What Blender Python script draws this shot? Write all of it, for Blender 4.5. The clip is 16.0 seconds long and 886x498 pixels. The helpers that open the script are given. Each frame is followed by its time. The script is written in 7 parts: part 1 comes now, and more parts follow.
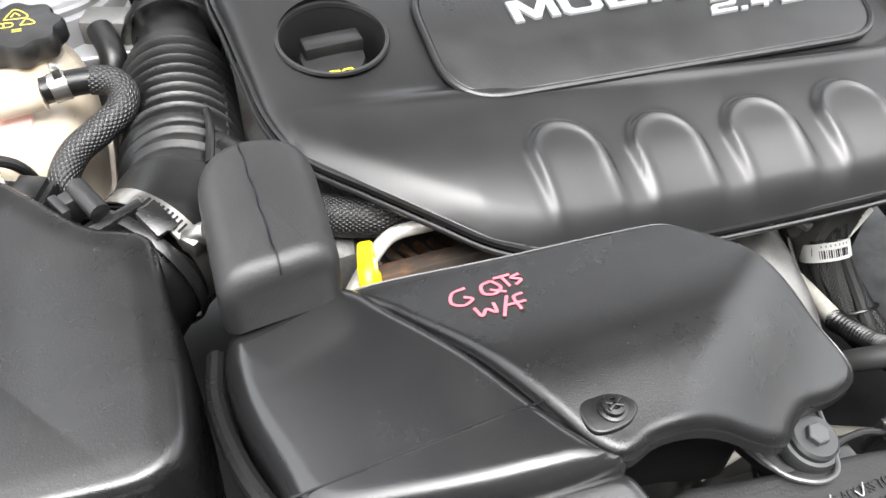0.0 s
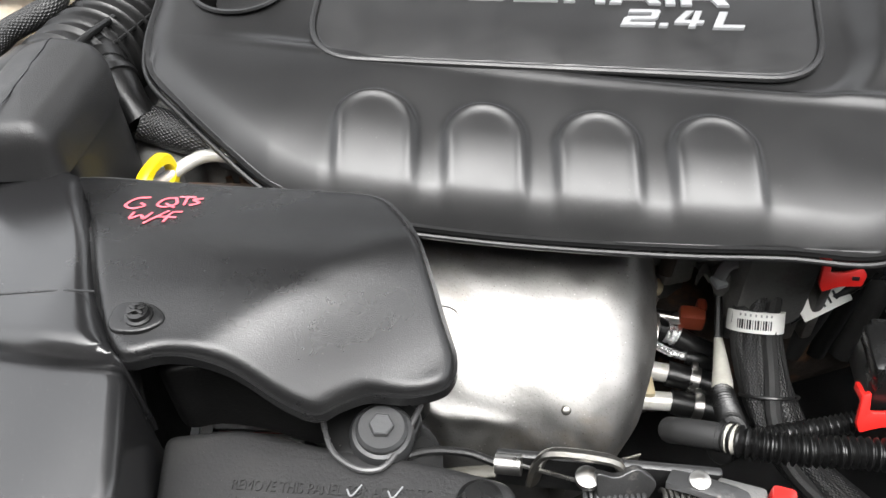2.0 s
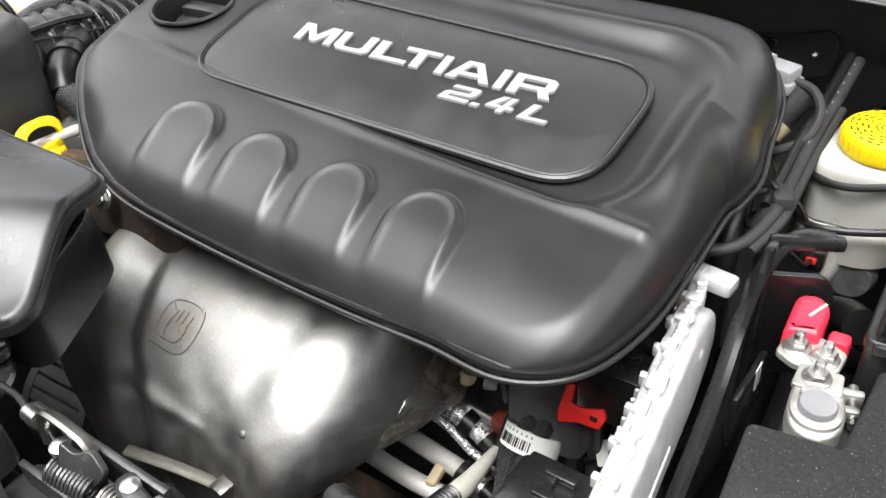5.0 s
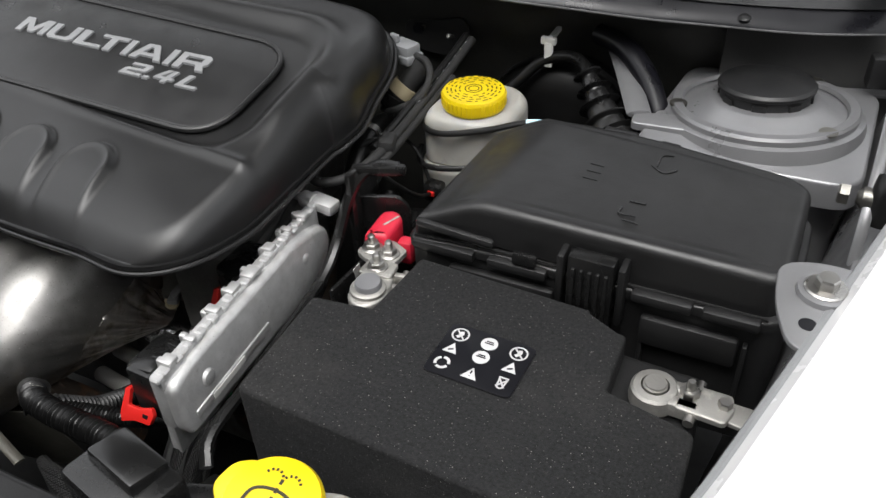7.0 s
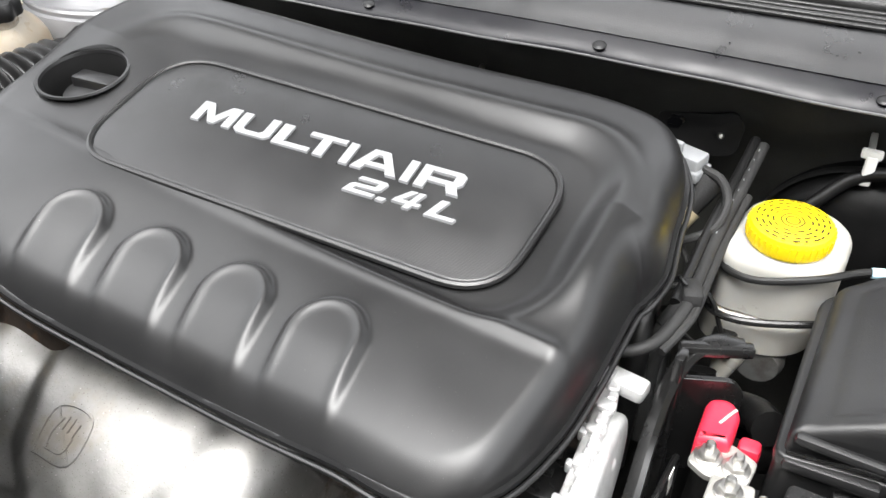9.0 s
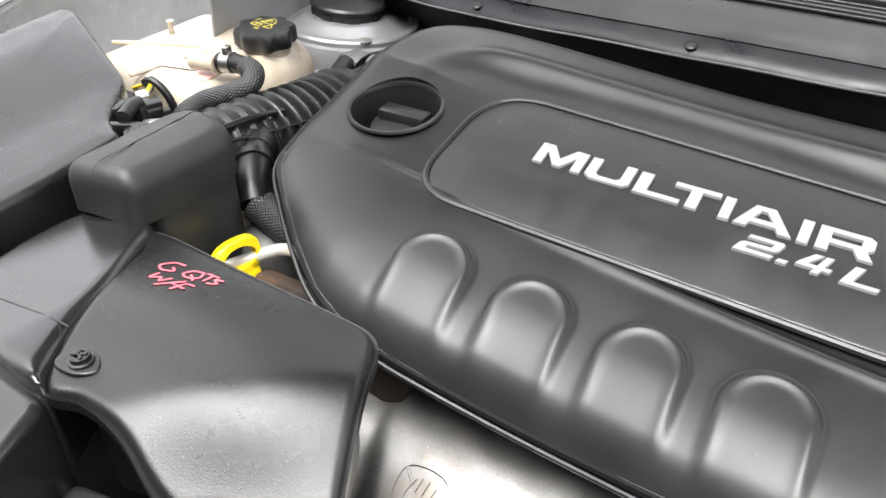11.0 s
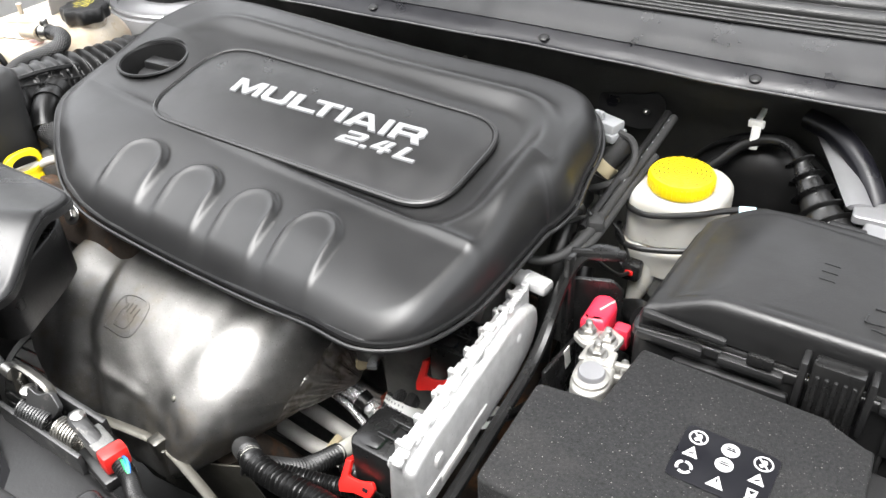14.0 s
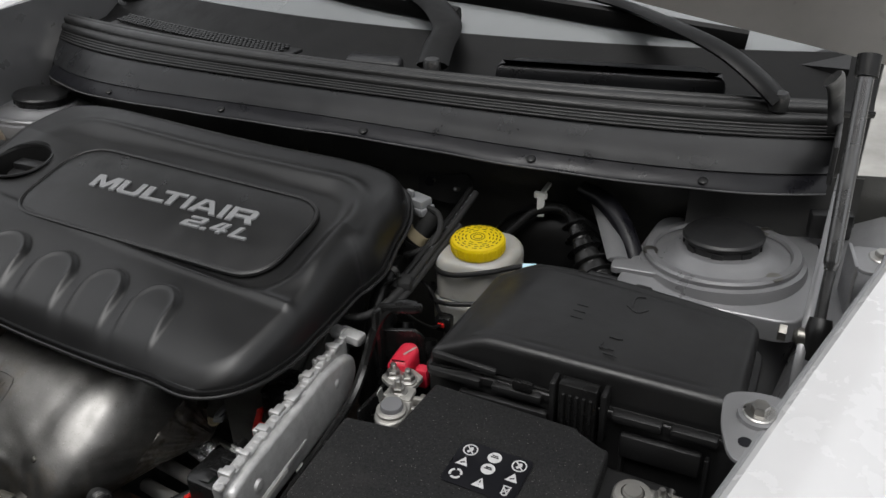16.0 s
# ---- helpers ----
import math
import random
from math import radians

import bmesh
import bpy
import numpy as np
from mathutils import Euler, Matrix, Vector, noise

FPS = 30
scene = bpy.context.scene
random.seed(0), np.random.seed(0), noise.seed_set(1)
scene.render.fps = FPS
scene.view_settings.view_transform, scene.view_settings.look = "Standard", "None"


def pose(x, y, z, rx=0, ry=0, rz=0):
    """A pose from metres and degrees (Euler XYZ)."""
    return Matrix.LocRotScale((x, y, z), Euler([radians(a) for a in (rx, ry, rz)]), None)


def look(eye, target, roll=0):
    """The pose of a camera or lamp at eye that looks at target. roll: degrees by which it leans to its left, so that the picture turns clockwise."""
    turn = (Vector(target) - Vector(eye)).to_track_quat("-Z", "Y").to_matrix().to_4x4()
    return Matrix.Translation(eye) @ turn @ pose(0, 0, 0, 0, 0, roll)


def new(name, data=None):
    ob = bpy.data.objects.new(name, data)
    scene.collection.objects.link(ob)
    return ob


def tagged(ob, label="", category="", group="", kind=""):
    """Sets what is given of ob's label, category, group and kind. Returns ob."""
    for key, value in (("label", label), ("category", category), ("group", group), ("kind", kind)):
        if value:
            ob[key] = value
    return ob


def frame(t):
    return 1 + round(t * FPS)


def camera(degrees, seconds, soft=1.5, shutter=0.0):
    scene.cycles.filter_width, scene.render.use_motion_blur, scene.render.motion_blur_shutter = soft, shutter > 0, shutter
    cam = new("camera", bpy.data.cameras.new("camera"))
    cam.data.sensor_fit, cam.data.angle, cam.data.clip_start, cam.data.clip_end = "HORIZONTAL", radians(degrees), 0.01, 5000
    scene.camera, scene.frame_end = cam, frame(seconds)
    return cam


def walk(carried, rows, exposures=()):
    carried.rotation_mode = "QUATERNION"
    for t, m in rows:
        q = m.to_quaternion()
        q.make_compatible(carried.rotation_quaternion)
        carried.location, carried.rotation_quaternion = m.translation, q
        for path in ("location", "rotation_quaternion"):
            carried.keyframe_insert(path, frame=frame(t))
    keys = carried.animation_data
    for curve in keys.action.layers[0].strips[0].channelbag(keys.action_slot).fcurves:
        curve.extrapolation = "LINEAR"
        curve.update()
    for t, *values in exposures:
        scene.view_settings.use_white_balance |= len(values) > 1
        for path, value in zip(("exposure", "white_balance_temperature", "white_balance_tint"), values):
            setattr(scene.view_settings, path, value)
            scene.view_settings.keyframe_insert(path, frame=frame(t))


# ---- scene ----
cam = camera(55.7, 16.0)
PATH = [
    (0, (-0.528, 0.077, 1.403), (0.022, 1.327, -0.059), 3.3),
    (0.5, (-0.415, 0.055, 1.391), (0.057, 1.324, -0.08), 2.9),
    (1, (-0.303, 0.039, 1.383), (-0.039, 1.363, -0.092), 1.3),
    (1.5, (-0.247, 0.017, 1.37), (-0.232, 1.379, -0.094), -1.9),
    (2, (-0.149, -0.023, 1.393), (-0.292, 1.348, -0.056), -2.8),
    (2.5, (-0.056, -0.054, 1.432), (-0.352, 1.325, 0.013), -3.5),
    (3, (0.0, -0.054, 1.455), (-0.422, 1.367, 0.112), -3.9),
    (3.2, (0.009, -0.038, 1.441), (-0.451, 1.399, 0.128), -4.1),
    (5.3, (0.337, 0.076, 1.35), (-0.560, 1.352, 0.112), -4.9),
    (5.5, (0.363, 0.059, 1.35), (-0.512, 1.371, 0.119), -4.3),
    (6, (0.429, 0.044, 1.355), (-0.368, 1.404, 0.124), -3.2),
    (6.5, (0.522, 0.022, 1.381), (-0.273, 1.388, 0.155), -3.6),
    (7, (0.601, 0.019, 1.4), (-0.109, 1.418, 0.159), -2.8),
    (7.5, (0.616, 0.009, 1.407), (-0.029, 1.438, 0.166), -2.6),
    (8, (0.541, 0.018, 1.391), (-0.092, 1.451, 0.148), -2.7),
    (8.5, (0.414, 0.067, 1.395), (-0.25, 1.479, 0.144), -2.6),
    (9, (0.27, 0.135, 1.389), (-0.458, 1.531, 0.156), -1.3),
    (9.5, (0.155, 0.147, 1.402), (-0.661, 1.499, 0.175), -0.7),
    (9.7, (0.108, 0.144, 1.401), (-0.619, 1.273, 0.359), -0.8),
    (10.2, (0.045, 0.118, 1.395), (-0.682, 1.255, 0.367), -0.9),
    (10.75, (0.018, 0.078, 1.382), (-0.702, 1.235, 0.378), -0.8),
    (11.3, (0.044, 0.040, 1.370), (-0.676, 1.222, 0.391), -0.6),
    (11.8, (0.135, 0.012, 1.365), (-0.594, 1.209, 0.403), -0.5),
    (12, (0.175, 0.016, 1.385), (-0.657, 1.388, 0.191), -1.2),
    (12.5, (0.287, 0.016, 1.383), (-0.589, 1.325, 0.15), -3.5),
    (13, (0.363, 0.004, 1.408), (-0.516, 1.329, 0.195), -3.4),
    (13.5, (0.393, -0.001, 1.419), (-0.484, 1.338, 0.22), -3.2),
    (14, (0.467, -0.016, 1.447), (-0.412, 1.336, 0.263), -3.1),
    (14.5, (0.542, -0.044, 1.473), (-0.301, 1.362, 0.328), -3.2),
    (15, (0.581, -0.084, 1.485), (-0.186, 1.396, 0.379), -2.2),
    (15.5, (0.606, -0.124, 1.501), (-0.14, 1.404, 0.447), -2.2),
    (16, (0.636, -0.086, 1.51), (-0.12, 1.456, 0.484), -2.3),
]
EXPOSURES = [(0.0, 1.7), (1.5, 1.5), (2.0, 1.27), (3.0, 1.12), (5.5, 1.5), (6.3, 1.55), (7.0, 0.2), (7.5, -0.4), (8.0, -0.15), (8.5, 1.35), (9.0, 1.55), (9.5, 1.30), (12.0, 1.38), (13.0, 1.52), (13.5, 1.62), (14.5, 1.5), (15.2, 0.52), (16.0, -0.55)]
walk(cam, [(t, look(eye, target, roll)) for t, eye, target, roll in PATH], EXPOSURES)


# ---- light: an overcast sky, the open bonnet shades the bay from behind ----
world = bpy.data.worlds.new("overcast")
scene.world = world
world.use_nodes = True
wn = world.node_tree
sky = wn.nodes.new("ShaderNodeTexSky")
sky.sky_type, sky.sun_disc = "NISHITA", False
sky.sun_elevation, sky.sun_rotation = radians(70), radians(180)
sky.air_density, sky.dust_density, sky.ozone_density = 1.0, 5.0, 0.6
haze = wn.nodes.new("ShaderNodeHueSaturation")
haze.inputs["Saturation"].default_value = 0.10
wn.links.new(sky.outputs[0], haze.inputs["Color"])
# an overcast sky, turned down near the horizon and up above it
up = wn.nodes.new("ShaderNodeSeparateXYZ")
wn.links.new(wn.nodes.new("ShaderNodeTexCoord").outputs["Generated"], up.inputs[0])
rise = wn.nodes.new("ShaderNodeMapRange")
for key, value in (("From Min", 0.0), ("From Max", 0.14), ("To Min", 0.25), ("To Max", 2.4)):
    rise.inputs[key].default_value = value
wn.links.new(up.outputs[2], rise.inputs["Value"])
veil = wn.nodes.new("ShaderNodeVectorMath")
veil.operation = "SCALE"
wn.links.new(haze.outputs[0], veil.inputs[0])
wn.links.new(rise.outputs[0], veil.inputs["Scale"])
wn.links.new(veil.outputs[0], wn.nodes["Background"].inputs["Color"])
wn.nodes["Background"].inputs["Strength"].default_value = 0.15
sun = new("sun", bpy.data.lights.new("sun", "SUN"))
sun.data.energy, sun.data.angle, sun.data.color = 0.33, radians(84), (0.99, 1.0, 1.0)
sun.matrix_world = look((0.02, -0.10, 4.0), (0.0, 0.5, 0.9))

# ---- materials ----
def mat(name, col, rough=0.5, metal=0.0, grain=0.0, gscale=600.0, vary=0.2, vscale=9.0, rvary=0.12, dust=0.0, stain=None, lumps=0.0, lscale=30.0, coat=0.0, spec=0.5, trans=0.0, fleck=None):
    m = bpy.data.materials.new(name)
    m.use_nodes = True
    nt = m.node_tree
    N, L = nt.nodes, nt.links
    b = N["Principled BSDF"]
    co = N.new("ShaderNodeTexCoord").outputs["Object"]

    def noise_at(scale, detail=4.0, rough_=0.6):
        n = N.new("ShaderNodeTexNoise")
        n.inputs["Scale"].default_value, n.inputs["Detail"].default_value, n.inputs["Roughness"].default_value = scale, detail, rough_
        L.new(co, n.inputs["Vector"])
        return n.outputs["Fac"]

    def ranged(src, a, b_, c, d):
        r = N.new("ShaderNodeMapRange")
        for k, v in zip(("From Min", "From Max", "To Min", "To Max"), (a, b_, c, d)):
            r.inputs[k].default_value = v
        L.new(src, r.inputs["Value"])
        return r.outputs[0]

    def mixed(fac, a, c):
        x = N.new("ShaderNodeMix")
        x.data_type = "RGBA"
        L.new(fac, x.inputs["Factor"])
        for key, v in (("A", a), ("B", c)):
            s = [i for i in x.inputs if i.name == key and i.type == "RGBA"][0]
            if isinstance(v, tuple):
                s.default_value = (*v, 1)
            else:
                L.new(v, s)
        return [o for o in x.outputs if o.type == "RGBA"][0]

    big = noise_at(vscale)
    lo, hi = (tuple(c * (1 - vary) for c in col), tuple(min(1.0, c * (1 + vary)) for c in col))
    colour = mixed(ranged(big, 0.3, 0.7, 0, 1), lo, hi)
    if stain:
        colour = mixed(ranged(noise_at(stain[1], 6.0, 0.65), stain[2], stain[2] + 0.12, 0, stain[3]), colour, stain[0])
    if dust:
        colour = mixed(ranged(noise_at(900.0, 2.0), 0.72 - 0.02 * dust, 0.78, 0, 0.55), colour, (0.16, 0.15, 0.14))
        colour = mixed(ranged(noise_at(14.0, 5.0), 0.52, 0.8, 0, 0.10 * dust), colour, (0.12, 0.115, 0.105))
    if fleck:
        for scale, cut, shade, much in fleck:
            v = N.new("ShaderNodeTexVoronoi")
            v.inputs["Scale"].default_value = scale
            L.new(co, v.inputs["Vector"])
            colour = mixed(ranged(v.outputs["Distance"], cut, cut * 0.6, 0, much), colour, shade)
    L.new(colour, b.inputs["Base Color"])
    b.inputs["Metallic"].default_value = metal
    b.inputs["Specular IOR Level"].default_value = spec
    b.inputs["Coat Weight"].default_value = coat
    b.inputs["Transmission Weight"].default_value = trans
    L.new(ranged(noise_at(vscale * 2.3, 5.0), 0.3, 0.7, max(0.02, rough - rvary), min(1, rough + rvary)), b.inputs["Roughness"])
    last = None
    for amount, scale, dist in ((lumps, lscale, 0.01), (grain, gscale, 0.001)):
        if amount:
            bp = N.new("ShaderNodeBump")
            bp.inputs["Strength"].default_value, bp.inputs["Distance"].default_value = amount, dist
            L.new(noise_at(scale, 3.0), bp.inputs["Height"])
            if last:
                L.new(last, bp.inputs["Normal"])
            last = bp.outputs[0]
    if last:
        L.new(last, b.inputs["Normal"])
    return m


def banded(m, axis, period, strength, distance=0.001, coords="Object", profile="SIN"):
    """Fine parallel ribs across one axis, as relief."""
    N, L = m.node_tree.nodes, m.node_tree.links
    w = N.new("ShaderNodeTexWave")
    w.bands_direction, w.wave_profile = axis, profile
    w.inputs["Scale"].default_value = math.pi * 2 / 20 / period
    L.new(N.new("ShaderNodeTexCoord").outputs[coords], w.inputs["Vector"])
    bp = N.new("ShaderNodeBump")
    bp.inputs["Strength"].default_value, bp.inputs["Distance"].default_value = strength, distance
    L.new(w.outputs["Fac"], bp.inputs["Height"])
    b = N["Principled BSDF"]
    if b.inputs["Normal"].is_linked:
        L.new(b.inputs["Normal"].links[0].from_socket, bp.inputs["Normal"])
    L.new(bp.outputs[0], b.inputs["Normal"])
    return m


def braided(name, dark, light, period_u, period_v):
    """Woven sleeve: two crossing diagonals in the sleeve's own coordinates."""
    m = mat(name, dark, 0.45, grain=0.1)
    N, L = m.node_tree.nodes, m.node_tree.links
    uv = N.new("ShaderNodeTexCoord").outputs["UV"]
    waves = []
    for sign in (1, -1):
        mp = N.new("ShaderNodeMapping")
        mp.inputs["Rotation"].default_value = (0, 0, radians(45 * sign))
        sc = N.new("ShaderNodeMapping")
        sc.inputs["Scale"].default_value = (1 / period_u, 1 / period_v, 1)
        L.new(uv, sc.inputs["Vector"])
        L.new(sc.outputs[0], mp.inputs["Vector"])
        w = N.new("ShaderNodeTexWave")
        w.inputs["Scale"].default_value = math.pi * 2 / 20
        L.new(mp.outputs[0], w.inputs["Vector"])
        waves.append(w.outputs["Fac"])
    mul = N.new("ShaderNodeMath")
    mul.operation = "MULTIPLY"
    L.new(waves[0], mul.inputs[0]), L.new(waves[1], mul.inputs[1])
    ramp = N.new("ShaderNodeValToRGB")
    ramp.color_ramp.elements[0].color, ramp.color_ramp.elements[1].color = (*dark, 1), (*light, 1)
    ramp.color_ramp.elements[0].position, ramp.color_ramp.elements[1].position = 0.1, 0.65
    L.new(mul.outputs[0], ramp.inputs[0])
    b = N["Principled BSDF"]
    L.new(ramp.outputs[0], b.inputs["Base Color"])
    bp = N.new("ShaderNodeBump")
    bp.inputs["Strength"].default_value, bp.inputs["Distance"].default_value = 0.8, 0.001
    L.new(mul.outputs[0], bp.inputs["Height"])
    L.new(bp.outputs[0], b.inputs["Normal"])
    return m


COVER = mat("satin_black_plastic", (0.008, 0.008, 0.0082), 0.38, grain=0.10, gscale=1500, dust=0.4, vary=0.12, rvary=0.05, fleck=((36, 0.016, (0.24, 0.24, 0.23), 0.8),))
PANEL = banded(mat("ribbed_black_plastic", (0.009, 0.009, 0.0092), 0.36, dust=0.5, vary=0.1), "Y", 0.0012, 0.22, 0.0004)
GRAINED = mat("grained_black_plastic", (0.008, 0.008, 0.0082), 0.29, grain=0.15, gscale=900, dust=0.35, vary=0.15, rvary=0.08, fleck=((42, 0.02, (0.24, 0.24, 0.23), 0.8),))
INTAKE = mat("coarse_grained_black_plastic", (0.007, 0.007, 0.0072), 0.30, grain=0.22, gscale=1200, dust=0.5, vary=0.15, rvary=0.06, fleck=((42, 0.02, (0.24, 0.24, 0.23), 0.8), (25, 0.012, (0.3, 0.3, 0.29), 0.8)))
MATTE = mat("matte_black_plastic", (0.010, 0.010, 0.0102), 0.42, grain=0.2, gscale=700, dust=0.5, vary=0.2)
GLOSSY = mat("glossy_black_plastic", (0.008, 0.008, 0.008), 0.28, grain=0.06, vary=0.2, dust=0.4)
STRAP = mat("dull_brown_strap", (0.10, 0.095, 0.08), 0.5, 0.3, grain=0.3, vary=0.3)
RUBBER = mat("black_rubber", (0.005, 0.005, 0.005), 0.36, grain=0.2, gscale=400, vary=0.25, dust=0.25, spec=0.36)
FOAM = mat("charcoal_felt_foam", (0.014, 0.014, 0.0143), 0.95, grain=1.0, gscale=700, vary=0.45, vscale=330, dust=1.0, spec=0.25, fleck=((300, 0.13, (0.14, 0.135, 0.13), 0.8), (150, 0.08, (0.22, 0.21, 0.2), 0.9)))
SHIELD = mat("stainless_heat_shield", (0.265, 0.259, 0.25), 0.48, 1.0, grain=0.16, gscale=420, vary=0.16, vscale=22, rvary=0.09, stain=((0.22, 0.185, 0.145), 13.0, 0.52, 0.6), lumps=0.07, lscale=20, fleck=((420, 0.18, (0.10, 0.085, 0.07), 0.7), (150, 0.10, (0.55, 0.54, 0.52), 0.6), (110, 0.07, (0.09, 0.07, 0.05), 0.8)))
BROWNED = mat("browned_crumpled_steel", (0.33, 0.315, 0.295), 0.52, 1.0, grain=0.3, gscale=300, vary=0.25, vscale=40, stain=((0.13, 0.10, 0.07), 30.0, 0.5, 0.7))
ALU = mat("cast_aluminium", (0.55, 0.55, 0.545), 0.50, 0.7, grain=0.45, gscale=260, vary=0.12, vscale=60, rvary=0.12, lumps=0.03, lscale=120, dust=0.6, stain=((0.30, 0.29, 0.27), 80.0, 0.60, 0.35), fleck=((160, 0.08, (0.10, 0.095, 0.085), 0.6),))
CAST = mat("rough_grey_casting", (0.16, 0.16, 0.155), 0.6, 0.7, grain=0.8, gscale=240, vary=0.25, stain=((0.1, 0.09, 0.08), 14.0, 0.5, 0.8))
IRON = mat("rusty_dark_iron", (0.05, 0.038, 0.03), 0.7, 0.5, grain=0.8, gscale=200, vary=0.4, stain=((0.16, 0.08, 0.04), 22.0, 0.52, 0.8))
STEEL = mat("zinc_steel", (0.45, 0.44, 0.42), 0.33, 1.0, grain=0.15, gscale=300, vary=0.15)
DIRTY = mat("dirty_zinc_steel", (0.22, 0.213, 0.195), 0.42, 1.0, grain=0.4, gscale=260, vary=0.3, stain=((0.2, 0.17, 0.13), 40.0, 0.55, 0.7))
DARKSTEEL = mat("dark_greased_steel", (0.07, 0.07, 0.07), 0.4, 0.8, grain=0.4, gscale=260, vary=0.4, stain=((0.35, 0.33, 0.3), 50.0, 0.58, 0.5))
CLAMPM = mat("dull_lead_clamp", (0.42, 0.41, 0.385), 0.55, 0.9, grain=0.4, gscale=300, vary=0.2, stain=((0.68, 0.67, 0.62), 60.0, 0.55, 0.6))
TUBE = mat("dull_aluminium_pipe", (0.48, 0.47, 0.44), 0.45, 0.35, grain=0.2, vary=0.2, stain=((0.3, 0.26, 0.2), 30.0, 0.58, 0.6))
FOIL = mat("crinkled_foil", (0.8, 0.8, 0.8), 0.25, 0.8, lumps=0.45, lscale=160, vary=0.1)
CHROME = mat("silver_letter_paint", (0.30, 0.305, 0.31), 0.4, 0.3, vary=0.04, rvary=0.05)
SILVER = mat("silver_primer_paint", (0.23, 0.23, 0.236), 0.36, 0.45, grain=0.08, gscale=200, vary=0.08, dust=0.5, coat=0.2)
WHITE = mat("white_car_paint", (0.6, 0.6, 0.605), 0.25, 0.0, vary=0.02, coat=0.8)
DUCT = mat("smooth_duct_plastic", (0.010, 0.010, 0.0105), 0.24, grain=0.08, gscale=800, dust=0.5, vary=0.12, rvary=0.04, spec=0.75, fleck=((60, 0.02, (0.2, 0.2, 0.19), 0.8),))
BOXM = mat("matte_grey_black_plastic", (0.015, 0.015, 0.0152), 0.46, grain=0.3, gscale=900, dust=0.6, vary=0.14, fleck=((60, 0.02, (0.25, 0.25, 0.24), 0.8),))
SLAM = mat("coarse_black_panel_plastic", (0.012, 0.012, 0.0122), 0.5, grain=0.4, gscale=500, dust=0.8, vary=0.2, spec=0.3)
# dark copy of the silver paint, shade put into its colour
SHADEPAINT = mat("shaded_silver_paint", (0.032, 0.032, 0.031), 0.5, 0.0, vary=0.12, grain=0.1, dust=0.5)
# white underside paint with its shade put into the base colour
UNDERPAINT = mat("shaded_white_underside", (0.40, 0.385, 0.36), 0.35, vary=0.12, grain=0.1, dust=0.5)
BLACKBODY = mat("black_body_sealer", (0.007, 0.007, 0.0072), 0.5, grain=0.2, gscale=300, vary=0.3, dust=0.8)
COWLM = mat("grey_black_cowl_plastic", (0.011, 0.0113, 0.0123), 0.35, grain=0.15, gscale=700, vary=0.12, dust=0.5)
YELLOW = mat("bright_yellow_plastic", (0.72, 0.53, 0.006), 0.36, vary=0.06, rvary=0.08)
YELLOWINK = mat("black_ink", (0.02, 0.017, 0.006), 0.5)
RED = mat("red_plastic", (0.5, 0.015, 0.012), 0.35, vary=0.1)
REDRUB = mat("red_rubber_boot", (0.55, 0.02, 0.045), 0.4, vary=0.1, grain=0.15)
ORANGE = mat("rust_red_plug", (0.2, 0.035, 0.014), 0.5, vary=0.2)
GREEN = mat("green_connector_plastic", (0.02, 0.42, 0.13), 0.4)
BLUE = mat("blue_connector_plastic", (0.02, 0.17, 0.5), 0.4)
GREYPL = mat("grey_connector_plastic", (0.2, 0.205, 0.21), 0.45, grain=0.15, vary=0.1)
CREAM = mat("cream_plastic", (0.4, 0.34, 0.22), 0.45, vary=0.15)
TAPE = mat("off_white_tape", (0.36, 0.35, 0.31), 0.6, vary=0.15, vscale=60, grain=0.2)
LABELW = mat("white_label", (0.68, 0.68, 0.65), 0.5, vary=0.04)
SLEEVE = mat("pale_blue_sleeve", (0.45, 0.66, 0.75), 0.4)
LABELK = mat("black_gloss_label", (0.006, 0.006, 0.008), 0.35, vary=0.1, spec=0.3)
INKW = mat("white_ink", (0.5, 0.5, 0.5), 0.5, vary=0.03)
INKY = mat("yellow_ink", (0.75, 0.58, 0.02), 0.5, vary=0.05)
PINK = mat("pink_paint_marker", (0.6, 0.11, 0.14), 0.5, vary=0.1, vscale=120)
# ground colour raised so it throws light up under the bonnet
PALEGROUND = mat("pale_bounce_ground", (0.26, 0.255, 0.24), 0.9, grain=0.8, gscale=120, vary=0.3, vscale=3)
SEALM = mat("weathered_seal_rubber", (0.012, 0.012, 0.0118), 0.42, grain=0.2, gscale=400, vary=0.25, dust=0.4)
WIPERM = mat("black_wiper_paint", (0.004, 0.004, 0.004), 0.42, grain=0.1, vary=0.2, dust=0.15, spec=0.18)
# dark coat of the unseen wall that blocks the low front sky
BLOCKERM = mat("dark_sky_blocker", (0.05, 0.048, 0.046), 0.85, grain=0.5, gscale=60, vary=0.15, vscale=1.5)
PAD = mat("black_bonnet_lining", (0.01, 0.01, 0.0102), 0.9, grain=0.7, gscale=300, vary=0.2)
CLOTH = mat("black_tape_wrap", (0.008, 0.008, 0.008), 0.7, grain=0.5, gscale=500, vary=0.3, dust=0.8)
BRAID = braided("braided_sleeve", (0.003, 0.003, 0.003), (0.035, 0.035, 0.035), 0.0036, 0.0022)
MESHWEB = braided("woven_harness_sleeve", (0.003, 0.003, 0.003), (0.035, 0.035, 0.035), 0.0035, 0.002)


def milky(name, col, tint):
    m = mat(name, col, 0.35, vary=0.1, stain=(tint, 7.0, 0.5, 0.55))
    b = m.node_tree.nodes["Principled BSDF"]
    b.inputs["Subsurface Weight"].default_value = 0.35
    b.inputs["Subsurface Radius"].default_value = (0.03, 0.025, 0.018)
    b.inputs["Subsurface Scale"].default_value = 0.3
    return m


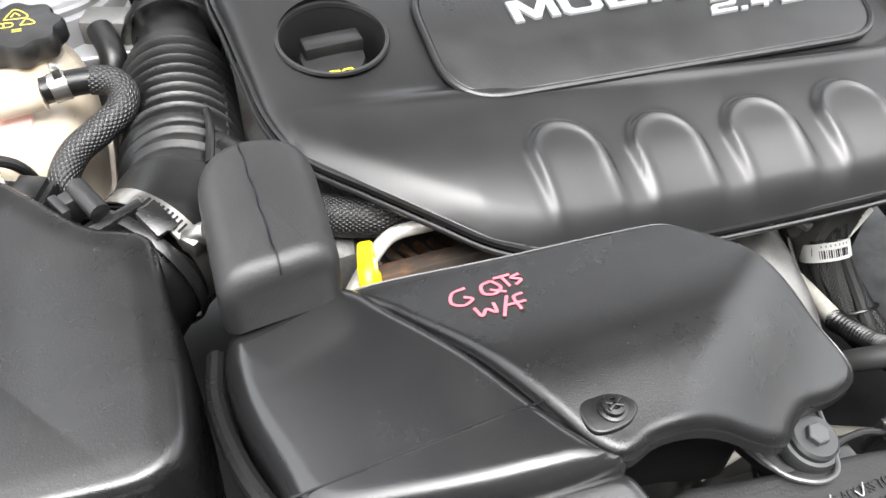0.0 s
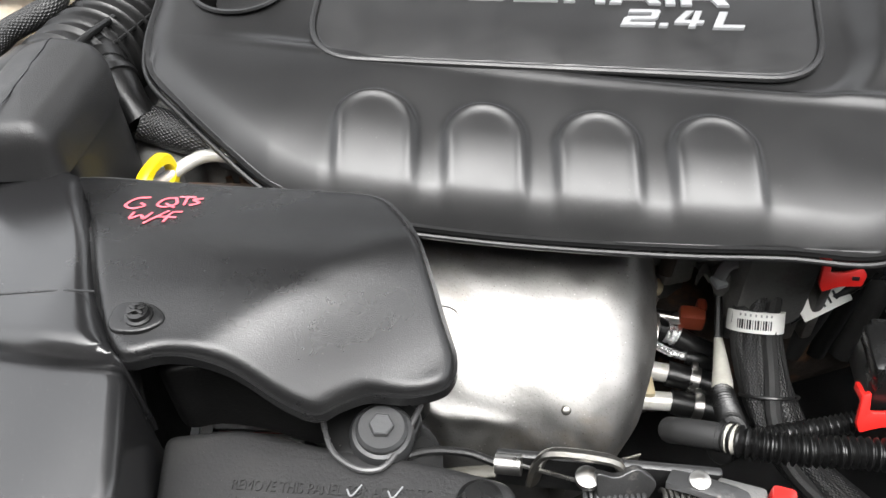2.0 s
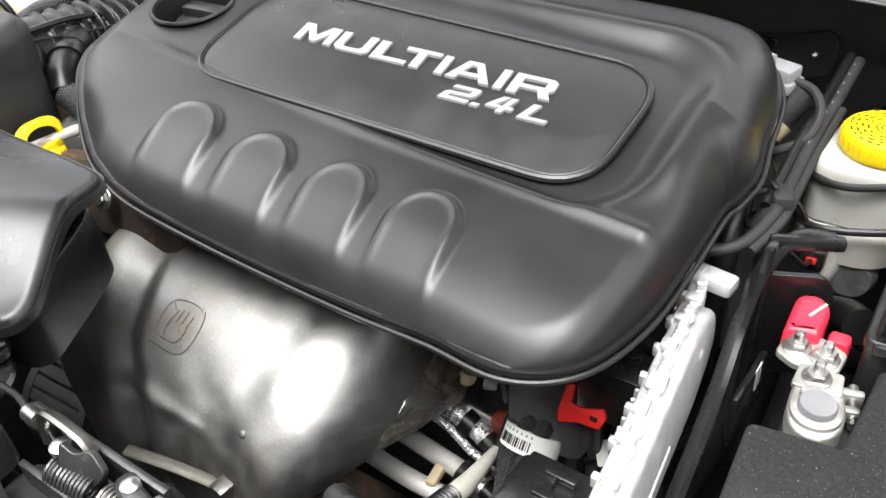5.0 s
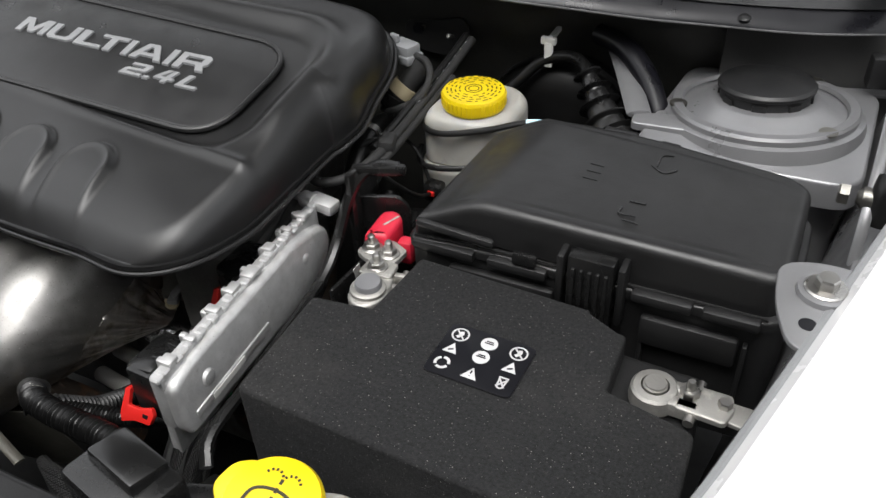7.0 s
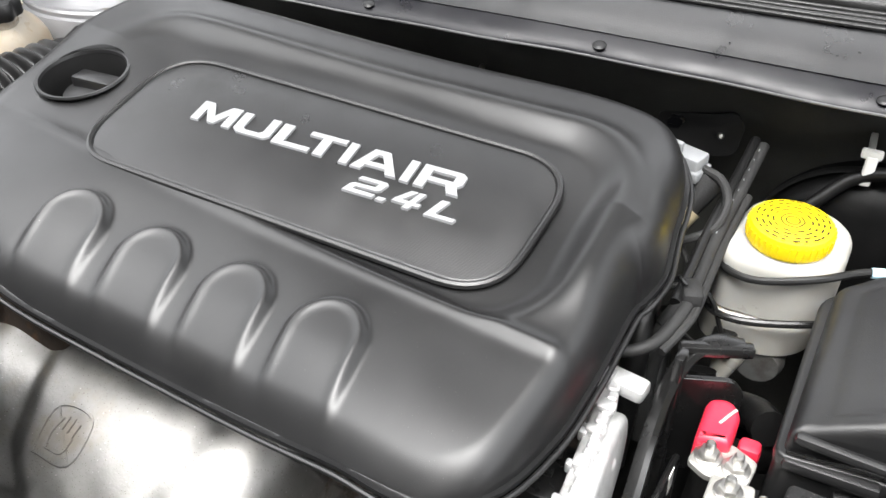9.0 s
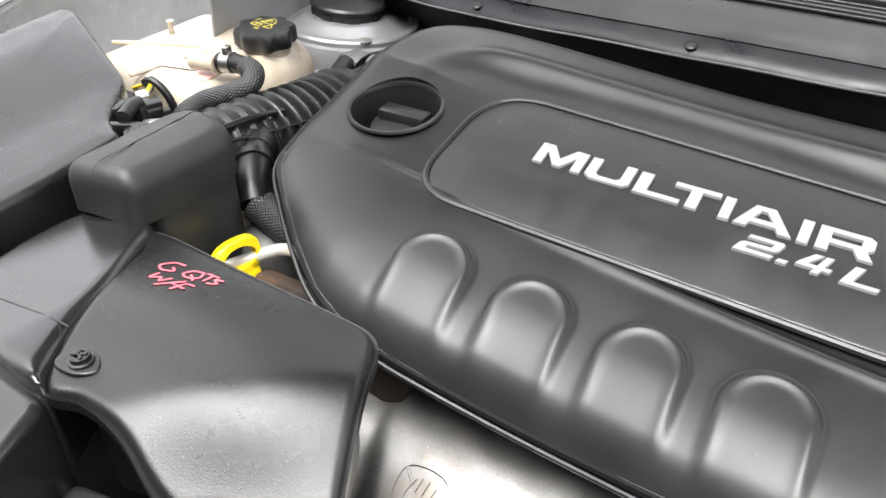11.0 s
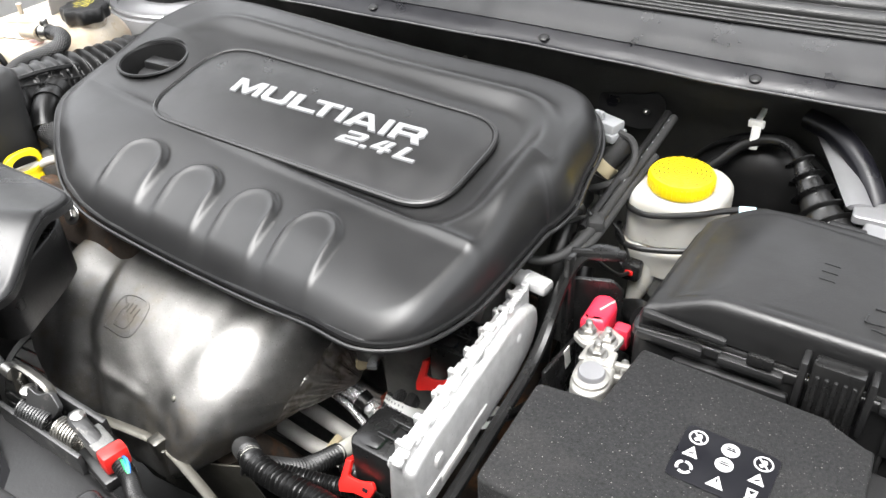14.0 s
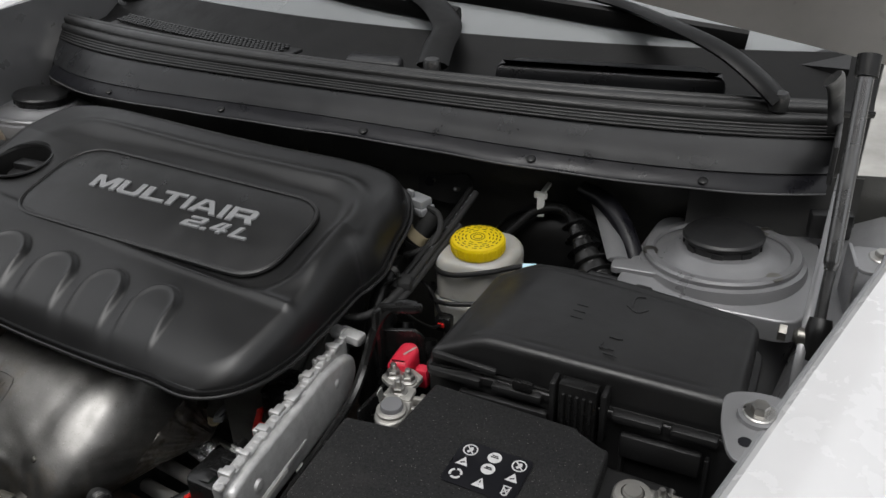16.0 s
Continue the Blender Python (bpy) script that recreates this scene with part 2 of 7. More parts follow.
MILK = milky("aged_translucent_plastic", (0.36, 0.315, 0.25), (0.30, 0.20, 0.105))
MILKW = milky("translucent_white_plastic", (0.36, 0.353, 0.325), (0.30, 0.288, 0.25))


def glass(name):
    m = bpy.data.materials.new(name)
    m.use_nodes = True
    b = m.node_tree.nodes["Principled BSDF"]
    # pale, half opaque base: sky reflection brightened through the colour
    b.inputs["Base Color"].default_value = (0.33, 0.345, 0.35, 1)
    b.inputs["Roughness"].default_value, b.inputs["Transmission Weight"].default_value, b.inputs["IOR"].default_value = 0.02, 0.55, 1.6
    b.inputs["Specular IOR Level"].default_value = 0.8
    return m


GLASS = glass("windscreen_glass")

# ---- building tools ----
def thing(name, label, category, at=(0, 0, 0), rz=0.0, group="", kind="", rx=0.0, ry=0.0):
    e = new(name)
    e.empty_display_size = 0.02
    e.matrix_world = pose(*at, rx, ry, rz)
    return tagged(e, label, category, group, kind)


def part(name, bm, material, parent, label="", local=False, smooth=True, angle=35.0):
    """Links a bmesh as one mesh object under a thing or a part. Its coordinates are the world's, or its thing's if local."""
    top = parent
    while top.parent:
        top = top.parent
    if not local:
        bm.transform(top.matrix_basis.inverted())
    bmesh.ops.recalc_face_normals(bm, faces=bm.faces)
    for f in bm.faces:
        f.smooth = smooth
    for e in bm.edges:
        if len(e.link_faces) == 2 and e.calc_face_angle(0.0) > radians(angle):
            e.smooth = False
    me = bpy.data.meshes.new(name)
    bm.to_mesh(me)
    bm.free()
    me.materials.append(material)
    ob = new(name, me)
    ob.parent = parent
    return tagged(ob, label) if label else ob


def solo(name, bm, material, label, category, at=(0, 0, 0), group="", kind="", angle=35.0):
    """A thing that is one mesh alone."""
    bm.transform(Matrix.Translation(-Vector(at)))
    bmesh.ops.recalc_face_normals(bm, faces=bm.faces)
    for f in bm.faces:
        f.smooth = True
    for e in bm.edges:
        if len(e.link_faces) == 2 and e.calc_face_angle(0.0) > radians(angle):
            e.smooth = False
    me = bpy.data.meshes.new(name)
    bm.to_mesh(me)
    bm.free()
    me.materials.append(material)
    ob = new(name, me)
    ob.location = at
    return tagged(ob, label, category, group, kind)


def box(size, at=(0, 0, 0), rx=0, ry=0, rz=0, bevel=0.002, segs=2, bm=None, taper=1.0):
    bm = bm or bmesh.new()
    g = bmesh.ops.create_cube(bm, size=1.0)
    vs = g["verts"]
    for v in vs:
        k = taper if v.co.z > 0 else 1.0
        v.co = Vector((v.co.x * size[0] * k, v.co.y * size[1] * k, v.co.z * size[2]))
    if bevel:
        es = list({e for v in vs for e in v.link_edges})
        r = bmesh.ops.bevel(bm, geom=es, offset=bevel, segments=segs, profile=0.5, affect="EDGES", clamp_overlap=True)
        vs = list({v for v in vs if v.is_valid} | set(r["verts"]))
    bmesh.ops.transform(bm, matrix=pose(*at, rx, ry, rz), verts=vs)
    return bm


def lathe(profile, m=None, n=32, bm=None, close=True):
    """Turns (radius, height) pairs round the z axis."""
    bm = bm or bmesh.new()
    m = m or Matrix()
    rings = []
    for r, z in profile:
        rings.append([bm.verts.new(m @ Vector((max(r, 1e-5) * math.cos(a), max(r, 1e-5) * math.sin(a), z))) for a in (2 * math.pi * i / n for i in range(n))])
    for a, b in zip(rings, rings[1:]):
        for i in range(n):
            bm.faces.new((a[i], a[(i + 1) % n], b[(i + 1) % n], b[i]))
    if close:
        for ring in (rings[0], rings[-1]):
            bm.faces.new(ring)
    return bm


def smoothed(points, steps=8):
    """A Catmull-Rom curve through the points."""
    p = [Vector(q) for q in points]
    if len(p) < 3:
        return [p[0].lerp(p[-1], i / steps) for i in range(steps + 1)]
    p = [2 * p[0] - p[1], *p, 2 * p[-1] - p[-2]]
    out = []
    for a, b, c, d in zip(p, p[1:], p[2:], p[3:]):
        for i in range(steps):
            t = i / steps
            out.append(0.5 * (2 * b + (c - a) * t + (2 * a - 5 * b + 4 * c - d) * t * t + (3 * b - a - 3 * c + d) * t ** 3))
    return [*out, p[-2]]


def resampled(path, step):
    d = [0.0]
    for a, b in zip(path, path[1:]):
        d.append(d[-1] + (b - a).length)
    n = max(2, round(d[-1] / step))
    xs = np.linspace(0, d[-1], n + 1)
    return [Vector([float(np.interp(x, d, [q[k] for q in path])) for k in range(3)]) for x in xs], d[-1]


def sweep(points, radius, n=16, step=0.006, bm=None, flat=1.0, caps=True, smooth=True):
    """A tube along a curve; radius may be a function of (distance, length). Its uv runs in metres along and round."""
    bm = bm or bmesh.new()
    uv = bm.loops.layers.uv.verify()
    path, total = resampled(smoothed(points) if smooth else [Vector(q) for q in points], step)
    side, rings, far = None, [], 0.0
    for i, p in enumerate(path):
        t = (path[min(i + 1, len(path) - 1)] - path[max(i - 1, 0)]).normalized()
        if side is None:
            side = t.orthogonal() if abs(t.z) > 0.95 else t.cross(Vector((0, 0, 1)))
        side = (side - t * side.dot(t)).normalized()
        up = t.cross(side)
        far = total * i / (len(path) - 1)
        r = radius(far, total) if callable(radius) else radius
        rings.append(([bm.verts.new(p + side * (r * math.cos(a)) + up * (r * flat * math.sin(a))) for a in (2 * math.pi * k / n for k in range(n))], far, r))
    for (a, da, ra), (b, db, rb) in zip(rings, rings[1:]):
        for k in range(n):
            f = bm.faces.new((a[k], a[(k + 1) % n], b[(k + 1) % n], b[k]))
            for loop, (u, v) in zip(f.loops, ((da, k), (da, k + 1), (db, k + 1), (db, k))):
                loop[uv].uv = (u, v / n * 2 * math.pi * ra)
    if caps:
        bm.faces.new(rings[0][0][::-1]), bm.faces.new(rings[-1][0])
    return bm


def ribbed(base, depth, period, sharp=1.0):
    return lambda d, total: base + depth * (0.5 + 0.5 * math.cos(2 * math.pi * d / period)) ** sharp


def rounded(pts, radius, n=6):
    """The corners of a plan rounded off; radius a number or one for each corner."""
    out = []
    k = len(pts)
    for i in range(k):
        r = radius[i] if isinstance(radius, (list, tuple)) else radius
        p, a, b = (Vector(pts[i]).to_2d(), Vector(pts[i - 1]).to_2d(), Vector(pts[(i + 1) % k]).to_2d())
        da, db = (a - p), (b - p)
        ra = min(r, da.length * 0.48, db.length * 0.48)
        s, e = p + da.normalized() * ra, p + db.normalized() * ra
        for j in range(n + 1):
            t = j / n
            out.append(((1 - t) ** 2 * s + 2 * t * (1 - t) * p + t * t * e))
    return out


def inset_loop(loop, d):
    """A closed plan moved inwards by d (loop runs counter-clockwise)."""
    out = []
    k = len(loop)
    for i in range(k):
        a, p, b = loop[i - 1], loop[i], loop[(i + 1) % k]
        n1, n2 = Vector((-(p - a).y, (p - a).x)), Vector((-(b - p).y, (b - p).x))
        n = (n1.normalized() if n1.length else Vector((0, 0))) + (n2.normalized() if n2.length else Vector((0, 0)))
        n = n.normalized() if n.length else n
        out.append(p + n * d)
    return out


def ccw(loop):
    area = sum(a.x * b.y - b.x * a.y for a, b in zip(loop, loop[1:] + loop[:1]))
    return loop if area > 0 else loop[::-1]


def slab(loop, z0, z1, edge=0.003, bm=None, top=None, segs=3):
    """A plate of the plan loop from z0 up to z1, its upper edge rounded; top(x, y) adds to the height."""
    bm = bm or bmesh.new()
    loop = ccw([Vector(p).to_2d() for p in loop])
    add = top or (lambda x, y: 0.0)
    rows = [(0.0, z0, False), (0.0, z1 - edge, True)]
    for i in range(1, segs + 1):
        a = math.pi / 2 * i / segs
        rows.append((edge * (1 - math.cos(a)), z1 - edge + edge * math.sin(a), True))
    rings = []
    for d, z, up in rows:
        rings.append([bm.verts.new((p.x, p.y, z + (add(p.x, p.y) if up else 0))) for p in inset_loop(loop, d)])
    k = len(loop)
    for a, b in zip(rings, rings[1:]):
        for i in range(k):
            bm.faces.new((a[i], a[(i + 1) % k], b[(i + 1) % k], b[i]))
    bm.faces.new(rings[0][::-1])
    bm.faces.new(rings[-1])
    return bm


def dome(loop, centre, height, steps=24, bm=None, flange=0.0, skirt=0.0):
    """A shell over a plan that is seen whole from its centre: height(x, y, d) gives z, d the way to the edge."""
    bm = bm or bmesh.new()
    loop = ccw([Vector(p).to_2d() for p in loop])
    c = Vector(centre)
    pts = np.array([(p.x, p.y) for p in loop])
    nxt = np.roll(pts, -1, axis=0)
    s = 1 - (np.linspace(0, 1, steps + 1)[:-1]) ** 1.4
    xy = np.array([[[c.x + k * (p[0] - c.x), c.y + k * (p[1] - c.y)] for p in pts] for k in s])
    flat = xy.reshape(-1, 2)
    dist = np.full(len(flat), 1e9)
    for a, b in zip(pts, nxt):
        ab = b - a
        t = np.clip(((flat - a) @ ab) / max(ab @ ab, 1e-12), 0, 1)
        dist = np.minimum(dist, np.hypot(*(flat - a - t[:, None] * ab).T))
    z = height(flat[:, 0], flat[:, 1], dist)
    k = len(loop)
    rings = [[bm.verts.new((flat[i * k + j][0], flat[i * k + j][1], z[i * k + j])) for j in range(k)] for i in range(len(s))]
    edge = rings[0]
    if flange:
        outer = inset_loop(loop, -flange)
        r1 = [bm.verts.new((o.x, o.y, v.co.z + 0.001)) for o, v in zip(outer, edge)]
        r2 = [bm.verts.new((o.x, o.y, v.co.z - 0.003)) for o, v in zip(outer, edge)]
        rings = [r2, r1] + rings
        edge = r2
    if skirt:
        low = [bm.verts.new((v.co.x, v.co.y, v.co.z - skirt)) for v in edge]
        rings = [low] + rings
    for a, b in zip(rings, rings[1:]):
        for i in range(k):
            bm.faces.new((a[i], a[(i + 1) % k], b[(i + 1) % k], b[i]))
    mid = bm.verts.new((c.x, c.y, float(height(np.array([c.x]), np.array([c.y]), np.array([1.0]))[0])))
    for i in range(k):
        bm.faces.new((rings[-1][i], rings[-1][(i + 1) % k], mid))
    return bm


def hexagon(r, h, m, bm=None):
    return lathe([(r, 0), (r, h * 0.85), (r * 0.88, h)], m, 6, bm)


def bolt(parent, at, r=0.007, h=0.006, material=None, rot=None, washer=True, name="bolt"):
    """A hexagon-headed bolt on its washer."""
    m = Matrix.Translation(at) @ (rot or Matrix())
    bm = hexagon(r, h, m)
    if washer:
        lathe([(r * 1.7, 0.0), (r * 1.75, 0.0006), (r * 1.6, 0.0016), (r * 1.0, 0.002)], m, 24, bm)
    return part(name, bm, material or STEEL, parent, angle=25)


def ss(a, b, x):
    t = np.clip((x - a) / (b - a), 0, 1)
    return t * t * (3 - 2 * t)


def letters(text, size, depth, m, material, parent, name="letter", wide=1.0, shear=0.0, single=True, gap=1.0, align="LEFT", bold=0.0):
    """Raised writing in the built-in font, one mesh a letter, or one for the whole line."""
    x = 0.0
    for ch in (text if single else [text]):
        cu = bpy.data.curves.new(name, "FONT")
        cu.body, cu.size, cu.extrude, cu.shear, cu.offset = ch, size, depth / 2, shear, bold
        cu.bevel_depth = depth * 0.12 if depth > 0.0012 else 0
        cu.align_x = "LEFT" if single else align
        cu.resolution_u = 3
        ob = bpy.data.objects.new(name, cu)
        scene.collection.objects.link(ob)
        me = bpy.data.meshes.new_from_object(ob.evaluated_get(bpy.context.evaluated_depsgraph_get()))
        xs = [v.co.x for v in me.vertices]
        bpy.data.objects.remove(ob)
        if not xs:
            x += size * 0.3 * wide
            continue
        for v in me.vertices:
            v.co = m @ Vector((x + v.co.x * wide - (min(xs) * wide if single else 0), v.co.y, v.co.z + depth / 2))
        x += (max(xs) - min(xs)) * wide + size * 0.09 * gap
        bm = bmesh.new()
        bm.from_mesh(me)
        part(name, bm, material, parent)
    return x


def strokes(lines, width, m, depth=0.0004, bm=None):
    """Marks drawn by hand: flat ribbons along the given plan lines, laid on a surface by m(x, y)."""
    bm = bm or bmesh.new()
    for line in lines:
        pts = [Vector((*p, 0)) for p in line]
        pts = smoothed(pts, 5) if len(pts) > 2 else pts
        k = len(pts)
        prev = None
        for i, p in enumerate(pts):
            t = (pts[min(i + 1, k - 1)] - pts[max(i - 1, 0)]).normalized()
            n = Vector((-t.y, t.x, 0)) * (width / 2)
            row = []
            for q, dz in ((p + n, 0), (p + n * 0.8, depth), (p - n * 0.8, depth), (p - n, 0)):
                w = m(q.x, q.y)
                row.append(bm.verts.new((w[0], w[1], w[2] + dz)))
            if prev:
                for a in range(3):
                    bm.faces.new((prev[a], prev[a + 1], row[a + 1], row[a]))
            prev = row
    return bm

# ---- the setting: ground, car body round the engine bay ----
def sheet(fn, nu, nv, thick=0.003, bm=None):
    """A curved panel: fn(u, v) gives its places, u and v from 0 to 1."""
    bm = bm or bmesh.new()
    g = [[bm.verts.new(fn(i / nu, j / nv)) for j in range(nv + 1)] for i in range(nu + 1)]
    faces = [bm.faces.new((g[i][j], g[i + 1][j], g[i + 1][j + 1], g[i][j + 1])) for i in range(nu) for j in range(nv)]
    if thick:
        bmesh.ops.recalc_face_normals(bm, faces=faces)
        bmesh.ops.solidify(bm, geom=faces, thickness=thick)
    return bm


def along(profile, v):
    """A place on a many-cornered line, v from 0 to 1 by its corners."""
    k = v * (len(profile) - 1)
    i = min(int(k), len(profile) - 2)
    return tuple(a + (b - a) * (k - i) for a, b in zip(profile[i], profile[i + 1]))


bm = bmesh.new()
for x, y in ((-150, -150), (150, -150), (150, 150), (-150, 150)):
    bm.verts.new((x, y, 0))
bm.faces.new(bm.verts)
solo("ground", bm, PALEGROUND, "unseen ground under the car, made pale to bounce light up", "ground", kind="structure")

solo("undertray", box((1.5, 1.3, 0.02), (0, 0.4, 0.36), bevel=0.004), BLACKBODY, "dark plastic undertray below the engine", "undertray", kind="structure")

# added out of view: darkens what the cover and shield reflect from ahead
solo("sky_blocker_wall", box((9.0, 0.2, 4.8), (0, -2.7, 2.4), bevel=0.02), BLOCKERM, "unseen dark wall added ahead of the car to block low sky", "wall", kind="structure")

# firewall: a dark panel with a rolled upper lip and pressed beads
def firewall(u, v):
    x = -0.78 + 1.56 * u
    y, z = along([(0.945, 0.40), (0.935, 0.70), (0.925, 0.86), (0.905, 0.93), (0.9, 1.0), (0.915, 1.03)], v)
    return (x, y + 0.16 * x * x + 0.004 * math.sin(x * 40) * (0.3 < v < 0.9), z)


solo("firewall", sheet(firewall, 60, 15, 0.004), mat("dusty_firewall_paint", (0.030, 0.030, 0.027), 0.6, grain=0.3, gscale=300, vary=0.3, dust=0.8), "dark firewall panel behind the engine", "firewall", kind="structure")


def seal_line(x):
    return 0.905 + 0.24 * x * x, 1.121 - 0.03 * x * x


def rivet_line(x):
    return 0.832 + 0.06 * x * x + 0.5 * x ** 4, 1.065 - 0.08 * x * x


cowl = thing("cowl_panel", "grey-black plastic cowl panel with a ribbed rubber bonnet seal", "cowl panel", (0, 0.9, 1.05))


def cowl_face(u, v):
    x = -0.665 + 1.33 * u
    (ya, za), (yb, zb) = rivet_line(x), seal_line(x)
    dy, dz = along([(-0.02, 0.12), (0.06, 0.19), (0.18, 0.31), (0.32, 0.43), (0.46, 0.54), (0.62, 0.64)], v)
    return (x, ya + 0.012 + (yb - ya) * dy, za + (zb - za) * dz)


part("apron", sheet(cowl_face, 80, 12, 0.003), COWLM, cowl)


def cowl_lip(u, v):
    x = -0.66 + 1.32 * u
    ya, za = rivet_line(x)
    wave = 0.0014 * math.sin(x * 17) + 0.0009 * math.sin(x * 41)
    dy, dz = along([(-0.0075, -0.0110), (-0.0065, -0.0085), (-0.002, -0.0040), (0.006, 0.0020), (0.016, 0.0085)], v)
    return (x, ya + dy + wave * (1 - v), za + dz)


part("lower_lip", sheet(cowl_lip, 90, 6, 0.002), LABELK, cowl, "black rubber edge strip with push rivets")
part("edge_bead", sweep([(x, rivet_line(x)[0] - 0.0075 + 0.0014 * math.sin(x * 17) + 0.0009 * math.sin(x * 41), rivet_line(x)[1] - 0.0105) for x in np.linspace(-0.66, 0.66, 60)], 0.0013, 8, 0.012), mat("pale_strip_edge", (0.08, 0.08, 0.08), 0.45, vary=0.3), cowl, "thin pale edge of the strip")
for x in (-0.42, -0.173, 0.071, 0.311, 0.52):
    y, z = rivet_line(x)
    part("push_rivet", lathe([(0.0062, 0), (0.0066, 0.001), (0.005, 0.0025), (0.0025, 0.003)], Matrix.Translation((x, y, z - 0.002)) @ pose(0, 0, 0, 12, 0, 0), 20), RUBBER, cowl)

seal = thing("bonnet_seal", "ribbed black rubber bonnet seal along the cowl", "rubber seal", (0, 0.905, 1.1))


def seal_face(u, v):
    x = -0.66 + 1.32 * u
    (ya, za), (yb, zb) = rivet_line(x), seal_line(x)
    a = Vector((0, ya + 0.012 + (yb - ya) * 0.46, za + (zb - za) * 0.54 + 0.002))
    b = Vector((0, yb + 0.012, zb + 0.002))
    p = a.lerp(b, min(v / 0.72, 1.0))
    if v < 0.27:
        out = 0.0024 * abs(math.sin(v / 0.27 * math.pi * 4)) ** 0.6
    else:
        out = 0.0050 * abs(math.sin((v - 0.27) / 0.45 * math.pi * 2)) ** 0.7 if v < 0.72 else 0.0
    if v > 0.72:
        k = (v - 0.72) / 0.28
        p = p + Vector((0, 0.022 * k, 0.006 * math.sin(k * math.pi) - 0.03 * k * k))
    return (x, p.y - out * 0.7, p.z + out * 0.7)


part("ribbed_strip", sheet(seal_face, 60, 100, 0.003), SEALM, seal)
for x in (-0.5, -0.3, -0.1, 0.088, 0.22, 0.36, 0.5):
    y, z = seal_line(x)
    part("clip_hole", lathe([(0.0022, 0), (0.0022, 0.0012)], Matrix.Translation((x, y - 0.002, z - 0.006)) @ pose(0, 0, 0, 55, 0, 0), 10), LABELK, seal)

# wiper tray behind the seal
tray = thing("wiper_tray", "black plastic wiper tray under the windscreen", "cowl tray", (0, 1.0, 1.09))


def tray_face(u, v):
    x = -0.7 + 1.4 * u
    yb, zb = seal_line(x)
    y, z = along([(0.02, -0.02), (0.04, -0.035), (0.09, -0.03), (0.14, -0.005), (0.17, 0.012)], v)
    return (x, yb + y + 0.06 * x * x, zb + z)


part("tray", sheet(tray_face, 50, 10, 0.003), WIPERM, tray)
part("raised_cover", slab(rounded([(0.20, 0.985), (0.52, 1.03), (0.48, 1.075), (0.22, 1.03)], 0.012), 1.085, 1.125, 0.016), COWLM, tray, "raised plastic cover with a chamfered end")
part("raised_cover", slab(rounded([(-0.02, 0.945), (0.07, 0.95), (0.06, 0.985), (-0.03, 0.98)], 0.01), 1.09, 1.12, 0.006), COWLM, tray)
bmg = bmesh.new()
for i in range(46):
    for j in range(5):
        x = -0.53 + i * 0.0085 + (j % 2) * 0.004
        y = seal_line(x)[0] + 0.045 + j * 0.0075
        lathe([(0.0036, 0), (0.0034, 0.003), (0.002, 0.0036)], Matrix.Translation((x, y, 1.113)), 6, bmg)
part("vent_mesh", bmg, GLOSSY, tray, "fine black honeycomb air-intake grille")
part("vent_bed", box((0.42, 0.05, 0.006), (-0.335, seal_line(-0.33)[0] + 0.06, 1.108), rz=-7, bevel=0.002), BLACKBODY, tray)


def screen(u, v):
    x = -0.68 + 1.36 * u
    return (x * (1 - 0.12 * v), 1.07 + 0.30 * x * x + 0.75 * v, 1.128 - 0.05 * x * x + 0.40 * v)


wind = solo("windshield", sheet(screen, 30, 8, 0.005), GLASS, "windscreen with a pale sky reflection put into its colour", "windshield", (0, 1.3, 1.2), kind="structure")
wind.visible_shadow = False
part("black_border", sheet(lambda u, v: tuple(Vector(screen(u, 0.002 + v * 0.05)) - Vector((0, 0, 0.008))), 40, 2, 0.002), LABELK, tray, "black border under the lower glass edge")
solo("dashboard", sheet(lambda u, v: (-0.66 + 1.32 * u, 1.16 + 0.6 * v, 1.11 + 0.05 * math.sin(v * 2.5)), 20, 8, 0.01), MATTE, "dark dashboard behind the windscreen", "dashboard", (0, 1.4, 1.1), kind="structure")
solo("cabin_wall", box((1.5, 0.05, 1.2), (0, 2.1, 1.0), bevel=0.01), MATTE, "dark cabin behind the windscreen", "cabin", kind="structure")


def wiper(points, blade):
    w = thing("windshield_wiper", "black wiper arm with a rubber blade resting on the glass", "wiper", points[0], group="windscreen wipers")
    part("arm", sweep(points, lambda d, t: 0.0235 - 0.008 * d / t, 10, 0.01, flat=0.35), WIPERM, w)
    part("pivot_cap", lathe([(0.012, -0.012), (0.013, 0.004), (0.010, 0.010), (0.003, 0.012)], Matrix.Translation(points[0]), 24), DARKSTEEL, w, "dark domed pivot cap")
    part("blade", sweep(blade, 0.009, 8, 0.02, flat=1.8), WIPERM, w)


def on_screen(x, v, up=0.02):
    p = Vector(screen((x / (1 - 0.12 * v) + 0.68) / 1.36, v))
    return (x, p.y, p.z + up)


wiper([(0.585, 0.990, 1.117), (0.566, 0.995, 1.132), (0.540, 1.008, 1.147), (0.505, 1.025, 1.162), (0.45, 1.06, 1.172), *[on_screen(x, v, 0.03) for x, v in ((0.34, 0.06), (0.2, 0.10))]],
      [on_screen(x, v, 0.012) for x, v in ((0.52, 0.02), (0.3, 0.06), (0.0, 0.10), (-0.1, 0.11))])
wiper([(0.125, 0.945, 1.125), (0.117, 0.985, 1.14), (0.105, 1.04, 1.158), *[on_screen(x, v, 0.03) for x, v in ((0.03, 0.05), (-0.1, 0.09), (-0.3, 0.13))]],
      [on_screen(x, v, 0.012) for x, v in ((0.1, 0.03), (-0.1, 0.06), (-0.35, 0.10), (-0.45, 0.11))])


